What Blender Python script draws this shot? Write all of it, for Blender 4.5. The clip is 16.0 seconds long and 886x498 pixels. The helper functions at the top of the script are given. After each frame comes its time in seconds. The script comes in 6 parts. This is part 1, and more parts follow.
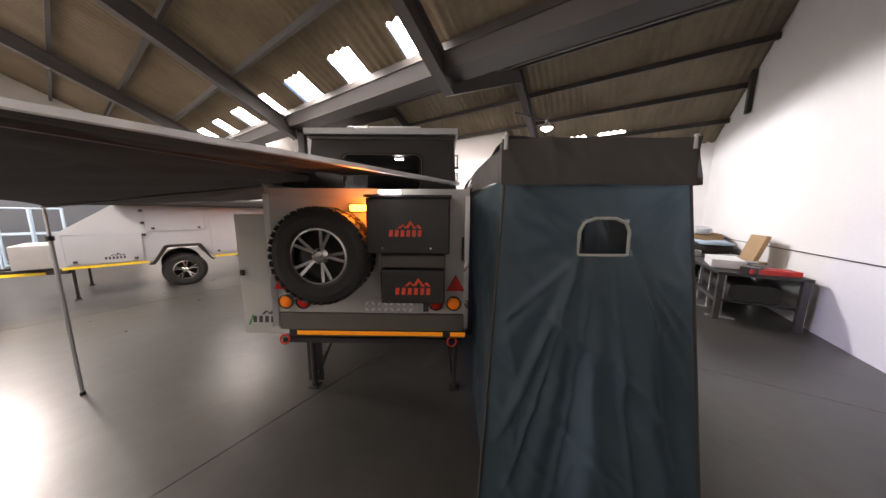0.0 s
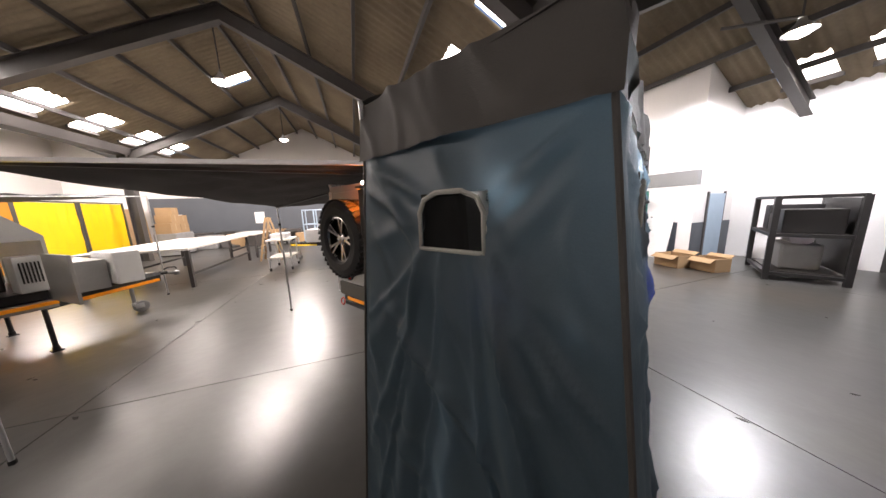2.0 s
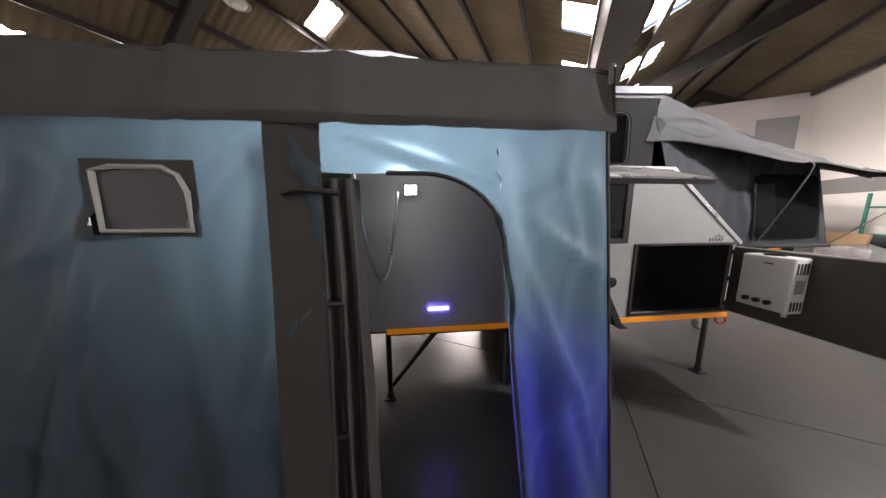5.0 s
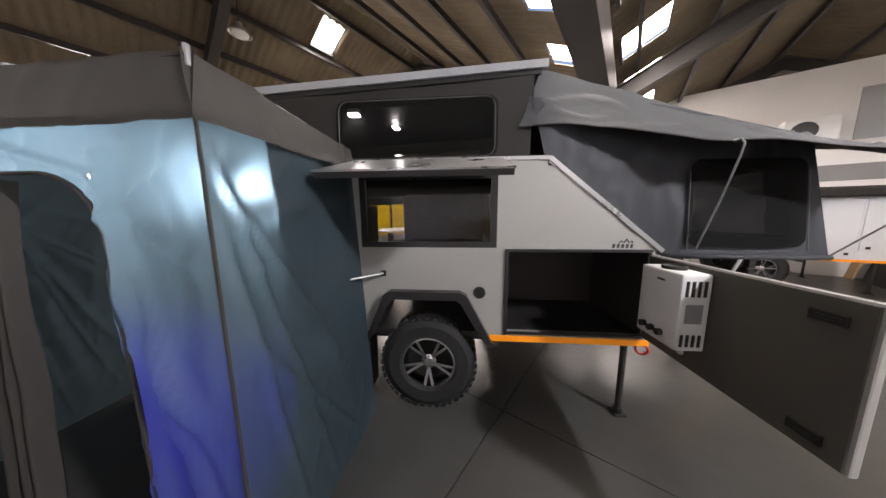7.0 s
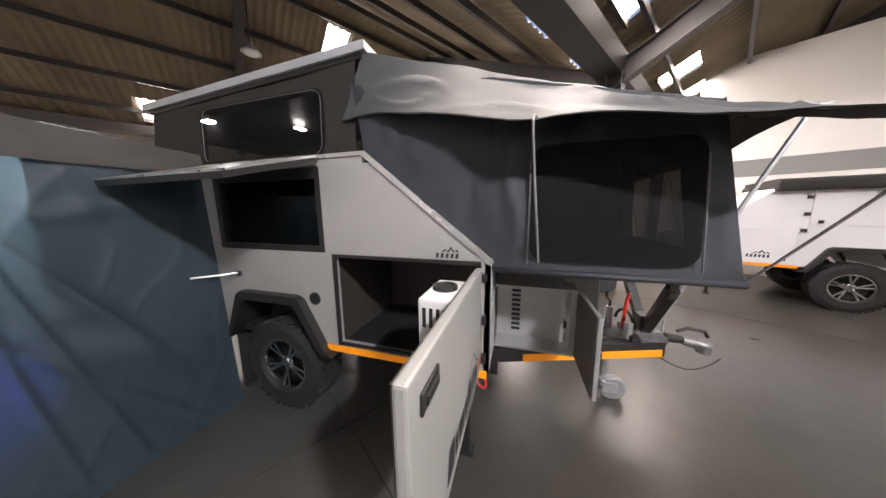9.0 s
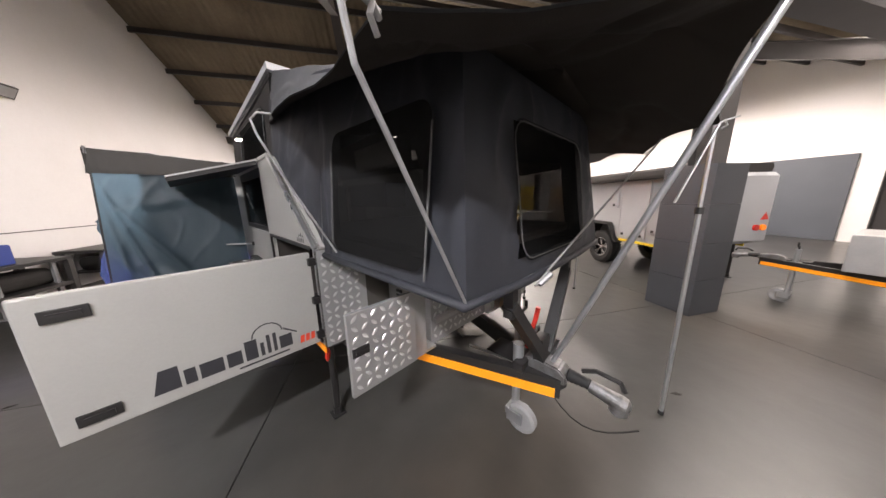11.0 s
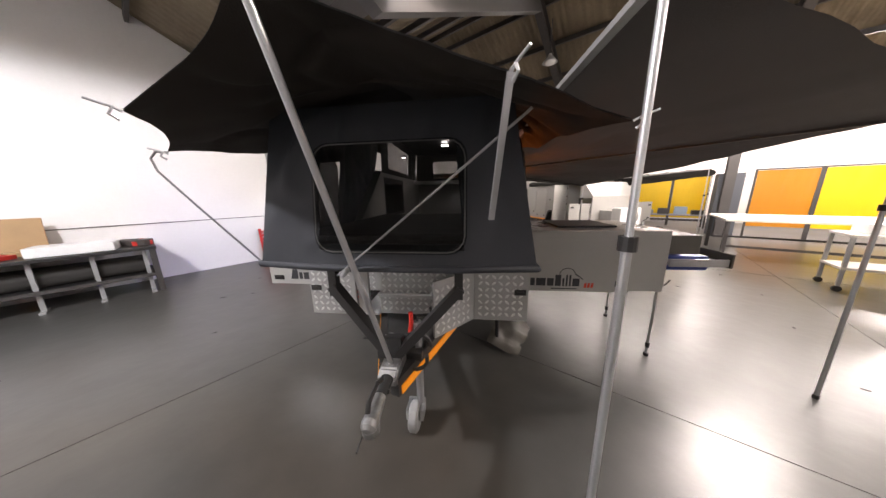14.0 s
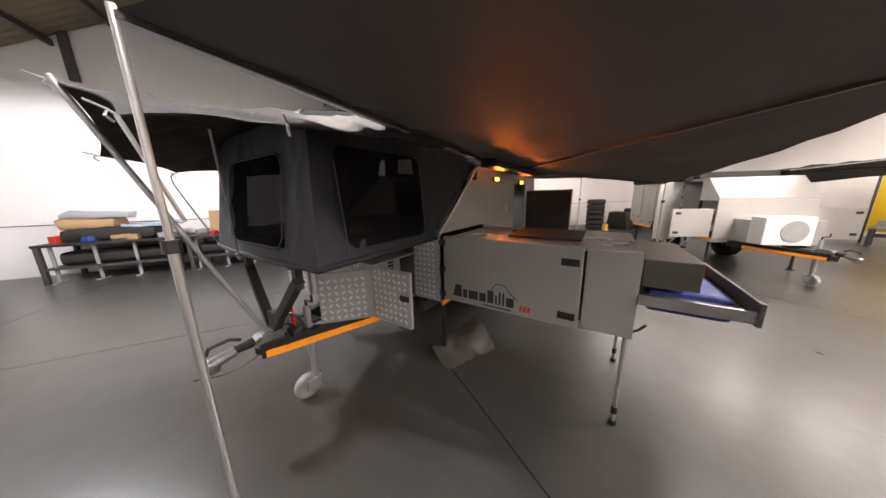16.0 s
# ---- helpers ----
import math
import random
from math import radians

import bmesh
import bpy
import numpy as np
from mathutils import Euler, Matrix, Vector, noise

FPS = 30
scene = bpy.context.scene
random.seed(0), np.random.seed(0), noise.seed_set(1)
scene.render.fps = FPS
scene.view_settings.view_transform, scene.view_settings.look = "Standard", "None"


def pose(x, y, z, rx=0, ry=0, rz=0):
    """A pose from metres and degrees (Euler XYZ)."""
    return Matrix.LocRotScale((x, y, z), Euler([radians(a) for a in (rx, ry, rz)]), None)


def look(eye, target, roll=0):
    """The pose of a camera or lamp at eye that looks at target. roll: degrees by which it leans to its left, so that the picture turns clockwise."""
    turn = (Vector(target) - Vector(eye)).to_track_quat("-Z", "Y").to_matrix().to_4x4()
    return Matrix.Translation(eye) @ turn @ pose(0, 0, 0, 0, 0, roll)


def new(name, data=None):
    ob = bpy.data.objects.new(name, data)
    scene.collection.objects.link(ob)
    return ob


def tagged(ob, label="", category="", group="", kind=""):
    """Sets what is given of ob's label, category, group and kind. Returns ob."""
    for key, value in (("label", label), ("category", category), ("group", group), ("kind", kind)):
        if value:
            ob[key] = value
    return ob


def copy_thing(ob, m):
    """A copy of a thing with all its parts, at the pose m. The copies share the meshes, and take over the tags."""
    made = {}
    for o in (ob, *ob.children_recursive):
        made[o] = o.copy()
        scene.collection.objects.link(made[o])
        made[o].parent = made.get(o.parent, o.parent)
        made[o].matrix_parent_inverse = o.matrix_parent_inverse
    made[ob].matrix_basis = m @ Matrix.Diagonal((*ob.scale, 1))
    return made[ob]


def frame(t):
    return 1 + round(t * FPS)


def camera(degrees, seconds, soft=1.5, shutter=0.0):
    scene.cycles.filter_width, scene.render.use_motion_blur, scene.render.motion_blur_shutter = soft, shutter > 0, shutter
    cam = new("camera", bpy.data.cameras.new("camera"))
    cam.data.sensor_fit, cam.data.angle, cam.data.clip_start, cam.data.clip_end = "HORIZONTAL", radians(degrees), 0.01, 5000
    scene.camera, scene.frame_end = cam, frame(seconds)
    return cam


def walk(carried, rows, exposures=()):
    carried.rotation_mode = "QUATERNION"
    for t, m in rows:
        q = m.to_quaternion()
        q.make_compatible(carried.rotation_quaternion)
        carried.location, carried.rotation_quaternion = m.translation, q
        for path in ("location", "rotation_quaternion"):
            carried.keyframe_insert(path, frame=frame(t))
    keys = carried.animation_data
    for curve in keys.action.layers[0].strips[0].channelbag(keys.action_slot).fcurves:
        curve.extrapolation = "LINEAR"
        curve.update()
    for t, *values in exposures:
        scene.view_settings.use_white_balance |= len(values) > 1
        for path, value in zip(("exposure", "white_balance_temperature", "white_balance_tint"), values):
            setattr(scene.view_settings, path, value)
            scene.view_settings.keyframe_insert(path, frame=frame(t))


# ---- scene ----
cam = camera(121.9, 16.0)
PATH = [
    (0, (0.601, -1.891, 1.67), (0.581, 0.09, 1.394), 0.5),
    (0.5, (0.907, -1.791, 1.664), (0.559, 0.157, 1.374), -0.2),
    (1, (1.188, -1.676, 1.659), (0.519, 0.182, 1.344), -1.3),
    (1.5, (1.491, -1.523, 1.627), (0.522, 0.197, 1.311), -1.7),
    (2, (1.761, -1.323, 1.615), (0.526, 0.216, 1.286), -2.0),
    (2.5, (2.038, -1.065, 1.608), (0.574, 0.257, 1.276), -2.1),
    (3, (2.255, -0.732, 1.55), (0.555, 0.297, 1.328), -1.3),
    (5.5, (2.619, 0.872, 1.53), (0.646, 0.997, 1.229), -0.3),
    (6, (2.623, 1.274, 1.487), (0.641, 1.296, 1.22), -0.2),
    (6.5, (2.597, 1.707, 1.513), (0.617, 1.629, 1.235), -0.6),
    (7, (2.524, 2.046, 1.514), (0.55, 1.881, 1.238), -0.3),
    (7.5, (2.39, 2.383, 1.515), (0.425, 2.119, 1.253), -0.3),
    (8, (2.295, 2.746, 1.518), (0.347, 2.382, 1.252), -0.1),
    (8.5, (2.195, 3.11, 1.521), (0.272, 2.639, 1.235), -0.4),
    (9, (2.087, 3.493, 1.551), (0.198, 2.916, 1.24), -0.5),
    (9.2, (2.026, 3.653, 1.569), (0.155, 3.035, 1.224), -0.4),
    (11.3, (1.136, 5.026, 1.548), (-0.105, 3.514, 1.134), -1.1),
    (11.5, (1.039, 5.114, 1.556), (-0.065, 3.501, 1.132), -1.1),
    (12, (0.777, 5.301, 1.574), (0.069, 3.483, 1.132), -1.2),
    (12.5, (0.481, 5.442, 1.565), (0.06, 3.538, 1.122), -1.1),
    (13, (0.187, 5.544, 1.574), (-0.024, 3.605, 1.132), -1.1),
    (13.4, (-0.032, 5.619, 1.574), (-0.067, 3.668, 1.14), -0.9),
    (13.5, (-0.068, 5.618, 1.58), (-0.079, 3.668, 1.133), -1.0),
    (14, (-0.448, 5.653, 1.581), (-0.217, 3.713, 1.149), -1.1),
    (14.5, (-0.868, 5.635, 1.589), (-0.406, 3.735, 1.17), -1.3),
    (15, (-1.234, 5.518, 1.57), (-0.562, 3.682, 1.15), -1.3),
    (15.5, (-1.603, 5.35, 1.57), (-0.74, 3.594, 1.153), -1.0),
    (16, (-1.954, 5.133, 1.578), (-0.894, 3.488, 1.163), -1.1),
]
walk(cam, [(t, look(eye, target, roll)) for t, eye, target, roll in PATH],
     exposures=((0.0, 0.80, 7000, 19), (3.0, 0.80, 6950, 19), (6.0, 0.88, 7050, 19), (9.0, 0.98, 7100, 19), (12.0, 0.96, 7000, 19), (16.0, 0.90, 7000, 19)))

# ---- light ----
world = bpy.data.worlds.new("sky")
scene.world = world
world.use_nodes = True
wn = world.node_tree
sky = wn.nodes.new("ShaderNodeTexSky")
sky.sky_type = 'NISHITA'
sky.sun_disc = False
sky.sun_elevation = radians(50)
sky.sun_rotation = radians(120)
wn.links.new(sky.outputs[0], wn.nodes["Background"].inputs[0])
wn.nodes["Background"].inputs[1].default_value = 0.12

# building axes: U runs along the ridges, V across the bays
ANG = radians(32)
UX, UY = -math.cos(ANG), math.sin(ANG)
VX, VY = math.sin(ANG), math.cos(ANG)
HALL = Matrix(((UX, VX, 0, 0), (UY, VY, 0, 0), (0, 0, 1, 0), (0, 0, 0, 1)))


def hall(u, v, z=0.0):
    return Vector((UX * u + VX * v, UY * u + VY * v, z))


# ---- materials ----
def mat(name, col, rough=0.6, metal=0.0, col2=None, scale=6.0, fine=60.0, amount=0.5, bump=0.0, bump_scale=40.0,
        rough_var=0.0, spec=0.5, translucent=0.0, emit=0.0, stretch=(1, 1, 1), clear=0.0):
    m = bpy.data.materials.new(name)
    m.use_nodes = True
    t = m.node_tree
    n, l = t.nodes, t.links
    b = n["Principled BSDF"]
    b.inputs["Roughness"].default_value = rough
    b.inputs["Metallic"].default_value = metal
    b.inputs["Specular IOR Level"].default_value = spec
    tc = n.new("ShaderNodeTexCoord")
    mp = n.new("ShaderNodeMapping")
    mp.inputs["Scale"].default_value = stretch
    mp.inputs["Location"].default_value = (3.31, 1.73, 0.37)
    l.new(tc.outputs["Object"], mp.inputs[0])
    big = n.new("ShaderNodeTexNoise")
    big.inputs["Scale"].default_value = scale
    big.inputs["Detail"].default_value = 5
    l.new(mp.outputs[0], big.inputs["Vector"])
    small = n.new("ShaderNodeTexNoise")
    small.inputs["Scale"].default_value = fine
    small.inputs["Detail"].default_value = 3
    l.new(mp.outputs[0], small.inputs["Vector"])
    add = n.new("ShaderNodeMath")
    add.operation = 'MULTIPLY_ADD'
    add.inputs[1].default_value = 0.35
    l.new(small.outputs[0], add.inputs[0])
    l.new(big.outputs[0], add.inputs[2])
    ramp = n.new("ShaderNodeValToRGB")
    ramp.color_ramp.elements[0].position = 0.35
    ramp.color_ramp.elements[1].position = 0.98
    c2 = col2 if col2 else tuple(c * (1 - 0.3 * amount) for c in col)
    ramp.color_ramp.elements[0].color = (*col, 1)
    ramp.color_ramp.elements[1].color = (*c2, 1)
    l.new(add.outputs[0], ramp.inputs[0])
    l.new(ramp.outputs[0], b.inputs["Base Color"])
    if rough_var:
        mr = n.new("ShaderNodeMapRange")
        mr.inputs[1].default_value, mr.inputs[2].default_value = 0.2, 0.8
        mr.inputs[3].default_value, mr.inputs[4].default_value = rough - rough_var, rough + rough_var
        l.new(big.outputs[0], mr.inputs[0])
        l.new(mr.outputs[0], b.inputs["Roughness"])
    if bump:
        bn = n.new("ShaderNodeTexNoise")
        bn.inputs["Scale"].default_value = bump_scale
        bn.inputs["Detail"].default_value = 4
        l.new(mp.outputs[0], bn.inputs["Vector"])
        bp = n.new("ShaderNodeBump")
        bp.inputs["Strength"].default_value = bump
        bp.inputs["Distance"].default_value = 0.01
        l.new(bn.outputs[0], bp.inputs["Height"])
        l.new(bp.outputs[0], b.inputs["Normal"])
    if emit:
        b.inputs["Emission Color"].default_value = (*col, 1)
        b.inputs["Emission Strength"].default_value = emit
    if translucent:
        tr = n.new("ShaderNodeBsdfTranslucent")
        l.new(ramp.outputs[0], tr.inputs["Color"])
        mx = n.new("ShaderNodeMixShader")
        mx.inputs[0].default_value = translucent
        l.new(b.outputs[0], mx.inputs[1])
        l.new(tr.outputs[0], mx.inputs[2])
        out = mx
        if clear:   # share of light that passes on forwards, blurred by the weave
            gap = n.new("ShaderNodeBsdfRefraction")
            gap.inputs["Color"].default_value = (*[min(1.0, c * 7) for c in col], 1)
            gap.inputs["Roughness"].default_value = 0.8
            gap.inputs["IOR"].default_value = 1.22
            out = n.new("ShaderNodeMixShader")
            out.inputs[0].default_value = clear
            l.new(mx.outputs[0], out.inputs[1])
            l.new(gap.outputs[0], out.inputs[2])
        l.new(out.outputs[0], n["Material Output"].inputs[0])
    return m


def see_through(name, tint, gloss_rough=0.03, ior=1.45, cover=0.0, cover_col=(0.01, 0.01, 0.01)):
    """Tinted pane: lets light through with a tint and mirrors at grazing angles; cover: share of opaque threads."""
    m = bpy.data.materials.new(name)
    m.use_nodes = True
    n, l = m.node_tree.nodes, m.node_tree.links
    tr = n.new("ShaderNodeBsdfTransparent")
    tr.inputs[0].default_value = (*tint, 1)
    gl = n.new("ShaderNodeBsdfGlossy")
    gl.inputs["Roughness"].default_value = gloss_rough
    fr = n.new("ShaderNodeFresnel")
    fr.inputs[0].default_value = ior
    mx = n.new("ShaderNodeMixShader")
    l.new(fr.outputs[0], mx.inputs[0])
    l.new(tr.outputs[0], mx.inputs[1])
    l.new(gl.outputs[0], mx.inputs[2])
    out = mx
    if cover:
        df = n.new("ShaderNodeBsdfDiffuse")
        df.inputs[0].default_value = (*cover_col, 1)
        m2 = n.new("ShaderNodeMixShader")
        m2.inputs[0].default_value = cover
        l.new(tr.outputs[0], m2.inputs[1])
        l.new(df.outputs[0], m2.inputs[2])
        out = m2
    l.new(out.outputs[0], n["Material Output"].inputs[0])
    return m




def floor_material():
    """Polished concrete: grey with brown worn areas, patchy polish, faint scuffs."""
    m = bpy.data.materials.new("polished_concrete")
    m.use_nodes = True
    n, l = m.node_tree.nodes, m.node_tree.links
    bs = n["Principled BSDF"]
    tc = n.new("ShaderNodeTexCoord")
    mp = n.new("ShaderNodeMapping")
    mp.inputs["Location"].default_value = (4.17, 2.63, 5.41)
    l.new(tc.outputs["Object"], mp.inputs[0])

    def cloud(scale, detail, rough=0.5, distort=0.0):
        c = n.new("ShaderNodeTexNoise")
        c.inputs["Scale"].default_value, c.inputs["Detail"].default_value = scale, detail
        c.inputs["Roughness"].default_value, c.inputs["Distortion"].default_value = rough, distort
        l.new(mp.outputs[0], c.inputs["Vector"])
        return c.outputs["Fac"]

    def ramp(fac, stops):
        r = n.new("ShaderNodeValToRGB")
        while len(r.color_ramp.elements) < len(stops):
            r.color_ramp.elements.new(0.5)
        for e, (p, c) in zip(r.color_ramp.elements, stops):
            e.position, e.color = p, (*c, 1)
        l.new(fac, r.inputs[0])
        return r.outputs[0]
    wide = ramp(cloud(0.35, 3), [(0.30, (0.060, 0.060, 0.058)), (0.52, (0.052, 0.050, 0.046)), (0.72, (0.062, 0.052, 0.042))])
    grain = ramp(cloud(4.0, 3, 0.5), [(0.20, (0.80, 0.80, 0.80)), (0.80, (1.12, 1.12, 1.12))])
    mx = n.new("ShaderNodeMix")
    mx.data_type, mx.blend_type = 'RGBA', 'MULTIPLY'
    mx.inputs[0].default_value = 1.0
    l.new(wide, mx.inputs[6])
    l.new(grain, mx.inputs[7])
    l.new(mx.outputs[2], bs.inputs["Base Color"])
    polish = ramp(cloud(0.8, 2, 0.4), [(0.0, (0.28, 0.28, 0.28)), (0.50, (0.31, 0.31, 0.31)), (1.0, (0.34, 0.34, 0.34))])
    l.new(polish, bs.inputs["Roughness"])
    bp = n.new("ShaderNodeBump")
    bp.inputs["Strength"].default_value, bp.inputs["Distance"].default_value = 0.28, 0.01
    l.new(cloud(5.0, 3), bp.inputs["Height"])
    l.new(bp.outputs[0], bs.inputs["Normal"])
    return m


M_FLOOR = floor_material()
M_JOINT = mat("joint_filler", (0.03, 0.03, 0.03), 0.8)
M_WALL = mat("white_plaster", (0.74, 0.72, 0.71), 0.75, col2=(0.66, 0.64, 0.62), scale=0.8, fine=25, bump=0.08)
M_DARKWALL = mat("charcoal_wall_paint", (0.075, 0.085, 0.10), 0.6, scale=1.2)
M_BAND = mat("grey_wall_band", (0.22, 0.22, 0.22), 0.6, scale=1.2)
M_ROOF = mat("fibre_cement_sheet", (0.23, 0.185, 0.125), 0.85, col2=(0.12, 0.092, 0.06), scale=0.9, fine=14, bump=0.15)
M_STEEL = mat("dark_painted_steel", (0.055, 0.05, 0.048), 0.5, scale=3)
M_GALV = mat("galvanised_steel", (0.55, 0.56, 0.57), 0.35, 0.8, scale=8, rough_var=0.1)
M_SKYLIGHT = mat("translucent_skylight_sheet", (1.0, 0.97, 0.92), 0.6, emit=28.0)
# same sheet with its glow turned down, keeps the walls nearby from clipping
M_SKYDIM = mat("dimmed_skylight_sheet", (1.0, 0.97, 0.92), 0.6, emit=6.0)
M_ROLLER = mat("roller_door_steel", (0.30, 0.31, 0.31), 0.5, 0.2, scale=2)
M_SILVER = mat("silver_composite_panel", (0.42, 0.415, 0.39), 0.38, 0.25, col2=(0.36, 0.355, 0.335), scale=1.5, fine=90, rough_var=0.06)
# panel grey with shade put into the colour, mainly for inner faces
M_SILVER_IN = mat("shaded_panel_grey", (0.085, 0.078, 0.066), 0.55, scale=2)
M_WHITEPANEL = mat("white_composite_panel", (0.72, 0.72, 0.74), 0.35, scale=1.5)
M_GREYPANEL = mat("grey_composite_panel", (0.36, 0.37, 0.38), 0.38, scale=1.5)
M_TRIM = mat("aluminium_trim", (0.62, 0.62, 0.62), 0.3, 0.85, scale=4, rough_var=0.08)
M_CHECK = mat("chequer_plate_aluminium", (0.46, 0.46, 0.455), 0.40, 0.6, scale=6, rough_var=0.08)
M_TREAD = mat("polished_tread_aluminium", (0.80, 0.80, 0.79), 0.28, 0.7, scale=20)
M_CAST = mat("worn_cast_coupling", (0.36, 0.37, 0.38), 0.38, 0.8, col2=(0.16, 0.15, 0.14), scale=14, fine=90, rough_var=0.12)
M_BLACK = mat("black_powder_coat", (0.018, 0.017, 0.017), 0.45, scale=5)
M_RUBBER = mat("tyre_rubber", (0.016, 0.016, 0.016), 0.75, scale=10, bump=0.2)
M_ALLOY = mat("machined_alloy", (0.70, 0.70, 0.71), 0.18, 1.0, scale=8)
M_RIMDARK = mat("black_alloy", (0.03, 0.03, 0.03), 0.3, 0.4, scale=8)
M_BED = mat("black_bed_tent_canvas", (0.035, 0.038, 0.046), 0.6, spec=0.35, col2=(0.025, 0.027, 0.033), scale=1.6, fine=180, bump=0.25, bump_scale=260, translucent=0.05)
M_CANVAS = mat("charcoal_ripstop_canvas", (0.036, 0.033, 0.031), 0.7, spec=0.3, col2=(0.026, 0.024, 0.022), scale=1.6, fine=180, bump=0.25, bump_scale=260, translucent=0.12)
M_FLY = mat("grey_tent_fly", (0.075, 0.079, 0.084), 0.5, spec=0.4, col2=(0.050, 0.052, 0.056), scale=1.5, fine=160, bump=0.2, bump_scale=220, translucent=0.03)
M_BLUE = mat("teal_blue_tent_canvas", (0.068, 0.103, 0.124), 0.45, col2=(0.052, 0.080, 0.097), scale=1.3, fine=200, bump=0.2, bump_scale=240, translucent=0.5, clear=0.012)
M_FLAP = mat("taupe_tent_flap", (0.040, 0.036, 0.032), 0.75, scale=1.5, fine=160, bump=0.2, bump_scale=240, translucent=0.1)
M_INNER = mat("olive_tent_lining", (0.115, 0.105, 0.075), 0.7, spec=0.2, scale=1.5, fine=160, bump=0.2, bump_scale=240, translucent=0.3)
M_UNDER = mat("black_coated_cloth", (0.046, 0.039, 0.034), 0.8, spec=0.2, scale=1.5, fine=160, bump=0.2, bump_scale=220)
M_WEB = mat("grey_webbing", (0.30, 0.30, 0.27), 0.8, scale=20)
M_MESH = see_through("insect_mesh", (0.62, 0.62, 0.62), cover=0.93, cover_col=(0.012, 0.012, 0.012))
# opaque film; the unlit inside behind it is put into its colour
M_TENTPANE = mat("darkened_tent_window_film", (0.026, 0.030, 0.034), 0.2, scale=4, bump=0.3, bump_scale=8)
M_MESHF = see_through("open_insect_mesh", (0.85, 0.85, 0.85), cover=0.58, cover_col=(0.012, 0.012, 0.012))
M_BIND = mat("grey_zip_tape", (0.09, 0.09, 0.088), 0.7, scale=20)
M_GLASS = see_through("tinted_window", (0.42, 0.42, 0.42))
# slight emission stands in for the light the tape throws back
M_ORANGE = mat("orange_reflective_tape", (0.95, 0.32, 0.015), 0.35, scale=20, emit=0.10)
M_YELLOW = mat("yellow_reflective_tape", (0.85, 0.60, 0.03), 0.4, scale=20)
# unlit lens, with a faint added glow to brighten it
M_AMBER = mat("amber_lens", (0.95, 0.22, 0.01), 0.15, scale=20, emit=0.05)
M_REDLENS = mat("red_lens", (0.55, 0.015, 0.01), 0.15, scale=20)
M_AMBERLIT = mat("lit_amber_lamp", (1.0, 0.36, 0.03), 0.3, emit=9.0)
M_LED = mat("white_led", (1.0, 1.0, 1.0), 0.3, emit=30.0)
M_BLUELED = mat("blue_led", (0.12, 0.10, 1.0), 0.3, emit=12.0)
M_TUBE = mat("lamp_glow", (1.0, 0.97, 0.93), 0.3, emit=35.0)
M_RED = mat("red_paint", (0.55, 0.03, 0.02), 0.4, scale=6)
M_LOGO = mat("dark_vinyl_print", (0.03, 0.03, 0.035), 0.5, scale=20)
M_LOGORED = mat("orange_red_print", (0.75, 0.07, 0.03), 0.5, scale=20)
M_LOGOGREEN = mat("green_vinyl_print", (0.02, 0.25, 0.08), 0.5, scale=20)
M_WHITEPL = mat("white_enamel", (0.75, 0.75, 0.74), 0.35, scale=5)
M_GREYPL = mat("grey_plastic", (0.28, 0.28, 0.28), 0.5, scale=8)
M_YEL = mat("yellow_pvc_sheet", (0.85, 0.55, 0.01), 0.45, scale=1.2, translucent=0.3)
M_AMBERPVC = mat("amber_pvc_sheet", (0.55, 0.22, 0.015), 0.4, scale=1.2, translucent=0.3)
M_TABLE = mat("white_laminate_top", (0.70, 0.67, 0.62), 0.4, scale=1.5)
M_WOOD = mat("pine_board", (0.42, 0.28, 0.15), 0.6, col2=(0.30, 0.19, 0.10), scale=2, stretch=(1, 8, 1))
M_CARD = mat("brown_cardboard", (0.36, 0.23, 0.12), 0.8, scale=4)
M_BLUETARP = mat("blue_plastic", (0.03, 0.06, 0.28), 0.45, scale=4)
M_ORANGEPL = mat("orange_plastic", (0.70, 0.20, 0.02), 0.5, scale=4)
M_SHELF = mat("green_shelf_steel", (0.02, 0.17, 0.13), 0.45, scale=4)
M_WRAP = mat("clear_plastic_wrap", (0.34, 0.33, 0.32), 0.15, col2=(0.16, 0.15, 0.15), scale=5, bump=0.6, bump_scale=14)
M_PAPER = mat("white_paper", (0.8, 0.8, 0.8), 0.8)
M_PAD = mat("charcoal_foam_wrap", (0.055, 0.058, 0.065), 0.7, scale=3, bump=0.15)
M_BOX_IN = mat("dark_cabinet_lining", (0.038, 0.032, 0.028), 0.6, scale=4)
M_DOORBLUE = mat("pale_blue_door", (0.32, 0.42, 0.52), 0.5, scale=3)


# ---- building blocks ----
def part(name, bm, material, parent=None, label="", smooth=False):
    me = bpy.data.meshes.new(name)
    bmesh.ops.recalc_face_normals(bm, faces=bm.faces)
    bm.to_mesh(me)
    bm.free()
    if smooth:
        for p in me.polygons:
            p.use_smooth = True
    me.materials.append(material)
    ob = new(name, me)
    if parent:
        ob.parent = parent
    if name in ("tread_pattern", "badge"):
        tagged(ob, label, kind="stuff")
    elif label:
        tagged(ob, label)
    return ob


def thing(name, label, category, m=None, group="", kind=""):
    ob = new(name)
    if m is not None:
        ob.matrix_world = m
    return tagged(ob, label, category, group, kind)


def single(name, bm, material, label, category, m=None, group="", kind="", smooth=False):
    ob = part(name, bm, material, None, "", smooth)
    if m is not None:
        ob.matrix_world = m
    return tagged(ob, label, category, group, kind)


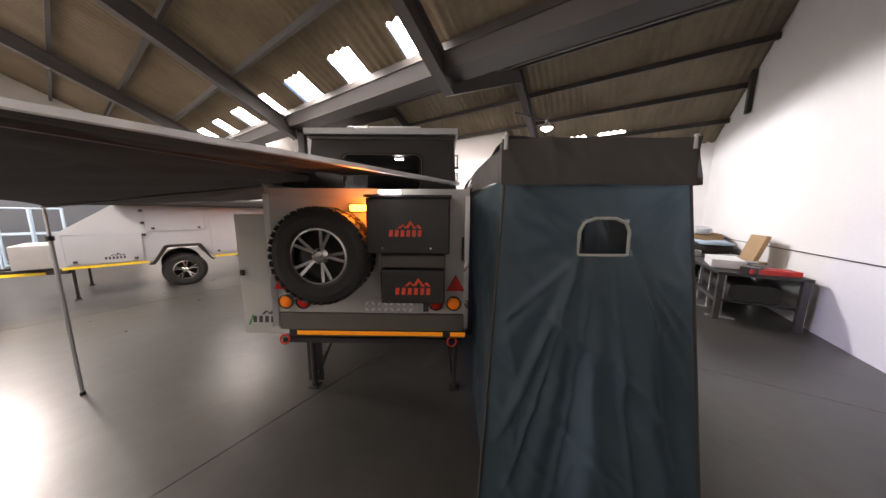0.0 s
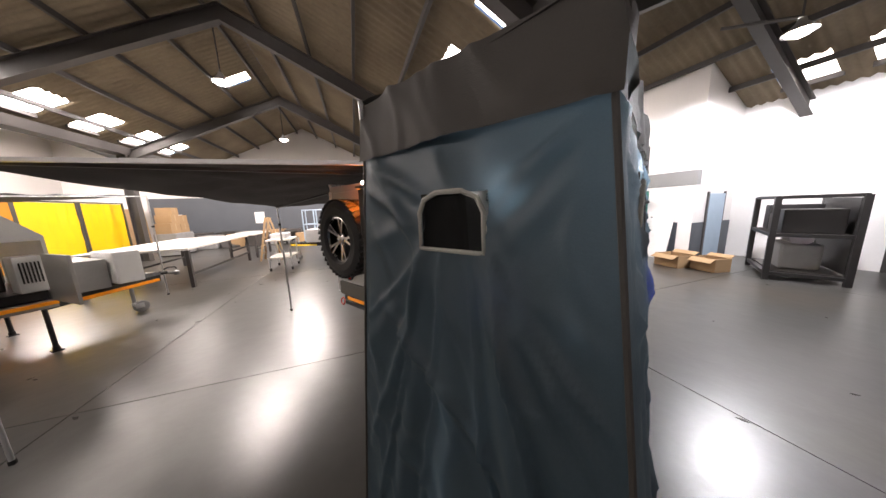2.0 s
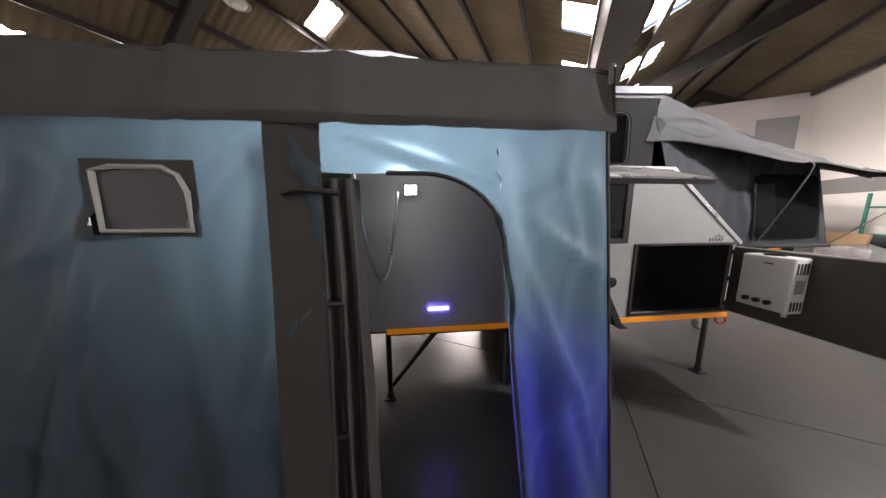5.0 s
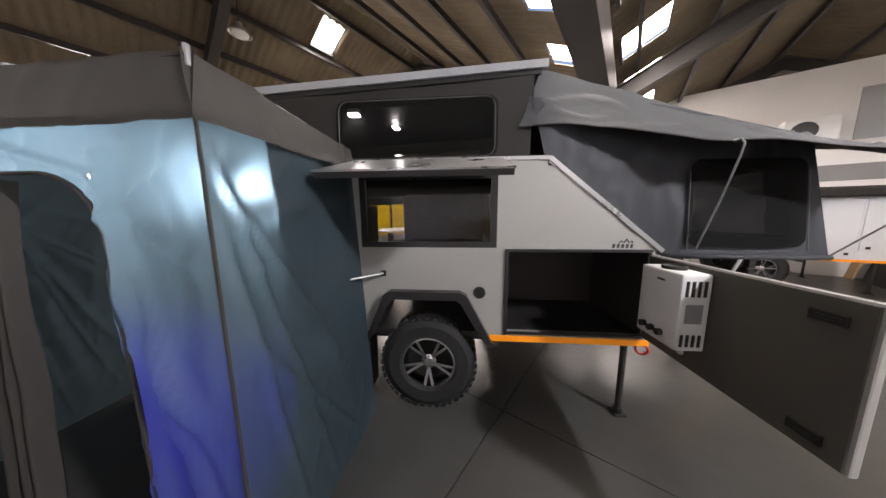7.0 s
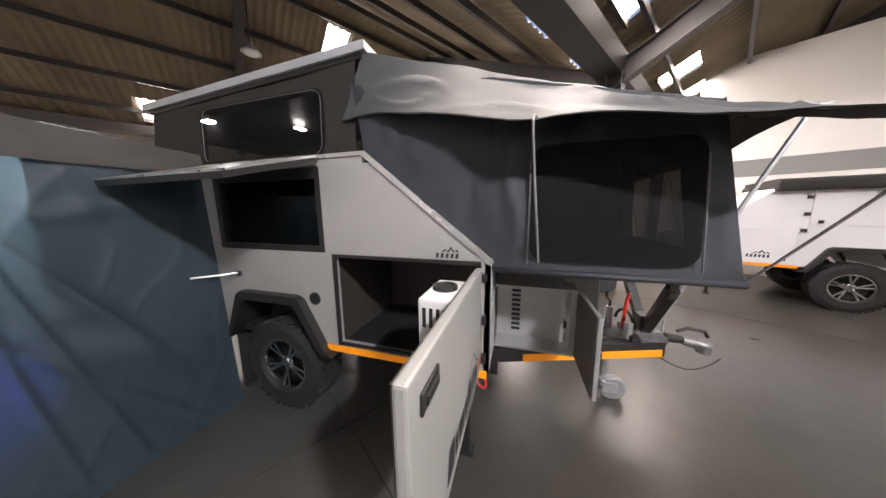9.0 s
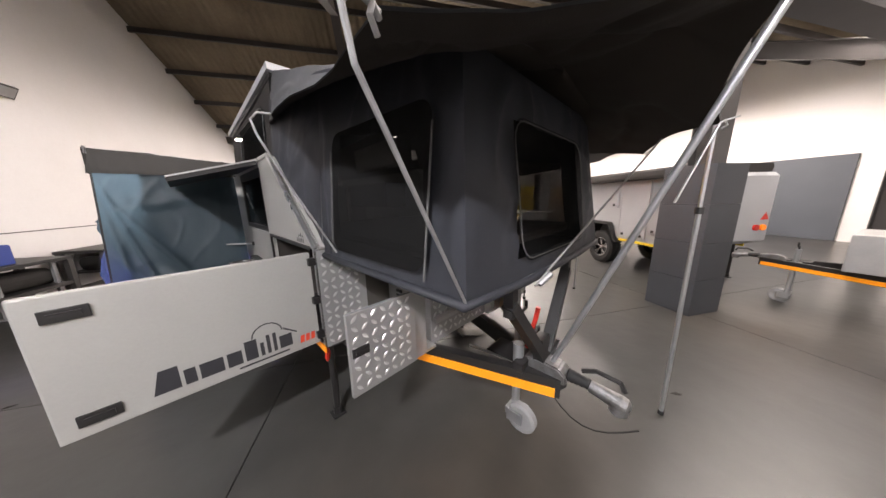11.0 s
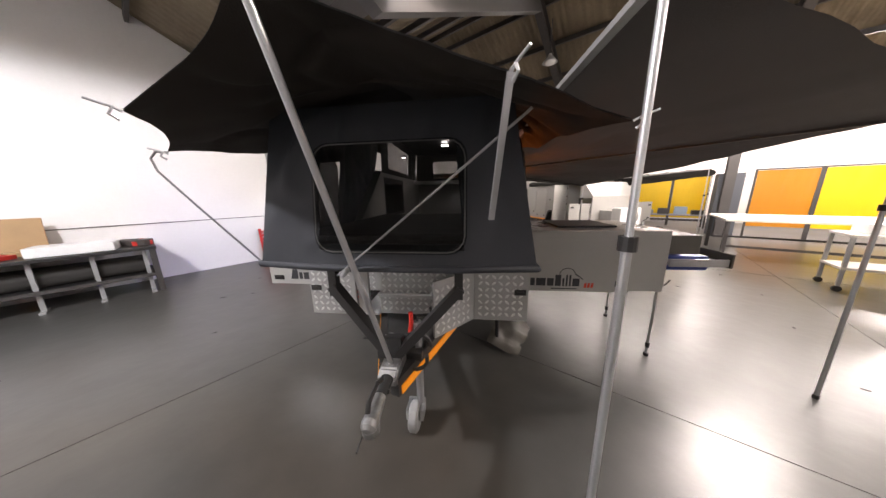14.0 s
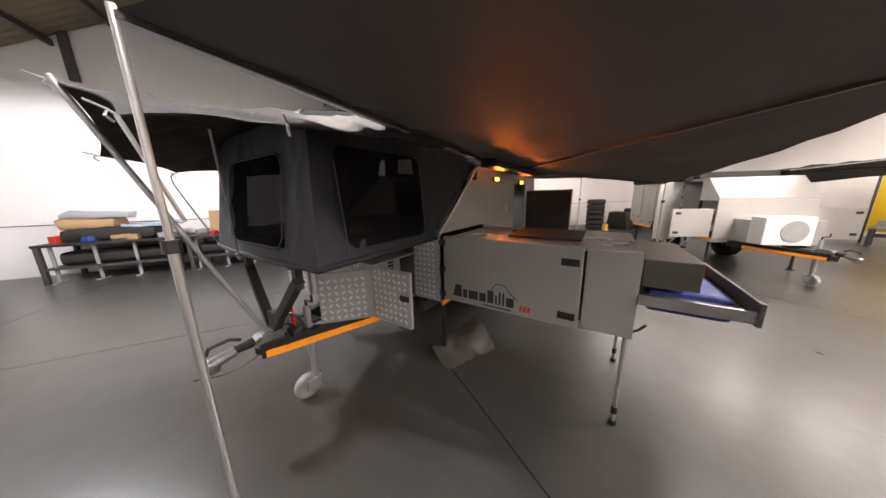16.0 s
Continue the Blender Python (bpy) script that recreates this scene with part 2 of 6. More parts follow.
def box(bm, x0, x1, y0, y1, z0, z1, bevel=0.0):
    r = bmesh.ops.create_cube(bm, size=1)
    vs = r["verts"]
    for v in vs:
        v.co = Vector(((x0 + x1) / 2 + v.co.x * (x1 - x0), (y0 + y1) / 2 + v.co.y * (y1 - y0), (z0 + z1) / 2 + v.co.z * (z1 - z0)))
    if bevel:
        es = {e for v in vs for e in v.link_edges}
        bmesh.ops.bevel(bm, geom=list(es), offset=bevel, segments=2, affect='EDGES', profile=0.6)
    return bm


def nb():
    return bmesh.new()


def bx(*a, bevel=0.0):
    return box(nb(), *a, bevel=bevel)


def rod(bm, p, q, r, n=10, r2=None):
    p, q = Vector(p), Vector(q)
    d = q - p
    m = Matrix.Translation((p + q) / 2) @ d.to_track_quat("Z", "Y").to_matrix().to_4x4()
    bmesh.ops.create_cone(bm, cap_ends=True, segments=n, radius1=r, radius2=r if r2 is None else r2, depth=d.length, matrix=m)
    return bm


def tube(bm, pts, r, n=6):
    """One round tube swept through the points; a path that returns to its start is closed."""
    pts = [Vector(q) for q in pts]
    closed = len(pts) > 3 and (pts[0] - pts[-1]).length < 1e-6
    if closed:
        pts = pts[:-1]
    k = len(pts)
    rings, side = [], None
    for i, q in enumerate(pts):
        if closed:
            d = pts[(i + 1) % k] - pts[i - 1]
        else:
            d = pts[min(i + 1, k - 1)] - pts[max(i - 1, 0)]
        d = d.normalized() if d.length > 1e-9 else Vector((0, 0, 1))
        if side is None:
            side = d.orthogonal().normalized()
        side = (side - d * side.dot(d))
        side = side.normalized() if side.length > 1e-6 else d.orthogonal().normalized()
        up = d.cross(side)
        rings.append([bm.verts.new(q + (side * math.cos(2 * math.pi * j / n) + up * math.sin(2 * math.pi * j / n)) * r) for j in range(n)])
    for i in range(k if closed else k - 1):
        a, c = rings[i], rings[(i + 1) % k]
        for j in range(n):
            bm.faces.new((a[j], a[(j + 1) % n], c[(j + 1) % n], c[j]))
    if not closed:
        bm.faces.new(rings[0][::-1])
        bm.faces.new(rings[-1])
    return bm


def bar(bm, p, q, w, h):
    """A square bar from p to q, w wide and h high."""
    p, q = Vector(p), Vector(q)
    d = (q - p).normalized()
    s = d.cross(Vector((0, 0, 1)))
    s = s.normalized() if s.length > 1e-4 else Vector((1, 0, 0))
    u = s.cross(d).normalized()
    ring = [(-1, -1), (1, -1), (1, 1), (-1, 1)]
    a = [bm.verts.new(p + s * (w / 2 * i) + u * (h / 2 * j)) for i, j in ring]
    b = [bm.verts.new(q + s * (w / 2 * i) + u * (h / 2 * j)) for i, j in ring]
    for k in range(4):
        bm.faces.new((a[k], a[(k + 1) % 4], b[(k + 1) % 4], b[k]))
    bm.faces.new(a[::-1])
    bm.faces.new(b)
    return bm


def prism(bm, pts, axis, a, b):
    """Extrudes a flat outline along axis from a to b."""
    def at(p, c):
        return {"x": (c, p[0], p[1]), "y": (p[0], c, p[1]), "z": (p[0], p[1], c)}[axis]
    lo = [bm.verts.new(at(p, a)) for p in pts]
    hi = [bm.verts.new(at(p, b)) for p in pts]
    k = len(pts)
    for i in range(k):
        bm.faces.new((lo[i], lo[(i + 1) % k], hi[(i + 1) % k], hi[i]))
    bm.faces.new(lo[::-1])
    bm.faces.new(hi)
    return bm


def lathe(bm, prof, n=32, m=None):
    """Turns (radius, height) points round the z axis."""
    rings = []
    for r, h in prof:
        ring = []
        for i in range(n):
            a = 2 * math.pi * i / n
            co = Vector((r * math.cos(a), r * math.sin(a), h))
            ring.append(bm.verts.new(m @ co if m else co))
        rings.append(ring)
    for a, b in zip(rings, rings[1:]):
        for i in range(n):
            bm.faces.new((a[i], a[(i + 1) % n], b[(i + 1) % n], b[i]))
    return bm


def sheet(bm, a, b, c, d, nx, ny, amp=0.0, freq=3.0, seed=0.0, sag=0.0, pulls=(), hole=None, edge=0.0, warp=None, crease=0.0):
    """A cloth between corners a, b (bottom) and d, c (top), with folds; hole(s, t) leaves cells out."""
    a, b, c, d = Vector(a), Vector(b), Vector(c), Vector(d)
    nrm = (b - a).cross(d - a).normalized()
    vs = {}
    for j in range(ny + 1):
        for i in range(nx + 1):
            s, t = i / nx, j / ny
            if warp:
                s, t = warp(s, t)
            p = (a * (1 - s) + b * s) * (1 - t) + (d * (1 - s) + c * s) * t
            w = 1.0 if edge == 0 else min(1, min(s, 1 - s, t, 1 - t) / edge)
            n1 = noise.noise(Vector((p.x * freq + seed, p.y * freq, p.z * freq * 0.45)))
            n2 = noise.noise(Vector((p.x * freq * 3.1, p.y * freq * 3.1 + seed, p.z * freq * 1.2)))
            off = amp * w * (n1 + 0.35 * n2)
            if crease:
                q = Vector((p.x * 2.3 + p.z * 0.8 + seed * 3, p.y * 2.3 - p.z * 0.5, p.z * 1.1 + seed))
                r1 = 1 - min(1.0, abs(noise.noise(q)) * 5.5)
                r2 = 1 - min(1.0, abs(noise.noise(q * 2.2 + Vector((7, 3, 1)))) * 4.5)
                off += crease * w * (r1 * r1 - 0.2 + 0.5 * r2 * r2)
            for (ps, pt, qs, qt, h, wd) in pulls:
                dx, dy = qs - ps, qt - pt
                ll = dx * dx + dy * dy
                k = ((s - ps) * dx + (t - pt) * dy) / ll
                dist = abs((s - ps) * dy - (t - pt) * dx) / math.sqrt(ll)
                if -0.05 < k < 1.05:
                    fade = max(0.0, math.sin(max(0.02, min(0.98, k)) * math.pi)) ** 0.5
                    off += 1.4 * h * w * fade * math.exp(-(dist / wd) ** 2)
            p = p + nrm * off
            p.z -= sag * 4 * s * (1 - s) * 4 * t * (1 - t)
            vs[i, j] = bm.verts.new(p)
    for j in range(ny):
        for i in range(nx):
            if hole and hole((i + 0.5) / nx, (j + 0.5) / ny):
                continue
            bm.faces.new((vs[i, j], vs[i + 1, j], vs[i + 1, j + 1], vs[i, j + 1]))
    return bm


def loop_points(x0, x1, z0, z1, r, n=5, arch=False):
    """A rounded outline in two coordinates."""
    pts = []
    for cx, cz, a0, rr in ((x1 - r, z0 + r, -90, r), (x1 - r, z1 - r, 0, r), (x0 + r, z1 - r, 90, r), (x0 + r, z0 + r, 180, r)):
        for i in range(n):
            a = radians(a0 + 90 * i / (n - 1))
            pts.append((cx + rr * math.cos(a), cz + rr * math.sin(a)))
    return pts

# ---- hall ----
U0, U1 = -4.25, 15.2
V_BACK, V_VAL1, V_VAL0 = 9.9, 2.4, -7.8
RIDGE2, RIDGE1, RIDGE0 = 6.1, -2.7, -12.9
Z_VAL, SLOPE = 4.12, 0.47
V_END = -13.2


def roof_z(v):
    if v > RIDGE2:
        return Z_VAL + SLOPE * (RIDGE2 - V_VAL1) - 0.50 * (v - RIDGE2)
    if v > V_VAL1:
        return Z_VAL + SLOPE * (v - V_VAL1)
    if v > RIDGE1:
        return Z_VAL + SLOPE * (V_VAL1 - v)
    if v > V_VAL0:
        return Z_VAL + SLOPE * (V_VAL1 - RIDGE1) - SLOPE * (RIDGE1 - v)
    return Z_VAL + SLOPE * (V_VAL0 - v)


def hall_part(name, bm, material, label, category="", smooth=False):
    return single(name, bm, material, label, category or name.split("_")[0], HALL, kind="structure", smooth=smooth)


# floor: cast slabs with open joints over a dark base
slab_base = hall_part("floor", bx(-40, 60, -60, 50, -0.3, -0.012), M_JOINT, "dark concrete base under the hall's floor slabs", "floor")
us = [U0 - 0.6, 0.6, 5.45, 10.3, U1 + 0.6]
vs_ = [-14.0, -7.6, -2.6, 2.4, 7.4, 10.6]
for i in range(4):
    for j in range(5):
        b = bx(us[i] + 0.004, us[i + 1] - 0.004, vs_[j] + 0.004, vs_[j + 1] - 0.004, -0.012, 0.0)
        part("slab", b, M_FLOOR, slab_base)

# walls
def wall_profile(v0, v1, z0=0.0):
    vs = [v0] + [v for v in (V_VAL0, RIDGE1, V_VAL1, RIDGE2) if v0 < v < v1] + [v1]
    return [(v, roof_z(v) + 0.12) for v in vs][::-1] + [(v0, z0), (v1, z0)]


b = prism(nb(), wall_profile(V_END, V_BACK), "x", U0 - 0.25, U0)
hall_part("wall_east", b, M_WALL, "tall white plastered hall wall with a thin cable line", "wall")
b = prism(nb(), wall_profile(V_END, V_BACK), "x", U1, U1 + 0.25)
hall_part("wall_west", b, M_WALL, "white end wall of the hall", "wall")
hall_part("wall_west_panel", bx(U1 - 0.05, U1 - 0.004, -10.2, 0.5, 0.0, 2.6, bevel=0.01), M_DARKWALL, "charcoal painted lower part of the end wall", "wall")
for v in (-9.2, -5.45):
    single("notice_sheet", bx(U1 - 0.06, U1 - 0.054, v - 0.24, v + 0.24, 1.1, 1.75), M_PAPER, "white paper notice on the charcoal wall", "paper", HALL, "notices")
b = bx(U0 - 0.2, U1 + 0.2, V_END - 0.25, V_END, 0, 6.4)
hall_part("wall_south", b, M_WALL, "white far side wall of the hall", "wall")
hall_part("trim", bx(U0 + 0.002, U0 + 0.016, V_END, V_BACK, 1.12, 1.135), M_STEEL, "thin dark cable line along the white wall", "trim")
# roller door wall
RD0, RD1 = -3.5, -0.62
b = nb()
box(b, U0, RD0, V_BACK, V_BACK + 0.22, 0, 4.4)
box(b, RD0, RD1, V_BACK, V_BACK + 0.22, 3.0, 4.4)
box(b, RD1, 2.0, V_BACK, V_BACK + 0.22, 0, 4.4)
hall_part("wall_north", b, M_WALL, "white hall wall with a roller door opening", "wall")
door = thing("door_1", "closed grey corrugated steel roller shutter door", "door", HALL, kind="structure")
b = nb()
n = 38
prof = []
for i in range(n * 4 + 1):
    z = 0.02 + 2.98 * i / (n * 4)
    prof.append((V_BACK + 0.10 + 0.014 * math.cos(i * math.pi / 2), z))
lo = [b.verts.new((RD0 + 0.03, p[0], p[1])) for p in prof]
hi = [b.verts.new((RD1 - 0.03, p[0], p[1])) for p in prof]
for i in range(len(prof) - 1):
    b.faces.new((lo[i], hi[i], hi[i + 1], lo[i + 1]))
part("curtain", b, M_ROLLER, door)
for u in (RD0, RD1):
    part("guide_rail", bx(u - 0.06, u + 0.06, V_BACK - 0.06, V_BACK - 0.003, 0, 3.05, bevel=0.006), M_STEEL, door)
part("drum_cover", bx(RD0 - 0.1, RD1 + 0.1, V_BACK - 0.28, V_BACK - 0.003, 3.03, 3.38, bevel=0.02), M_WALL, door)

# office block inside the hall
OU, OV = 1.75, 8.15
b = nb()
box(b, OU, U1, OV, OV + 0.18, 2.36, 5.2)
box(b, OU, U1, OV, OV + 0.18, 0, 1.98)
box(b, OU, OU + 0.18, OV + 0.18, V_BACK, 0, 4.9)
hall_part("wall_office", b, M_WALL, "white plastered walls of the two-storey office block", "wall")
hall_part("trim", bx(OU - 0.012, U1, OV - 0.012, OV + 0.16, 1.98, 2.36, bevel=0.004), M_BAND, "grey painted band along the office wall", "trim")
hall_part("trim", bx(OU + 0.3, 8.0, OV - 0.016, OV - 0.004, 0.0, 1.0), M_DARKWALL, "charcoal painted dado of the office wall", "trim")
hall_part("trim", bx(OU - 0.016, OU - 0.004, OV, V_BACK, 0.0, 1.0), M_DARKWALL, "charcoal painted dado at the office corner", "trim")
win = thing("window_1", "small steel-framed office window with clear panes", "window", HALL, kind="structure")
part("backing", bx(3.85, 4.72, OV - 0.012, OV - 0.004, 3.12, 4.12), M_WHITEPL, win)
for u in (3.82, 4.27, 4.75):
    part("window_frame", bx(u - 0.02, u + 0.02, OV - 0.05, OV - 0.013, 3.1, 4.14, bevel=0.004), M_STEEL, win)
for z in (3.1, 3.55, 4.14):
    part("window_frame", bx(3.80, 4.77, OV - 0.045, OV - 0.014, z - 0.02, z + 0.02, bevel=0.004), M_STEEL, win)
d2 = thing("door_2", "pale blue flush office door, closed", "door", HALL, kind="structure")
part("leaf", bx(OU - 0.06, OU - 0.02, OV + 0.55, OV + 1.25, 0.02, 1.75, bevel=0.006), M_DOORBLUE, d2)
part("door_frame", bx(OU - 0.05, OU - 0.017, OV + 0.49, OV + 0.55, 0, 1.8), M_STEEL, d2)
part("door_frame", bx(OU - 0.05, OU - 0.017, OV + 1.25, OV + 1.31, 0, 1.8), M_STEEL, d2)
RU = 9.2
b = nb()
box(b, RU, RU + 0.18, 3.3, OV, 2.62, 4.85)
box(b, RU, RU + 0.18, 3.3, OV, 0, 2.25)
hall_part("wall_office_return", b, M_WALL, "white plastered side wall of the office block", "wall")
hall_part("trim", bx(RU - 0.012, RU + 0.17, 3.3, OV - 0.02, 2.25, 2.62, bevel=0.004), M_BAND, "grey painted band along the office wall", "trim")
win2 = thing("window_2", "large grey shuttered office window", "window", HALL, kind="structure")
part("shutter", bx(RU - 0.03, RU - 0.004, 7.0, 7.85, 3.15, 4.25, bevel=0.005), M_GREYPANEL, win2)

# corrugated roof, built slope by slope; skylight sheets are left out of it
SKY = []   # u centre, half width, v low, v high
for k in range(8):
    SKY.append((1.12 + 1.52 * k, 0.32, 1.68, 2.20))
for k in range(-1, 6):
    SKY.append((2.9 + 1.6 * k, 0.36, 2.75, 3.35))
for k in range(9):
    SKY.append((-1.0 + 1.6 * k, 0.42, -7.5, -6.75))
for k in range(2):
    SKY.append((2.86 + 5.8 * k, 0.28, -3.9, -3.2))
for k in range(3):
    SKY.append((-1.55 + 1.12 * k, 0.38, 8.95, 9.6))


def corrugated(v0, v1, seed):
    b = nb()
    pitch = 0.177
    nu = int((U1 - U0 + 0.4) / pitch * 4)
    cuts = sorted({v0, v1} | {c for s in SKY for c in (s[2], s[3]) if v0 < c < v1} | {v0 + (v1 - v0) * i / 5 for i in range(1, 5)})
    rows = []
    for v in cuts:
        rows.append([b.verts.new((U0 - 0.2 + pitch / 4 * i, v, roof_z(v) + 0.026 * (math.cos(i * math.pi / 2)) + 0.01 * noise.noise(Vector((i * 0.02, v, seed))))) for i in range(nu + 1)])
    for j in range(len(cuts) - 1):
        vm = (cuts[j] + cuts[j + 1]) / 2
        for i in range(nu):
            um = U0 - 0.2 + pitch / 4 * (i + 0.5)
            if any(abs(um - s[0]) < s[1] and s[2] < vm < s[3] for s in SKY):
                continue
            b.faces.new((rows[j][i], rows[j][i + 1], rows[j + 1][i + 1], rows[j + 1][i]))
    return b


for name, v0, v1 in (("ceiling", V_VAL1, RIDGE2), ("ceiling", RIDGE2, V_BACK + 0.2), ("ceiling", RIDGE1, V_VAL1), ("ceiling", V_VAL0, RIDGE1), ("ceiling", V_END - 0.2, V_VAL0)):
    hall_part(name, corrugated(v0 + 1e-4, v1 - 1e-4, v0), M_ROOF, "brown weathered corrugated roof sheeting on steel purlins", "roof", smooth=True)
for u, h, v0, v1 in SKY:
    s = thing("skylight", "bright translucent skylight sheet in the roof", "skylight", HALL, "roof skylights", "structure")
    b = nb()
    q = [b.verts.new((u + i * h, v, roof_z(v) + 0.05)) for i, v in ((-1, v0), (1, v0), (1, v1), (-1, v1))]
    b.faces.new(q)
    part("pane", b, M_SKYDIM if v0 > 8 else M_SKYLIGHT, s)
    vl = v0 if roof_z(v0) < roof_z(v1) else v1
    part("curb", bx(u - h - 0.03, u + h + 0.03, vl - 0.025, vl + 0.025, roof_z(vl) - 0.07, roof_z(vl) + 0.03), M_STEEL, s)

# purlins and portal frames
purlins = thing("roof_framing", "rows of dark steel purlins under the roof sheets", "purlin", HALL, kind="structure")
for v in [V_VAL0 + 0.75 + 1.02 * i for i in range(10)] + [V_VAL1 + 0.6 + 1.0 * i for i in range(8)] + [-12.6, -11.4, -10.2, -9.0]:
    z = roof_z(v)
    part("purlin", bx(U0, U1, v - 0.03, v + 0.03, z - 0.17, z - 0.05), M_STEEL, purlins)
FRAMES = (0.75, 5.5, 10.3)
for u in FRAMES:
    fr = thing("portal_frame", "dark steel portal frame carrying the roof", "frame", HALL, "portal frames", "structure")
    for v0, v1 in ((V_END, V_VAL0), (V_VAL0, RIDGE1), (RIDGE1, V_VAL1), (V_VAL1, RIDGE2), (RIDGE2, V_BACK)):
        b = nb()
        d = 0.34
        za, zb = roof_z(v0) - 0.17, roof_z(v1) - 0.17
        prism(b, [(v0, za), (v1, zb), (v1, zb - 0.02), (v0, za - 0.02)], "x", u - 0.09, u + 0.09)
        prism(b, [(v0, za - 0.02), (v1, zb - 0.02), (v1, zb - d), (v0, za - d)], "x", u - 0.012, u + 0.012)
        prism(b, [(v0, za - d), (v1, zb - d), (v1, zb - d - 0.02), (v0, za - d - 0.02)], "x", u - 0.09, u + 0.09)
        part("rafter", b, M_STEEL, fr)
# valley gutters
for v in (V_VAL1, V_VAL0):
    b = nb()
    prism(b, [(v - 0.28, Z_VAL - 0.02), (v - 0.2, Z_VAL - 0.26), (v + 0.2, Z_VAL - 0.26), (v + 0.28, Z_VAL - 0.02)], "x", U0, U1)
    hall_part("gutter_beam", b, M_STEEL, "dark steel valley gutter between the roof bays", "gutter")


def column(u, v, padded):
    c = thing("column", "dark steel hall column wrapped in charcoal foam" if padded else "dark steel hall column", "column", HALL @ pose(u, v, 0), "hall columns", "structure")
    b = nb()
    box(b, -0.12, 0.12, -0.13, -0.115, 0, Z_VAL - 0.25)
    box(b, -0.12, 0.12, 0.115, 0.13, 0, Z_VAL - 0.25)
    box(b, -0.01, 0.01, -0.115, 0.115, 0, Z_VAL - 0.25)
    part("steel_section", b, M_STEEL, c)
    if padded:
        b = nb()
        for k in range(4):
            box(b, -0.27, 0.27, -0.27, 0.27, 0.002 + 0.47 * k, 0.47 + 0.47 * k, bevel=0.006)
        part("foam_wrap", b, M_PAD, c)


column(5.5, 2.5, True)
column(10.3, 2.5, False)
b = bx(U0 + 0.01, U0 + 0.24, 2.0, 2.24, 2.95, 4.15, bevel=0.02)
hall_part("downpipe_head", b, M_STEEL, "dark steel gutter box high on the white wall", "gutter")
hall_part("downpipe_head", bx(U0 + 0.01, U0 + 0.10, 7.72, 7.86, 4.1, 5.2, bevel=0.02), M_STEEL, "dark steel pipe high on the white wall", "gutter")
for u in (5.5, 10.3):
    column(u, V_VAL0, False)


# lamps
def high_bay(u, v, z, arm=False, lit=True):
    l = thing("high_bay_lamp", ("lit" if lit else "unlit") + " metal high bay lamp hanging from the roof", "lamp", HALL @ pose(u, v, z), "hall lamps")
    b = nb()
    lathe(b, [(0.045, 0.20), (0.06, 0.14), (0.10, 0.10), (0.19, 0.0), (0.20, -0.01), (0.185, 0.0), (0.09, 0.10)], 24)
    part("shade", b, M_GALV, l, smooth=True)
    b = nb()
    lathe(b, [(0.001, -0.07), (0.08, -0.06), (0.14, -0.02), (0.15, 0.01), (0.10, 0.06), (0.001, 0.07)], 20)
    part("bulb", b, M_TUBE if lit else M_WHITEPL, l, "glowing white bulb" if lit else "")
    top = roof_z(v) - z - 0.06
    part("stem", rod(nb(), (0, 0, 0.2), (0, 0, top), 0.015, 8), M_STEEL, l)
    if arm:
        part("arm", rod(nb(), (0, 0, 0.22), (0.9, -0.2, 0.55), 0.03, 8), M_STEEL, l)
    if not lit:
        return
    lamp = bpy.data.lights.new("high_bay_light", 'SPOT')
    k = 1.0 if arm else 0.05 if v > 3 else 0.6 if v < -9 else 0.95
    lamp.energy, lamp.spot_size, lamp.spot_blend, lamp.shadow_soft_size = LAMP_W * k, radians(178), 0.15, 0.16 if arm else 0.6
    lamp.color = (0.86, 0.93, 1.0) if arm else (1.0, 0.96, 0.92)
    o = new("high_bay_light", lamp)
    o.matrix_world = HALL @ pose(u, v, z - 0.10)


LAMP_W = 850
for u, v, z, a, on in ((0.09, 6.87, 4.23, True, True), (5.6, -2.9, 4.75, False, True), (10.7, -2.8, 4.75, False, True), (0.9, -3.4, 5.1, False, False), (3.75, 6.81, 4.6, False, True),
                       # the lamp at (12.4, 5.6) is made up, added to brighten the end wall
                       (12.4, 5.6, 4.6, False, True), (5.8, -11.2, 4.75, False, True), (10.9, -11.2, 4.75, False, True)):
    high_bay(u, v, z, a, on)

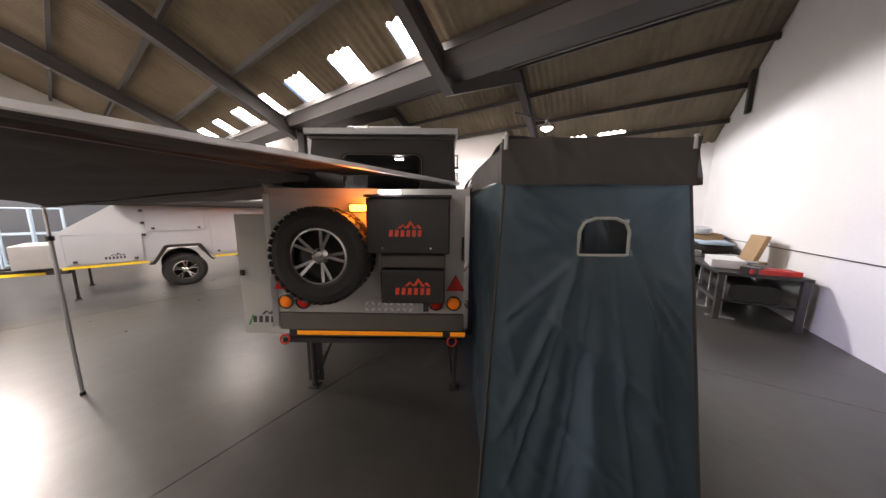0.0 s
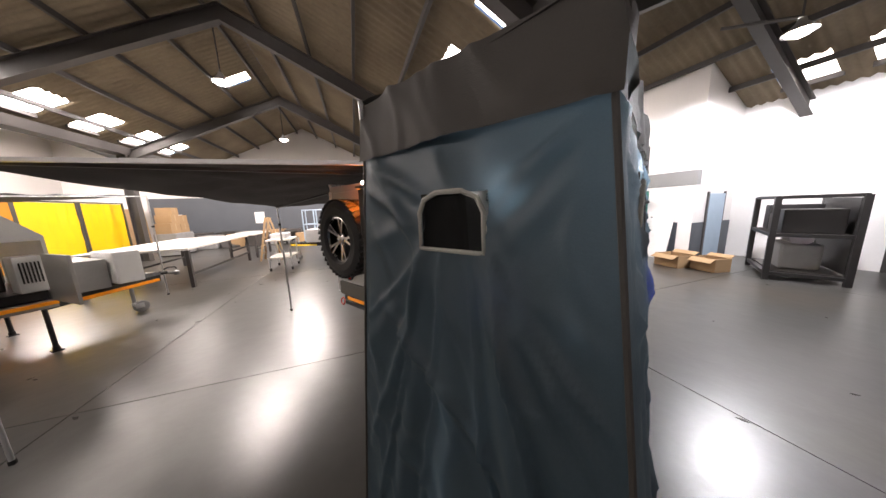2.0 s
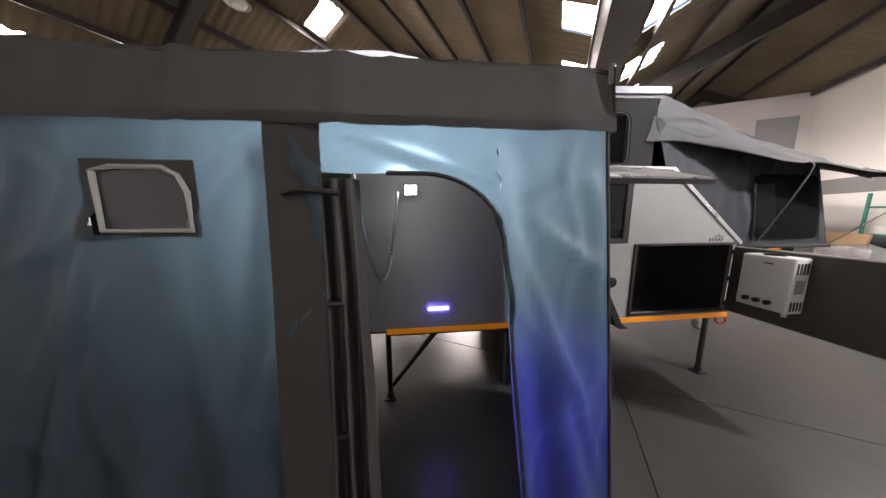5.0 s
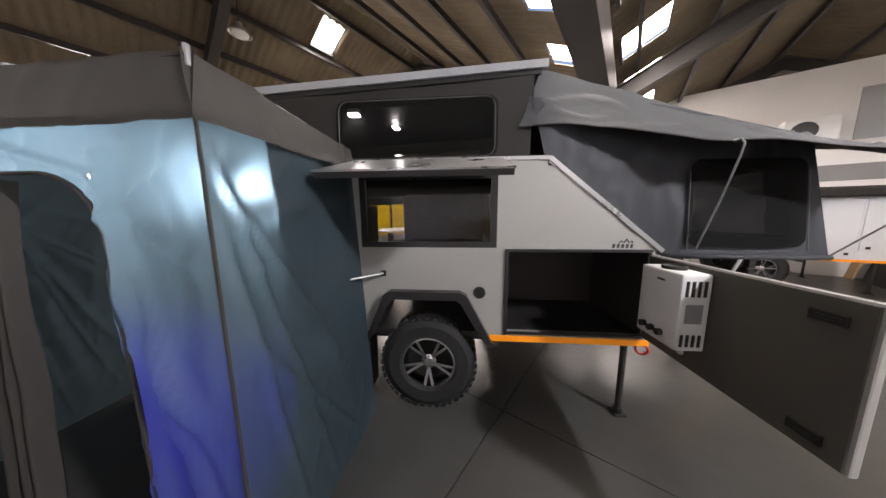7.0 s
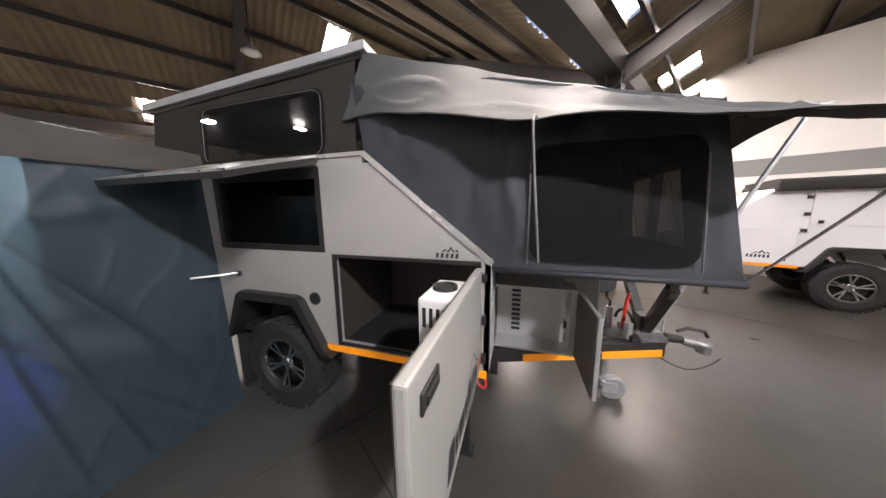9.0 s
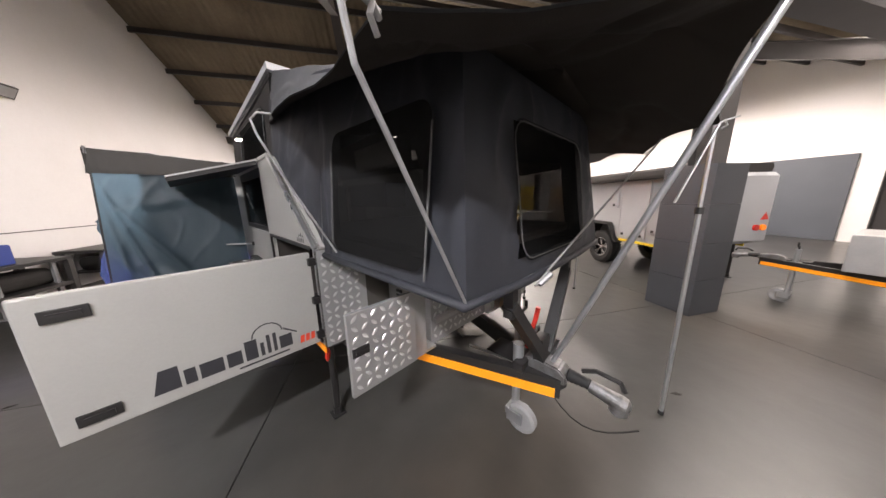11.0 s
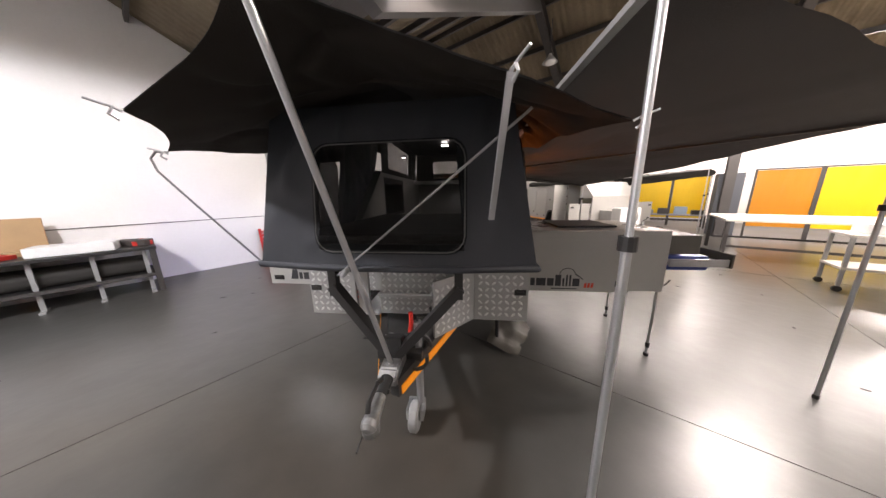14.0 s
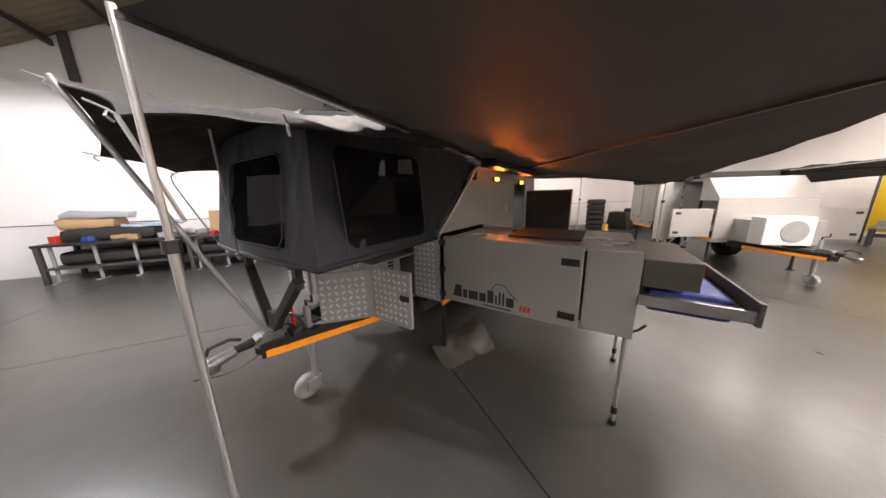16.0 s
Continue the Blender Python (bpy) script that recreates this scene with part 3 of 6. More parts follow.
# ---- wheels, campers ----
def wheel(parent, m, R=0.365, r=0.205, w=0.235, name="wheel"):
    """A road wheel; its outer face looks along +z of m."""
    wh = new(name)
    wh.parent = parent
    wh.matrix_local = m
    b = nb()
    h = w / 2
    lathe(b, [(r, -h * 0.8), (r + 0.02, -h), (R - 0.06, -h * 1.02), (R - 0.015, -h * 0.86), (R, -h * 0.7), (R, -0.03), (R - 0.012, -0.025), (R - 0.012, 0.025), (R, 0.03),
              (R, h * 0.7), (R - 0.015, h * 0.86), (R - 0.06, h * 1.02), (r + 0.02, h), (r, h * 0.8)], 48)
    part("tyre", b, M_RUBBER, wh, "black off-road tyre")
    b = nb()
    for i in range(40):
        a = 2 * math.pi * i / 40
        for s in (-1, 1):
            mm = Matrix.Rotation(a + s * 0.04, 4, 'Z') @ Matrix.Translation((R + 0.001, 0, s * h * 0.55)) @ Matrix.Rotation(s * 0.35, 4, 'X')
            q = bmesh.ops.create_cube(b, size=1)["verts"]
            for v in q:
                v.co = mm @ Vector((v.co.x * 0.016, v.co.y * 0.036, v.co.z * h * 0.75))
    tagged(part("tread", b, M_RUBBER, wh), kind="stuff")
    b = nb()
    lathe(b, [(r - 0.004, -h * 0.8), (r - 0.012, h * 0.2), (r - 0.03, -0.02), (0.04, -0.04)], 40)
    part("barrel", b, M_RIMDARK, wh, smooth=True)
    b = nb()
    lathe(b, [(r, h * 0.72), (r + 0.006, h * 0.82), (r - 0.010, h * 0.84), (r - 0.016, h * 0.68)], 40)
    for i in range(5):
        for s in (-0.17, 0.17):
            a = 2 * math.pi * i / 5
            p0 = Vector((0.045 * math.cos(a), 0.045 * math.sin(a), h * 0.55))
            p1 = Vector(((r - 0.012) * math.cos(a + s), (r - 0.012) * math.sin(a + s), h * 0.74))
            bar(b, p0, p1, 0.022, 0.022)
    lathe(b, [(0.055, h * 0.35), (0.06, h * 0.6), (0.035, h * 0.72), (0.001, h * 0.74)], 20)
    part("rim", b, M_ALLOY, wh, "bright machined alloy rim with paired spokes")
    for i in range(6):
        a = 2 * math.pi * i / 6
        x, y = 0.045 * math.cos(a), 0.045 * math.sin(a)
        part("wheel_nut", rod(nb(), (x, y, h * 0.5), (x, y, h * 0.7), 0.009, 6), M_ALLOY, wh)
    return wh


SIDE_OUT = pose(0, 0, 0, 0, 90, 0)       # wheel face towards +x
SIDE_IN = pose(0, 0, 0, 0, -90, 0)
FENDER = [(1.33, 0.60), (1.50, 0.90), (2.03, 0.90), (2.22, 0.60)]


def fender(parent, side):
    b = nb()
    x = 0.78 * side
    outer = [(1.26, 0.56), (1.32, 0.60), (1.47, 0.94), (1.51, 0.965), (2.02, 0.965), (2.07, 0.94), (2.25, 0.60), (2.31, 0.56)]
    inner = [(1.32, 0.56), (1.37, 0.62), (1.53, 0.90), (2.01, 0.90), (2.18, 0.62), (2.23, 0.56)]
    inner = [inner[0], inner[1], (1.51, 0.88), (1.54, 0.905), (2.00, 0.905), (2.03, 0.88), inner[4], inner[5]]
    for a0, a1 in ((-0.25, 0.06),):
        for i in range(7):
            quad = [outer[i], outer[i + 1], inner[i + 1], inner[i]]
            prism(b, quad, "x", x + a0 * side, x + a1 * side)
    bmesh.ops.remove_doubles(b, verts=b.verts, dist=1e-4)
    part("fender", b, M_BLACK, parent, "flared black plastic wheel arch")


def leg(parent, x, y, top, foot=True):
    g = part("stabiliser_leg", rod(nb(), (x, y, 0.02), (x, y, top), 0.022, 10), M_BLACK, parent)
    b = nb()
    box(b, x - 0.045, x + 0.045, y - 0.045, y + 0.045, 0.0, 0.014, bevel=0.004)
    rod(b, (x, y, 0.01), (x, y, 0.06), 0.03, 10)
    part("foot_plate", b, M_BLACK, g)
    return g


def latch(parent, x, y, z, axis, side=1, w=0.075, h=0.03):
    b = nb()
    if axis == "x":
        box(b, x, x + 0.008 * side, y - w / 2, y + w / 2, z - h / 2, z + h / 2, bevel=0.003)
        box(b, x + 0.008 * side, x + 0.014 * side, y - w / 3, y + w / 3, z - h / 5, z + h / 5)
    else:
        box(b, x - w / 2, x + w / 2, y, y + 0.008 * side, z - h / 2, z + h / 2, bevel=0.003)
        box(b, x - w / 3, x + w / 3, y + 0.008 * side, y + 0.014 * side, z - h / 5, z + h / 5)
    return part("latch", b, M_BLACK, parent, "black flush latch")


def emblem(parent, o, e1, e2, w, material, bars=6, accent=None):
    """A mountain outline over a row of bars: a printed badge. o: lower left corner; e1, e2: its axes."""
    o, e1, e2 = Vector(o), Vector(e1), Vector(e2)
    nrm = e1.cross(e2)
    b = nb()

    def quad(pts):
        f = [b.verts.new(o + e1 * p[0] * w + e2 * p[1] * w) for p in pts]
        b.faces.new(f)
    step = 0.9 / bars
    for i in range(bars):
        x = 0.06 + i * step
        quad([(x, 0.0), (x + step * 0.62, 0.0), (x + step * 0.72, 0.17), (x + step * 0.1, 0.17)])
    quad([(0.28, 0.21), (0.42, 0.33), (0.45, 0.30), (0.36, 0.21)])
    quad([(0.42, 0.33), (0.52, 0.24), (0.50, 0.21), (0.44, 0.27)])
    quad([(0.50, 0.24), (0.62, 0.42), (0.66, 0.36), (0.56, 0.21)])
    quad([(0.62, 0.42), (0.78, 0.21), (0.70, 0.21), (0.64, 0.32)])
    quad([(0.76, 0.28), (0.84, 0.32), (0.92, 0.21), (0.86, 0.21)])
    ob = part("badge", b, material, parent, "printed mountain badge")
    if accent:
        b = nb()
        f = [b.verts.new(o + e1 * p[0] * w + e2 * p[1] * w) for p in ((-0.08, -0.08), (0.0, -0.05), (0.10, 0.20), (0.06, 0.20))]
        b.faces.new(f)
        f = [b.verts.new(o + e1 * p[0] * w + e2 * p[1] * w) for p in ((0.55, -0.11), (0.97, -0.11), (0.97, -0.05), (0.55, -0.05))]
        b.faces.new(f)
        part("badge", b, accent, parent)
    return ob


def big_badge(parent, o, e1, e2, w):
    """A wide row of heavy bars with a small rounded shape above, as printed on the hatch doors."""
    o, e1, e2 = Vector(o), Vector(e1), Vector(e2)
    b = nb()

    def quad(pts):
        b.faces.new([b.verts.new(o + e1 * p[0] * w + e2 * p[1] * w) for p in pts])
    xs = [0.0, 0.15, 0.23, 0.38, 0.49, 0.59, 0.635, 0.68, 0.725, 0.84]
    for i in range(9):
        a, c = xs[i] + 0.010, xs[i + 1] - 0.010
        hgt = 0.165 if i in (0, 4, 6, 7) else 0.115
        quad([(a, 0), (c, 0), (c, hgt), (a + (0.04 if i == 0 else 0), hgt)])
    quad([(0.45, -0.045), (0.80, -0.045), (0.80, -0.03), (0.45, -0.03)])
    for k in range(8):
        a0, a1 = math.pi * k / 8, math.pi * (k + 1) / 8
        quad([(0.66 + 0.11 * math.cos(a0), 0.17 + 0.10 * math.sin(a0)), (0.66 + 0.11 * math.cos(a1), 0.17 + 0.10 * math.sin(a1)),
              (0.66 + 0.10 * math.cos(a1), 0.17 + 0.09 * math.sin(a1)), (0.66 + 0.10 * math.cos(a0), 0.17 + 0.09 * math.sin(a0))])
    quad([(0.77, 0.17), (0.87, 0.10), (0.875, 0.11), (0.775, 0.185)])
    part("badge", b, M_LOGO, parent, "printed row of heavy dark bars")
    b = nb()
    for k in range(3):
        x = 0.89 + 0.045 * k
        b.faces.new([b.verts.new(o + e1 * p[0] * w + e2 * p[1] * w) for p in ((x, -0.02), (x + 0.033, -0.02), (x + 0.04, 0.05), (x + 0.007, 0.05))])
    part("badge", b, M_LOGORED, parent, "small red printed bars")


def chequer(bm, o, e1, e2, n1, n2, step=0.05):
    """Raised tread marks of chequer plate on a face from o along e1, e2 (unit) with n1 x n2 marks."""
    o, e1, e2 = Vector(o), Vector(e1), Vector(e2)
    nrm = e1.cross(e2).normalized()
    for i in range(n1):
        for j in range(n2):
            c = o + e1 * step * (i + 0.5) + e2 * step * (j + 0.5)
            a = (e1 + e2).normalized() if (i + j) % 2 else (e1 - e2).normalized()
            s = a.cross(nrm)
            lo = [bm.verts.new(c + a * k + s * m) for k, m in ((0.023, 0), (0.008, 0.0085), (-0.008, 0.0085), (-0.023, 0), (-0.008, -0.0085), (0.008, -0.0085))]
            hi = [bm.verts.new(c + (v.co - c) * 0.72 + nrm * 0.003) for v in lo]
            for k in range(6):
                bm.faces.new((lo[k], lo[(k + 1) % 6], hi[(k + 1) % 6], hi[k]))
            bm.faces.new(hi)


def drawbar(cp, rail=M_ORANGE):
    for s in (-1, 1):
        part("drawbar_beam", bar(nb(), (0.46 * s, 3.3, 0.545), (0.03 * s, 4.53, 0.545), 0.055, 0.11), M_BLACK, cp)
        part("reflective_strip", bar(nb(), (0.40 * s + 0.0, 3.56, 0.520), (0.063 * s, 4.515, 0.520), 0.004 + 0.016, 0.05), rail, cp, "orange reflective tape")
    b = nb()
    prism(b, [(4.30, 0.57), (4.32, 0.64), (4.40, 0.665), (4.52, 0.655), (4.56, 0.62), (4.56, 0.57)], "x", -0.055, 0.055)
    bmesh.ops.bevel(b, geom=list(b.edges), offset=0.010, segments=2, affect='EDGES')
    part("coupling_body", b, M_CAST, cp, "bluish galvanised coupling housing")
    b = nb()
    lathe(b, [(0.001, 0.0)] + [(0.036 - 0.004 * (k % 2) - 0.001 * k, 0.012 * k) for k in range(10)] + [(0.001, 0.108)], 18, pose(0, 4.555, 0.615, -92, 0, 0))
    part("bellows", b, M_RUBBER, cp, "black rubber bellows", smooth=True)
    b = nb()
    lathe(b, [(0.001, -0.01), (0.030, 0.0), (0.033, 0.05), (0.036, 0.10), (0.040, 0.13), (0.036, 0.155), (0.020, 0.17), (0.001, 0.175)], 18, pose(0, 4.66, 0.606, -100, 0, 0))
    rod(b, (0, 4.785, 0.535), (0, 4.785, 0.585), 0.040, 18)
    part("hitch", b, M_CAST, cp, "worn galvanised ball coupling", smooth=False)
    part("hitch_handle", tube(nb(), [(0, 4.62, 0.67), (0, 4.68, 0.70), (0, 4.78, 0.69), (0, 4.80, 0.65)], 0.012, 8), M_BLACK, cp)
    j = part("jockey_post", rod(nb(), (-0.10, 4.22, 0.12), (-0.10, 4.22, 0.78), 0.026, 14), M_GALV, cp)
    b = nb()
    lathe(b, [(0.03, -0.03), (0.085, -0.032), (0.10, -0.02), (0.10, 0.02), (0.085, 0.032), (0.03, 0.03)], 24, pose(-0.07, 4.28, 0.10, 0, 90, 0))
    part("jockey_wheel", b, M_GREYPL, j)
    b = nb()
    box(b, -0.13, -0.11, 4.20, 4.30, 0.08, 0.16)
    box(b, -0.03, -0.012, 4.20, 4.30, 0.08, 0.16)
    box(b, -0.13, -0.012, 4.19, 4.21, 0.12, 0.17)
    part("wheel_fork", b, M_GALV, j)
    part("brake_rod", rod(nb(), (0.0, 3.9, 0.50), (0.0, 4.35, 0.56), 0.010, 8), M_GALV, cp)
    part("cover_plate", bx(-0.085, 0.085, 4.10, 4.30, 0.60, 0.612, bevel=0.004), M_BLACK, cp)
    part("clamp", bx(-0.15, -0.05, 4.17, 4.27, 0.50, 0.60, bevel=0.01), M_GALV, j)
    part("crank", tube(nb(), [(-0.10, 4.22, 0.78), (-0.10, 4.22, 0.82), (-0.19, 4.22, 0.83), (-0.19, 4.22, 0.88)], 0.01, 8), M_BLACK, j)


def far_camper(m, panel, label, awning_cover=True, rail=M_YELLOW, poles=False, box_unit=False):
    """A closed camper of the same make, parked elsewhere in the hall."""
    cp = thing("camper_trailer", label, "camper trailer", m, "parked campers")
    prof = [(0, 0.75), (0, 1.80), (0.06, 1.86), (2.6, 1.86), (3.36, 1.25), (3.36, 0.63), (2.24, 0.63), (2.03, 0.92), (1.5, 0.92), (1.32, 0.63), (0.3, 0.63)]
    if box_unit:
        rear = [(0, 0.75), (0, 1.80), (0.06, 1.86), (2.32, 1.86), (2.32, 0.63), (2.24, 0.63), (2.03, 0.92), (1.5, 0.92), (1.32, 0.63), (0.3, 0.63)]
        b = prism(nb(), rear, "x", -0.77, 0.77)
        prism(b, [(2.321, 1.80), (2.321, 1.86), (3.0, 1.86), (3.36, 1.45), (3.36, 1.40), (2.86, 1.40), (2.86, 1.80)], "x", -0.77, 0.77)
        box(b, -0.77, 0.77, 3.33, 3.36, 0.63, 1.399)
        box(b, -0.77, 0.77, 2.321, 3.329, 0.56, 0.66)
        part("body", b, panel, cp)
        for x in (-0.765, 0.735):
            part("door_post", bx(x, x + 0.03, 2.83, 2.89, 0.661, 1.399), M_BLACK, cp)
        part("cupboard", bx(-0.55, 0.35, 2.36, 2.80, 0.662, 1.00, bevel=0.01), M_BOX_IN, cp)
        part("slide_frame", bx(-0.70, 0.70, 2.92, 3.30, 0.662, 0.78, bevel=0.008), M_BLACK, cp)
        part("appliance", bx(-0.35, 0.30, 2.95, 3.12, 0.782, 1.05, bevel=0.02), M_STEEL, cp)
        cs = part("slatted_case", bx(0.48, 0.74, 3.12, 3.32, 0.782, 1.22, bevel=0.015), M_WHITEPL, cp, "white slatted case")
        for k in range(6):
            part("slot", bx(0.741, 0.744, 3.15 + 0.025 * k, 3.163 + 0.025 * k, 0.90, 1.15), M_BLACK, cs)
        st_ = part("step", bx(0.84, 1.12, 2.40, 2.82, 0.33, 0.36, bevel=0.006), M_BLACK, cp)
        for y in (2.42, 2.80):
            part("step_arm", bar(nb(), (0.78, y, 0.58), (0.98, y, 0.345), 0.03, 0.02), M_GALV, st_)
    else:
        part("body", prism(nb(), prof, "x", -0.77, 0.77), panel, cp)
    for s in (-1, 1):
        part("skirt_trim", bx(0.770 * s, 0.785 * s, 2.87 if box_unit else 2.30, 3.33, 0.60, 0.645), rail, cp)
        part("skirt_trim", bx(0.770 * s, 0.785 * s, 0.25, 1.25, 0.60, 0.645), rail, cp)
        fender(cp, s)
        wheel(cp, Matrix.Translation((0.66 * s, 1.78, 0.365)) @ (SIDE_OUT if s > 0 else SIDE_IN))
        for y0, y1, z0, z1 in ((2.36, 3.28, 0.68, 1.24), (1.38, 2.28, 1.28, 1.80), (0.12, 0.62, 0.82, 1.74), (0.66, 1.28, 0.70, 1.78)):
            if box_unit and y0 == 2.36:
                continue
            d = part("locker_door", bx(0.772 * s, 0.784 * s, y0, y1, z0, z1, bevel=0.005), panel, cp)
            for yy in (y0 + 0.1, y1 - 0.1):
                latch(d, 0.784 * s, yy, z0 + 0.05, "x", s, 0.05, 0.045)
        for zz in (1.2, 1.45, 1.7):
            part("hinge", bx(0.78 * s, 0.797 * s, 2.29, 2.345, zz - 0.025, zz + 0.025, bevel=0.004), M_BLACK, cp)
        if not box_unit:
            emblem(cp, (0.786 * s, 2.75 - 0.12 * s, 0.74), (0, s, 0), (0, 0, 1), 0.30, M_LOGO)
        leg(cp, 0.72 * s, 3.23, 0.62)
        leg(cp, 0.68 * s, 0.32, 0.75)
    b = nb()
    prism(b, loop_points(-0.70, 0.70, 1.87, 2.0, 0.05), "y", 0.05, 2.62)
    part("folded_roof", b, M_CANVAS if awning_cover else M_TRIM, cp)
    part("awning_bag", bx(-0.98, -0.79, 0.1, 2.7, 1.80, 1.97, bevel=0.05), M_CANVAS, cp)
    part("awning_bag", bx(0.79, 0.95, 0.3, 2.6, 1.82, 1.95, bevel=0.05), M_CANVAS, cp)
    part("front_box", bx(-0.47, 0.47, 3.36, 3.86, 0.62, 1.05, bevel=0.008), M_CHECK, cp)
    drawbar(cp, rail)
    for s in (-1, 1):
        part("tail_lamp", rod(nb(), (0.66 * s, 0.0, 0.97), (0.66 * s, -0.03, 0.97), 0.05, 20), M_AMBER, cp)
        part("tail_lamp", rod(nb(), (0.53 * s, 0.0, 0.97), (0.53 * s, -0.03, 0.97), 0.05, 20), M_REDLENS, cp)
        part("reflector", prism(nb(), [(0.60 * s, 1.10), (0.74 * s, 1.10), (0.67 * s, 1.22)], "y", -0.012, -0.002), M_REDLENS, cp)
    if box_unit:
        ac = part("air_conditioner", bx(-0.05, 0.62, 3.88, 4.16, 0.66, 1.14, bevel=0.02), M_WHITEPL, cp, "white air conditioner outdoor unit")
        b = nb()
        lathe(b, [(0.18, 0.0), (0.185, 0.01), (0.17, 0.012), (0.03, 0.008), (0.001, 0.008)], 28, pose(0.22, 4.163, 0.9, -90, 0, 0))
        part("fan_grille", b, M_GREYPL, ac)
        for s in (-1, 1):
            oh = part("open_hatch", bx(0.80 * s, 1.50 * s, 3.29, 3.32, 0.66, 1.24, bevel=0.006), panel, cp, "open silver hatch door")
            for z in (0.75, 1.15):
                latch(oh, 1.40 * s, 3.32, z, "y", 1, 0.10, 0.05)
        part("open_door", bx(0.80, 1.28, 2.29, 2.33, 0.45, 1.82, bevel=0.006), panel, cp, "open silver entrance door")
    return cp

# ---- the camper in the middle ----
camper = thing("camper_trailer", "silver off-road camper trailer with raised tent roof and open hatches", "camper trailer")
b = nb()
x0, x1 = 0.752, 0.78
for poly in ([(0.0, 1.83), (0.0, 1.88), (2.6, 1.88), (2.6, 1.83)], [(2.28, 1.26), (2.28, 1.83), (2.64, 1.83), (3.36, 1.26)],
             [(0.0, 0.78), (0.0, 1.83), (1.30, 1.83), (1.30, 0.90), (1.25, 0.63), (0.2, 0.63)],
             [(1.30, 0.90), (1.30, 1.28), (2.28, 1.28), (2.28, 1.26), (2.36, 1.26), (2.36, 0.90)],
             [(1.25, 0.63), (1.30, 0.90), (1.50, 0.90), (1.35, 0.63)], [(2.21, 0.63), (2.03, 0.90), (2.36, 0.90), (2.36, 0.63)],
             [(2.36, 0.63), (2.36, 0.665), (3.36, 0.665), (3.36, 0.63)], [(3.31, 0.665), (3.31, 1.26), (3.36, 1.26), (3.36, 0.665)]):
    prism(b, poly, "x", x0, x1)
bmesh.ops.remove_doubles(b, verts=b.verts, dist=1e-4)
part("side_panel", b, M_SILVER, camper)
b = nb()
for poly in ([(0.0, 1.75), (0.0, 1.88), (2.6, 1.88), (2.6, 1.75)], [(1.25, 1.26), (1.25, 1.75), (2.74, 1.75), (3.36, 1.26)],
             [(0.0, 0.78), (0.0, 1.75), (0.60, 1.75), (0.60, 0.63), (0.2, 0.63)],
             [(1.25, 0.90), (1.25, 1.26), (2.40, 1.26), (2.40, 0.90)],
             [(1.25, 0.63), (1.25, 0.90), (1.50, 0.90), (1.35, 0.63)], [(2.21, 0.63), (2.03, 0.90), (2.40, 0.90), (2.40, 0.63)],
             [(3.33, 0.63), (3.33, 1.26), (3.36, 1.26), (3.36, 0.63)]):
    prism(b, poly, "x", -x1, -x0)
bmesh.ops.remove_doubles(b, verts=b.verts, dist=1e-4)
part("side_panel", b, M_SILVER, camper)
part("rear_panel", bx(-0.752, 0.752, 0.0, 0.03, 0.88, 1.80, bevel=0.004), M_SILVER, camper)
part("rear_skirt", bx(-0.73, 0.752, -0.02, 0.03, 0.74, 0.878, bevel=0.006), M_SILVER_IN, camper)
part("floor_pan", bx(-0.75, 0.75, 0.03, 3.33, 0.60, 0.64), M_BLACK, camper)
part("roof_deck", bx(-0.752, 0.752, 0.0, 0.5, 1.80, 1.86), M_SILVER, camper)
for s in (-1, 1):
    part("slope_frame", bar(nb(), (0.70 * s, 2.62, 1.87), (0.70 * s, 3.36, 1.27), 0.10, 0.02), M_SILVER, camper)
part("bulkhead", bx(-0.75, 0.75, 2.30, 2.33, 0.64, 1.27), M_BOX_IN, camper)
part("bed_base", bx(-0.75, 0.75, 2.34, 3.34, 1.262, 1.29), M_BOX_IN, camper)
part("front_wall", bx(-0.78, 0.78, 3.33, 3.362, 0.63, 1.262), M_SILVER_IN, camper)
part("locker_divider", bx(-0.02, 0.02, 2.34, 3.32, 0.645, 1.258), M_BOX_IN, camper)
part("inner_bench", bx(-0.35, 0.748, 0.05, 1.2, 0.645, 1.05), M_BOX_IN, camper)
part("inner_cabinet", bx(-0.74, -0.35, 1.35, 2.28, 0.645, 1.20), M_BOX_IN, camper, "dark interior cabinet")
part("inner_cabinet", bx(-0.74, -0.45, 1.35, 2.28, 1.45, 1.74), M_BOX_IN, camper)
# trims on edges
b = nb()
bar(b, (0.785, 2.61, 1.885), (0.785, 3.37, 1.265), 0.016, 0.03)
bar(b, (0.785, 0.0, 1.885), (0.785, 2.61, 1.885), 0.016, 0.022)
part("edge_trim", b, M_TRIM, camper)
b = nb()
bar(b, (-0.785, 2.61, 1.885), (-0.785, 3.37, 1.265), 0.016, 0.03)
bar(b, (-0.785, 0.0, 1.885), (-0.785, 2.61, 1.885), 0.016, 0.022)
part("edge_trim", b, M_TRIM, camper)
for s in (-1, 1):
    part("edge_trim", bx(0.748 * s, 0.785 * s, -0.008, 0.012, 0.76, 1.81, bevel=0.004), M_TRIM, camper)
    part("skirt_trim", bx(0.781 * s, 0.790 * s, 2.24, 3.35, 0.588, 0.63), M_ORANGE, camper, "orange reflective tape")
    part("skirt_trim", bx(0.781 * s, 0.790 * s, 0.30, 1.30, 0.605, 0.645), M_ORANGE, camper, "orange reflective tape")
    part("chassis_rail", bx(0.55 * s, 0.61 * s, 0.3, 3.4, 0.50, 0.598), M_BLACK, camper)
    fender(camper, s)
    wheel(camper, Matrix.Translation((0.665 * s, 1.78, 0.367)) @ (SIDE_OUT if s > 0 else SIDE_IN), 0.367, 0.205)
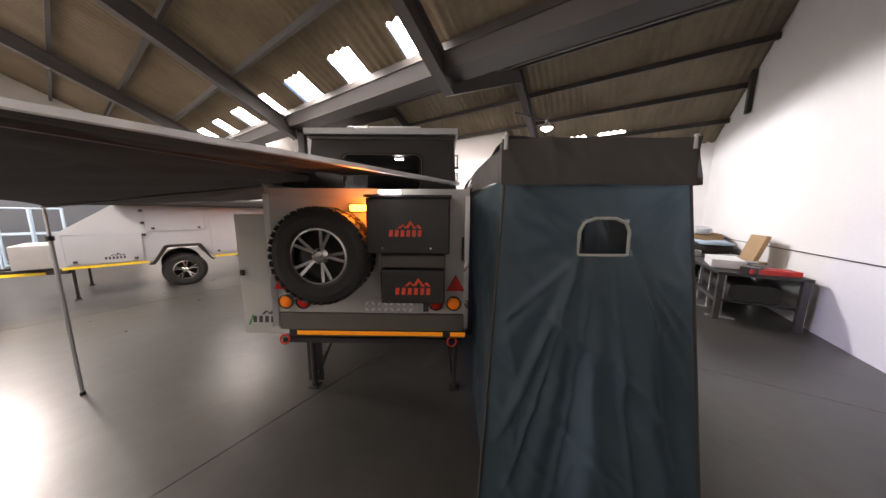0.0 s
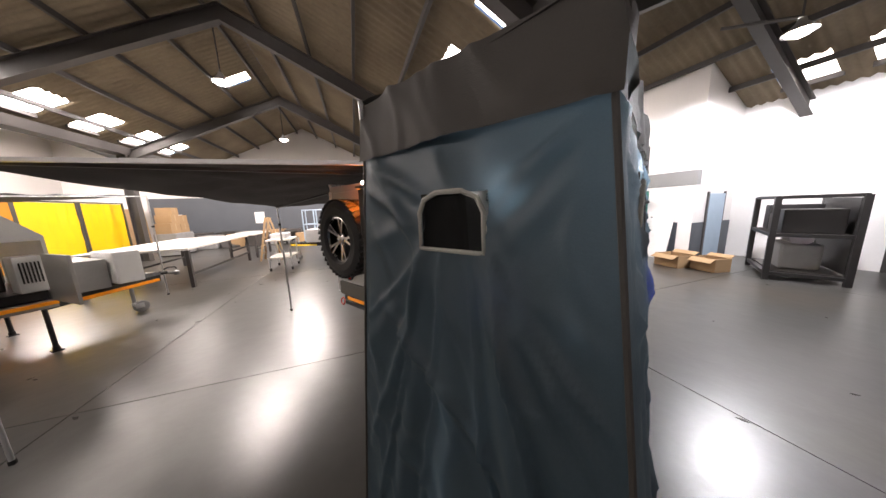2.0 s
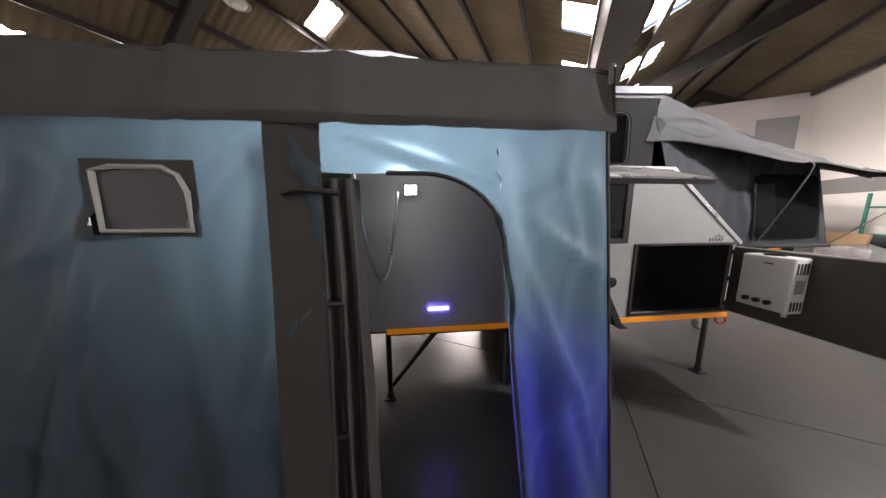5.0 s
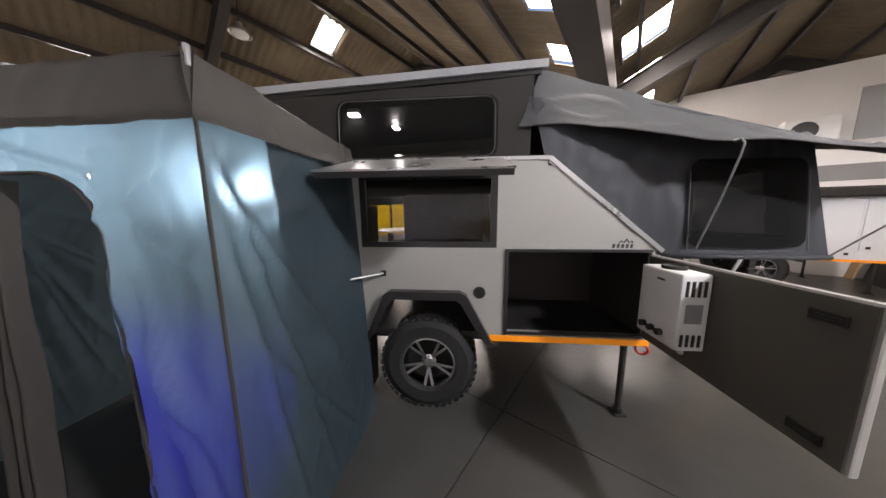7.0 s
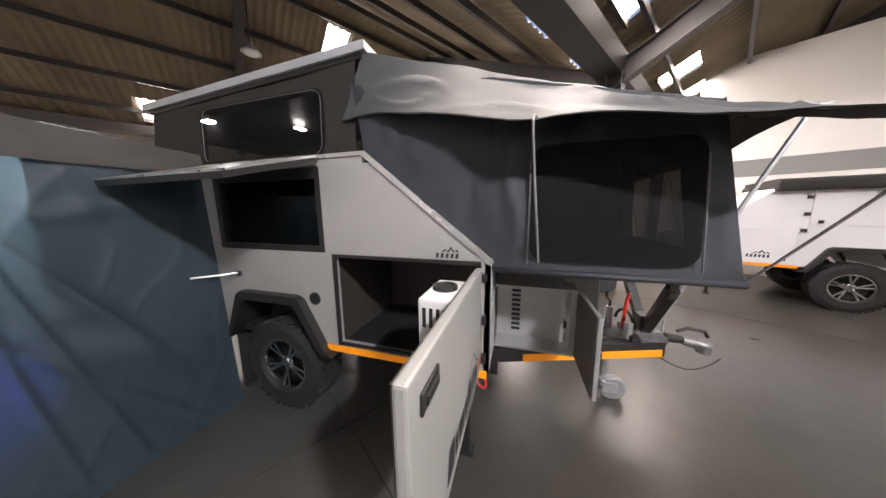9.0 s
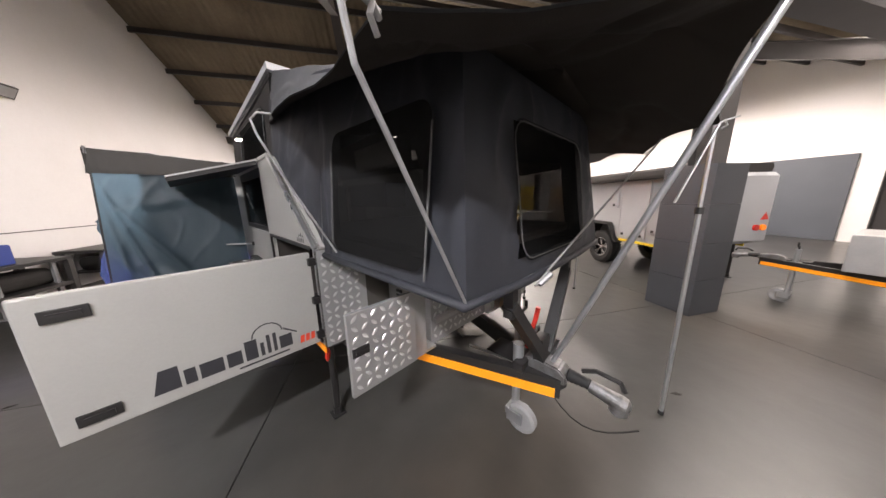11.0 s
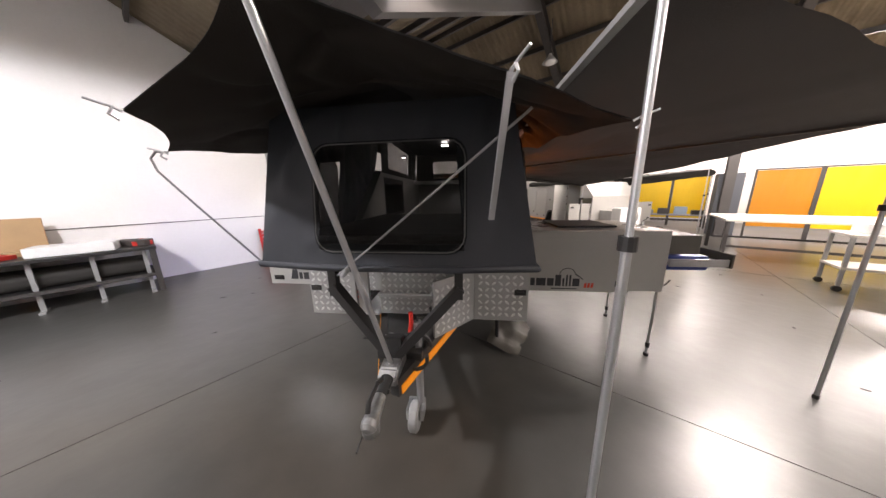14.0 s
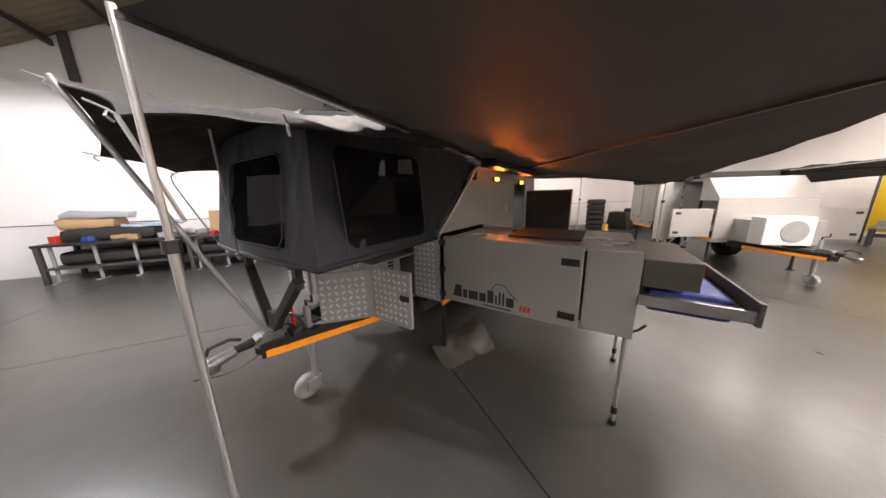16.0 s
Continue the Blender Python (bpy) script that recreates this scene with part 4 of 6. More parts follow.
part("axle", rod(nb(), (-0.6, 1.78, 0.367), (0.6, 1.78, 0.367), 0.05, 12), M_BLACK, camper)
part("bumper_tape", bx(-0.59, 0.585, -0.028, -0.021, 0.700, 0.733), M_ORANGE, camper, "orange reflective tape")
part("bumper_tape", bx(0.645, 0.765, -0.028, -0.021, 0.700, 0.733), M_ORANGE, camper, "orange reflective tape")
part("bumper_beam", bx(-0.66, 0.76, -0.02, 0.05, 0.685, 0.738, bevel=0.005), M_BLACK, camper)
# rear fittings
for s in (-1, 1):
    for x, mt, nm in ((0.67, M_AMBER, "amber round indicator lens"), (0.53, M_REDLENS, "red round tail lamp lens")):
        t = part("tail_lamp", lathe(nb(), [(0.058, 0.0), (0.060, 0.02), (0.050, 0.026), (0.048, 0.012)], 28, pose(x * s, -0.001, 0.972, 90, 0, 0)), M_BLACK, camper)
        part("lens", lathe(nb(), [(0.050, 0.012), (0.046, 0.022), (0.025, 0.03), (0.001, 0.032)], 28, pose(x * s, -0.001, 0.972, 90, 0, 0)), mt, t, nm, smooth=True)
    part("reflector", prism(nb(), [(0.61 * s, 1.075), (0.755 * s, 1.075), (0.683 * s, 1.205)], "y", -0.014, -0.003), M_REDLENS, camper, "red triangular reflector")
pl = part("plate_holder", bx(-0.05, 0.40, -0.016, -0.003, 0.885, 1.005, bevel=0.003), M_CHECK, camper)
b = nb()
chequer(b, (-0.045, -0.0165, 0.892), (1, 0, 0), (0, 0, 1), 8, 2)
part("tread_pattern", b, M_TREAD, pl)
part("socket", bx(0.43, 0.47, -0.03, -0.003, 0.905, 0.985, bevel=0.006), M_BLACK, camper)
lampb = part("amber_lamp", bx(-0.12, 0.055, -0.045, -0.002, 1.685, 1.745, bevel=0.01), M_BLACK, camper)
part("lens", bx(-0.11, 0.045, -0.052, -0.046, 1.692, 1.738), M_AMBERLIT, lampb, "lit amber strip lamp")
upper = part("gas_box", bx(0.06, 0.63, -0.22, -0.002, 1.40, 1.78, bevel=0.012), M_BLACK, camper, "black steel rear box with printed badge")
part("lid", bx(0.05, 0.64, -0.235, -0.002, 1.782, 1.80, bevel=0.006), M_BLACK, upper)
emblem(upper, (0.20, -0.2225, 1.52), (1, 0, 0), (0, 0, 1), 0.26, M_LOGORED)
for x in (0.17, 0.50):
    part("bolt", rod(nb(), (x, -0.218, 1.44), (x, -0.226, 1.44), 0.008, 8), M_ALLOY, upper)
lower = part("tool_box", bx(0.13, 0.60, -0.16, -0.002, 1.02, 1.27, bevel=0.012), M_BLACK, camper, "black steel rear box with printed badge")
part("rack", bx(0.13, 0.60, -0.14, -0.002, 1.285, 1.38, bevel=0.01), M_SILVER_IN, camper)
emblem(lower, (0.22, -0.1625, 1.09), (1, 0, 0), (0, 0, 1), 0.30, M_LOGORED)
part("handle", bx(0.725, 0.742, -0.04, -0.002, 1.32, 1.50, bevel=0.006), M_BLACK, camper)
part("led_bar", bx(0.16, 0.30, -0.25, -0.236, 1.805, 1.825, bevel=0.003), M_LED, camper, "lit white lamp bar")
spare = wheel(camper, Matrix.Translation((-0.275, -0.135, 1.375)) @ pose(0, 0, 0, 90, 0, 0), 0.335, 0.195, 0.23, "spare_wheel")
part("spare_bracket", bx(-0.36, -0.19, -0.05, 0.0, 1.29, 1.46), M_BLACK, camper)
for x in (-0.66, 0.70):
    g = leg(camper, x, 0.30, 0.70)
    part("brace", bar(nb(), (x * 0.97, 0.32, 0.10), (x * 0.85, 0.75, 0.58), 0.03, 0.03), M_BLACK, g)
    part("shackle", lathe(nb(), [(0.035, -0.008), (0.045, 0.0), (0.035, 0.008), (0.028, 0.0), (0.035, -0.008)], 16, pose(x - 0.04, -0.02, 0.655, 80, 0, 0)), M_RED, camper)
leg(camper, 0.72, 3.23, 0.60)
leg(camper, -0.72, 3.23, 0.60)
part("shackle", lathe(nb(), [(0.035, -0.01), (0.045, 0.0), (0.035, 0.01), (0.028, 0.0), (0.035, -0.01)], 16, pose(0.77, 3.32, 0.555, 30, 90, 0)), M_RED, camper)
part("mud_flap", bx(-0.74, -0.60, 0.34, 0.36, 0.03, 0.66), M_RUBBER, camper)
part("mud_flap", bx(0.50, 0.74, 1.26, 1.28, 0.05, 0.6), M_RUBBER, camper)

# right side: window flap, window, fuel cap, hatch and doors
flap = part("window_flap", bar(nb(), (0.79, 1.79, 1.865), (1.325, 1.79, 1.71), 0.98, 0.03), M_BLACK, camper, "raised black window flap on gas struts")
part("flap_edge", bar(nb(), (0.80, 1.79, 1.885), (1.325, 1.79, 1.73), 0.995, 0.010), M_TRIM, flap)
wd = part("window", bx(0.757, 0.765, 1.31, 2.27, 1.29, 1.82), M_GLASS, camper, "dark tinted side window")
wd.visible_shadow = False
fr = nb()
for a in ((1.30, 1.345, 1.28, 1.83), (2.235, 2.28, 1.28, 1.83)):
    box(fr, 0.755, 0.776, a[0], a[1], a[2], a[3])
box(fr, 0.755, 0.776, 1.345, 2.235, 1.28, 1.32)
box(fr, 0.755, 0.776, 1.345, 2.235, 1.76, 1.83)
part("window_frame", fr, M_BLACK, wd)
for y in (1.45, 1.75, 2.05):
    part("hinge", bx(0.75, 0.80, y - 0.02, y + 0.02, 1.886, 1.905, bevel=0.003), M_BLACK, camper)
cap = part("filler_cap", lathe(nb(), [(0.045, 0.0), (0.045, 0.008), (0.036, 0.012), (0.034, 0.004), (0.001, 0.004)], 24, Matrix.Translation((0.78, 2.163, 0.953)) @ SIDE_OUT), M_BLACK, camper)
part("stay", rod(nb(), (0.79, 1.46, 1.09), (1.10, 1.22, 1.09), 0.009, 8), M_TRIM, camper, "silver swing-out stay")
part("stay_socket", bx(0.78, 0.80, 1.44, 1.48, 1.07, 1.11, bevel=0.004), M_BLACK, camper)
emblem(camper, (0.7815, 3.04, 1.285), (0, 1, 0), (0, 0, 1), 0.16, M_LOGO, 5)
b = nb()
box(b, 0.779, 0.792, 2.34, 2.365, 0.64, 1.275)
box(b, 0.779, 0.792, 2.365, 3.31, 1.255, 1.275)
box(b, 0.779, 0.792, 2.365, 3.31, 0.645, 0.665)
part("hatch_seal", b, M_BLACK, camper)
hd = part("hatch_door", bx(0.80, 1.736, 3.285, 3.318, 0.662, 1.245, bevel=0.008), M_SILVER, camper, "open silver hatch door with dark printed bars")
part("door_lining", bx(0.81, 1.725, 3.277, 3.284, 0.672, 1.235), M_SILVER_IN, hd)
big_badge(hd, (1.50, 3.3195, 0.72), (-1, 0, 0), (0, 0, 1), 0.66)
for z in (0.735, 1.165):
    latch(hd, 1.63, 3.318, z, "y", 1, 0.11, 0.05)
    latch(hd, 1.63, 3.277, z, "y", -1, 0.09, 0.035)
for z in (0.72, 0.95, 1.19):
    part("hinge", bx(0.775, 0.82, 3.30, 3.345, z - 0.022, z + 0.022, bevel=0.004), M_BLACK, hd)
gey = part("gas_geyser", bx(0.965, 1.245, 3.13, 3.272, 0.81, 1.215, bevel=0.012), M_WHITEPL, hd, "white gas water heater")
for i in range(4):
    for z0, z1 in ((1.10, 1.18), (0.835, 0.90)):
        part("vent_slot", bx(1.245, 1.2475, 3.150 + 0.028 * i, 3.164 + 0.028 * i, z0, z1), M_BLACK, gey)
part("sticker", bx(1.245, 1.2472, 3.16, 3.24, 0.96, 1.06), M_GREYPL, gey)
part("flue", lathe(nb(), [(0.055, 1.212), (0.055, 1.232), (0.045, 1.234), (0.040, 1.225), (0.001, 1.222)], 24, Matrix.Translation((1.10, 3.20, 0))), M_BLACK, gey)
for k in range(3):
    part("knob", rod(nb(), (1.03 + 0.06 * k, 3.13, 0.87), (1.03 + 0.06 * k, 3.105, 0.87), 0.018, 14), M_BLACK, gey)
part("slot", bx(1.09, 1.14, 3.127, 3.131, 1.155, 1.165), M_BLACK, gey)
part("pipe", rod(nb(), (1.20, 3.2, 0.80), (1.20, 3.2, 0.775), 0.014, 10), M_TRIM, gey)
part("locker_lining", bx(0.02, 0.748, 3.318, 3.328, 0.645, 1.258), M_BOX_IN, camper)
part("locker_lining", bx(0.02, 0.748, 2.335, 2.342, 0.645, 1.258), M_BOX_IN, camper)

# front boxes of chequer plate
fb = part("front_box", bx(-0.30, 0.30, 3.365, 3.82, 0.62, 1.06), M_CHECK, camper, "bright chequer plate front storage box")
for s in (-1, 1):
    part("box_roof", bx(0.30 * s, 0.47 * s, 3.365, 3.86, 1.045, 1.06), M_CHECK, fb)
    part("box_floor", bx(0.30 * s, 0.47 * s, 3.365, 3.86, 0.62, 0.635), M_CHECK, fb)
    part("box_front", bx(0.38 * s, 0.47 * s, 3.825, 3.86, 0.636, 1.044), M_CHECK, fb)
    b = nb()
    chequer(b, (0.47 if s < 0 else 0.77, 3.3635, 0.64) if s > 0 else (-0.48, 3.3635, 0.64), (-1, 0, 0), (0, 0, 1), 5, 12)
    part("tread_pattern", b, M_TREAD, fb)
    b = nb()
    box(b, 0.48 * s, 0.78 * s, 3.3625, 3.3632, 0.63, 1.26)
    part("corner_plate", b, M_CHECK, fb)
    d = part("box_door", bx(0.475 * s, 0.865 * s, 3.862, 3.884, 0.632, 1.055, bevel=0.004), M_CHECK, fb, "open chequer plate box door")
    b = nb()
    chequer(b, (0.855 if s > 0 else -0.49, 3.8845, 0.65), (-1, 0, 0), (0, 0, 1), 7, 8)
    part("tread_pattern", b, M_TREAD, d)
    latch(d, 0.81 * s, 3.884, 0.86, "y", 1, 0.085, 0.045)
    part("door_lining", bx(0.485 * s, 0.855 * s, 3.855, 3.8615, 0.642, 1.045), M_SILVER_IN, d)
    b = nb()
    for k in range(9):
        box(b, 0.302 * s, 0.308 * s, 3.47, 3.53, 0.68 + 0.036 * k, 0.70 + 0.036 * k)
    part("vent_slots", b, M_BLACK, fb)
b = nb()
chequer(b, (0.29, 3.8205, 0.64), (-1, 0, 0), (0, 0, 1), 11, 8)
part("tread_pattern", b, M_TREAD, fb)
e = Vector((0.25, 0.28, 0)).normalized()
pt = part("angled_plate", bar(nb(), (-0.46, 3.875, 0.83), (-0.20, 4.166, 0.83), 0.02, 0.40), M_CHECK, fb, "chequer plate beside the drawbar")
b = nb()
chequer(b, Vector((-0.20, 4.166, 0.64)) + Vector((-0.28, 0.25, 0)).normalized() * 0.0105, -e, (0, 0, 1), 7, 7)
part("tread_pattern", b, M_TREAD, pt)
part("step_rail", bx(-0.30, 0.30, 3.83, 3.87, 0.78, 0.81, bevel=0.006), M_TRIM, fb)
drawbar(camper)
part("support_post", bar(nb(), (0.0, 4.42, 0.58), (0.0, 4.40, 0.78), 0.10, 0.06), M_BLACK, camper)
for s in (-1, 1):
    part("support_arm", bar(nb(), (0.03 * s, 4.42, 0.68), (0.37 * s - 0.02, 4.385, 1.08), 0.06, 0.05), M_BLACK, camper, "black steel bed support arm")
    part("arm_post", bar(nb(), (0.36 * s - 0.02, 4.385, 1.02), (0.36 * s - 0.02, 4.385, 1.20), 0.045, 0.045), M_BLACK, camper)
part("cross_member", bx(-0.15, 0.13, 4.30, 4.36, 0.585, 0.64, bevel=0.008), M_BLACK, camper)
part("hose", tube(nb(), [(-0.10 - 0.10 * math.cos(a), 4.30 + 0.02 * a, 0.66 + 0.10 * math.sin(a)) for a in [i * 0.5 for i in range(14)]], 0.012, 8), M_BLACK, camper, "coiled black cable")
part("brake_lever", tube(nb(), [(-0.05, 4.30, 0.64), (-0.09, 4.33, 0.84), (-0.09, 4.34, 0.90)], 0.014, 8), M_RED, camper)
part("bottle_jack", rod(nb(), (0.06, 4.30, 0.60), (0.06, 4.30, 0.72), 0.03, 12), M_GALV, camper)
part("safety_cable", tube(nb(), [(0.03 + 0.05 * math.sin(i / 8 * 3.1), 4.45 + 0.42 * i / 8, 0.52 - 0.09 * math.sin(i / 8 * 3.1)) for i in range(9)], 0.004, 5), M_BLACK, camper)

# pop-up roof
pop = part("raised_roof", bar(nb(), (0.0, 0.45, 2.415), (0.0, 2.60, 2.505), 1.40, 0.05), M_GREYPANEL, camper, "raised roof lid with aluminium edge")
part("ceiling_lamp", bx(-0.05, 0.05, 1.35, 1.40, 2.36, 2.372), M_LED, pop, "lit ceiling lamp strip")
part("roof_lining", bar(nb(), (0.0, 0.50, 2.375), (0.0, 2.56, 2.463), 1.36, 0.03), M_BLACK, pop)
b = nb()
for x in (-0.3, 0.3):
    bar(b, (x, 0.55, 2.475), (x, 1.6, 2.52), 0.03, 0.03)
for y in (0.6, 0.9, 1.2, 1.5):
    bar(b, (-0.35, y, 2.49 + (y - 0.6) * 0.045), (0.35, y, 2.49 + (y - 0.6) * 0.045), 0.03, 0.02)
part("roof_rack", b, M_TRIM, pop)


def pane_on(parent, outline, fn, material, label=""):
    """A flat window whose outline lies on the surface fn(a, z)."""
    b = nb()
    b.faces.new([b.verts.new(fn(a, z)) for a, z in outline])
    return part("mesh_window", b, material, parent, label)


def window_hole(s0, s1, t0, t1):
    return lambda s, t: s0 < s < s1 and t0 < t < t1


# canvas walls of the raised roof, with mesh windows
for s in (-1, 1):
    b = sheet(nb(), (0.70 * s, 0.10 + 0.42, 1.87), (0.70 * s, 2.50, 1.87), (0.67 * s, 2.52, 2.46), (0.67 * s, 0.52, 2.37), 44, 16, 0.012, 4, 3.0 * s, hole=window_hole(0.32, 0.86, 0.10, 0.76))
    w = part("canvas_wall", b, M_CANVAS, camper, "dark canvas wall of the raised roof", smooth=True)
    on = lambda y, z: (s * (0.712 - 0.05 * (z - 1.87)), y, z)
    pane_on(camper, loop_points(1.12, 2.28, 1.91, 2.33, 0.07), on, M_MESHF, "dark insect mesh window")
    p = [on(y, z) for y, z in loop_points(1.14, 2.26, 1.92, 2.32, 0.07)]
    part("window_binding", tube(nb(), p + p[:1], 0.0035, 5), M_BIND, camper)
b = sheet(nb(), (-0.70, 0.46, 1.86), (0.70, 0.46, 1.86), (0.66, 0.52, 2.37), (-0.66, 0.52, 2.37), 36, 14, 0.012, 4, 8.0, hole=window_hole(0.24, 0.76, 0.08, 0.72))
part("canvas_wall", b, M_CANVAS, camper, "dark canvas wall of the raised roof", smooth=True)
rear_on = lambda x, z: (x, 0.452 + 0.11 * (z - 1.87), z)
pane_on(camper, loop_points(-0.385, 0.385, 1.885, 2.235, 0.06), rear_on, M_MESHF, "dark insect mesh window")
p = [rear_on(x, z) for x, z in loop_points(-0.37, 0.37, 1.90, 2.22, 0.06)]
part("window_binding", tube(nb(), p + p[:1], 0.0035, 5), M_BIND, camper)
wl = part("work_lamp", bx(0.70, 0.75, 1.23, 1.31, 2.22, 2.25, bevel=0.006), M_BLACK, camper)
part("lens", bx(0.702, 0.752, 1.235, 1.305, 2.21, 2.219), M_LED, wl, "lit white work lamp")

# bed tent that folds out over the drawbar
BT = [(0.72, 3.36), (0.73, 4.44), (-0.76, 4.46), (-0.75, 3.36)]
def bed_x(y, z, s):
    return s * (0.745 - 0.10 * (z - 1.23) / 0.7)
b = sheet(nb(), (0.73, 3.34, 1.22), (0.725, 4.44, 1.22), (0.617, 4.34, 2.02), (0.65, 3.34, 2.24), 44, 30, 0.008, 3.5, 1.0, hole=window_hole(0.22, 0.82, 0.12, 0.66), edge=0.1, crease=0.022)
bed = thing("bed_tent", "charcoal canvas bed tent folded out over the drawbar", "tent")
part("side_wall", b, M_BED, bed, smooth=True)
b = sheet(nb(), (0.745, 2.60, 1.86), (0.735, 3.345, 1.22), (0.65, 3.345, 2.24), (0.69, 2.50, 2.30), 24, 24, 0.012, 3.5, 2.0, edge=0.1, crease=0.02)
part("side_wall", b, M_BED, bed, smooth=True)
b = sheet(nb(), (-0.765, 4.46, 1.22), (-0.745, 3.34, 1.22), (-0.65, 3.34, 2.24), (-0.637, 4.36, 2.02), 44, 30, 0.008, 3.5, 5.0, hole=window_hole(0.18, 0.78, 0.12, 0.66), edge=0.1, crease=0.022)
part("side_wall", b, M_BED, bed, smooth=True)
b = sheet(nb(), (-0.745, 3.345, 1.22), (-0.745, 2.60, 1.86), (-0.69, 2.50, 2.30), (-0.65, 3.345, 2.24), 24, 24, 0.012, 3.5, 6.0, edge=0.1, crease=0.02)
part("side_wall", b, M_BED, bed, smooth=True)
b = sheet(nb(), (0.725, 4.44, 1.22), (-0.765, 4.46, 1.22), (-0.637, 4.36, 2.03), (0.617, 4.34, 2.03), 52, 30, 0.008, 3.5, 9.0, hole=window_hole(0.235, 0.765, 0.095, 0.755), edge=0.1, crease=0.022)
part("front_wall", b, M_BED, bed, smooth=True)
front_on = lambda x, z: (x, 4.467 - 0.012 * x - 0.125 * (z - 1.22), z)
pane_on(bed, loop_points(-0.425, 0.385, 1.285, 1.85, 0.09), front_on, M_MESHF, "dark insect mesh window")
p = [front_on(x, z) for x, z in loop_points(-0.415, 0.375, 1.295, 1.84, 0.09)]
part("window_binding", tube(nb(), p + p[:1], 0.0035, 5), M_BIND, bed)
for s in (-1, 1):
    on = lambda y, z: (s * (0.752 + (0.02 if s < 0 else 0) - (0.075 + 0.045 * (y - 3.34)) * (z - 1.22)), y, z)
    pane_on(bed, loop_points(3.55, 4.27, 1.29, 1.87, 0.07), on, M_MESH, "dark insect mesh window")
    for y in (3.545, 4.275):
        part("zip_tape", tube(nb(), [Vector(on(y, 1.27 + 0.13 * k)) + Vector((0.004 * s, 0, 0)) for k in range(5)], 0.004, 5), M_BIND, bed)
b = nb()
sheet(b, (0.725, 3.34, 1.225), (-0.745, 3.34, 1.225), (-0.765, 4.46, 1.225), (0.725, 4.44, 1.225), 20, 14, 0.01, 3, 4.0, sag=0.02)
part("underside", b, M_BED, bed, smooth=True)
part("hem", tube(nb(), [(0.73, 3.36, 1.225), (0.728, 4.44, 1.22), (0.35, 4.455, 1.205), (-0.35, 4.46, 1.205), (-0.766, 4.465, 1.22), (-0.747, 3.36, 1.225)], 0.018, 10), M_BED, bed, smooth=True)
part("mattress", bx(-0.66, 0.64, 2.7, 4.30, 1.30, 1.36, bevel=0.03), M_BOX_IN, bed)
# fly sheet: from the raised roof's front edge out to the tips
fly = thing("tent_fly", "grey fly sheet stretched over the bed tent on poles", "fly sheet")
ridge_r, ridge_l = Vector((0.66, 2.56, 2.49)), Vector((-0.66, 2.56, 2.49))
tips = [Vector((0.70, 2.42, 2.12)), Vector((0.95, 3.55, 1.915)), Vector((1.04, 4.53, 1.81)), Vector((0.65, 4.92, 1.865)), Vector((0.09, 5.03, 2.10)),
        Vector((-0.54, 4.96, 1.88)), Vector((-1.01, 4.64, 1.83)), Vector((-0.95, 3.55, 1.915)), Vector((-0.70, 2.42, 2.12))]
inner = [ridge_r, Vector((0.60, 3.5, 2.24)), Vector((0.58, 4.32, 2.02)), Vector((0.45, 4.42, 2.05)), Vector((0.0, 4.42, 2.12)), Vector((-0.45, 4.42, 2.05)), Vector((-0.58, 4.32, 2.02)), Vector((-0.60, 3.5, 2.24)), ridge_l]


def strip(bm, A, B, n=10, m=8, droop=0.03, amp=0.012, drop=0.0):
    """Cloth between two rows of points, drawn in between the tips."""
    rows = []
    for k in range(len(A) - 1):
        for i in range(n + (1 if k == len(A) - 2 else 0)):
            s = i / n
            a = A[k].lerp(A[k + 1], s)
            c = B[k].lerp(B[k + 1], s)
            pull = 4 * s * (1 - s) * droop
            c = c + (a - c).normalized() * pull
            col = []
            for j in range(m + 1):
                q = a.lerp(c, j / m)
                f = noise.noise(q * 3.3) + 0.4 * noise.noise(q * 9)
                rg = 1 - min(1.0, abs(noise.noise(Vector((q.x * 2.6, q.y * 2.6, q.z * 5 + 4)))) * 5)
                f += 2.2 * rg * rg * math.sin(math.pi * j / m)
                col.append(bm.verts.new(q + Vector((0, 0, amp * f - 0.02 * math.sin(math.pi * j / m) - drop))))
            rows.append(col)
    for p, q in zip(rows, rows[1:]):
        for j in range(m):
            bm.faces.new((p[j], q[j], q[j + 1], p[j + 1]))
    return bm


part("skirt", strip(nb(), inner, tips, 22, 18, 0.05, 0.016), M_FLY, fly, smooth=True)
part("lining", strip(nb(), inner, tips, 22, 18, 0.047, 0.016, 0.006), M_UNDER, fly, "black coated underside", smooth=True)
crest = [Vector((0, 2.58, 2.52)), Vector((0, 3.3, 2.36)), Vector((0, 3.9, 2.24)), Vector((0, 4.2, 2.17)), Vector((0, 4.42, 2.12))]
top, under = nb(), nb()
for sheet_mesh, drop in ((top, 0.0), (under, 0.006)):
    strip(sheet_mesh, inner[:5], crest, 8, 6, 0.0, drop=drop)
    strip(sheet_mesh, inner[4:], crest[::-1], 8, 6, 0.0, drop=drop)
part("lining", under, M_UNDER, fly, smooth=True)
part("top_sheet", top, M_FLY, fly, smooth=True)
b = nb()
rod(b, (0.0, 4.46, 0.62), (0.09, 5.04, 2.12), 0.013, 12)
part("centre_pole", b, M_GALV, fly, "galvanised tent pole")
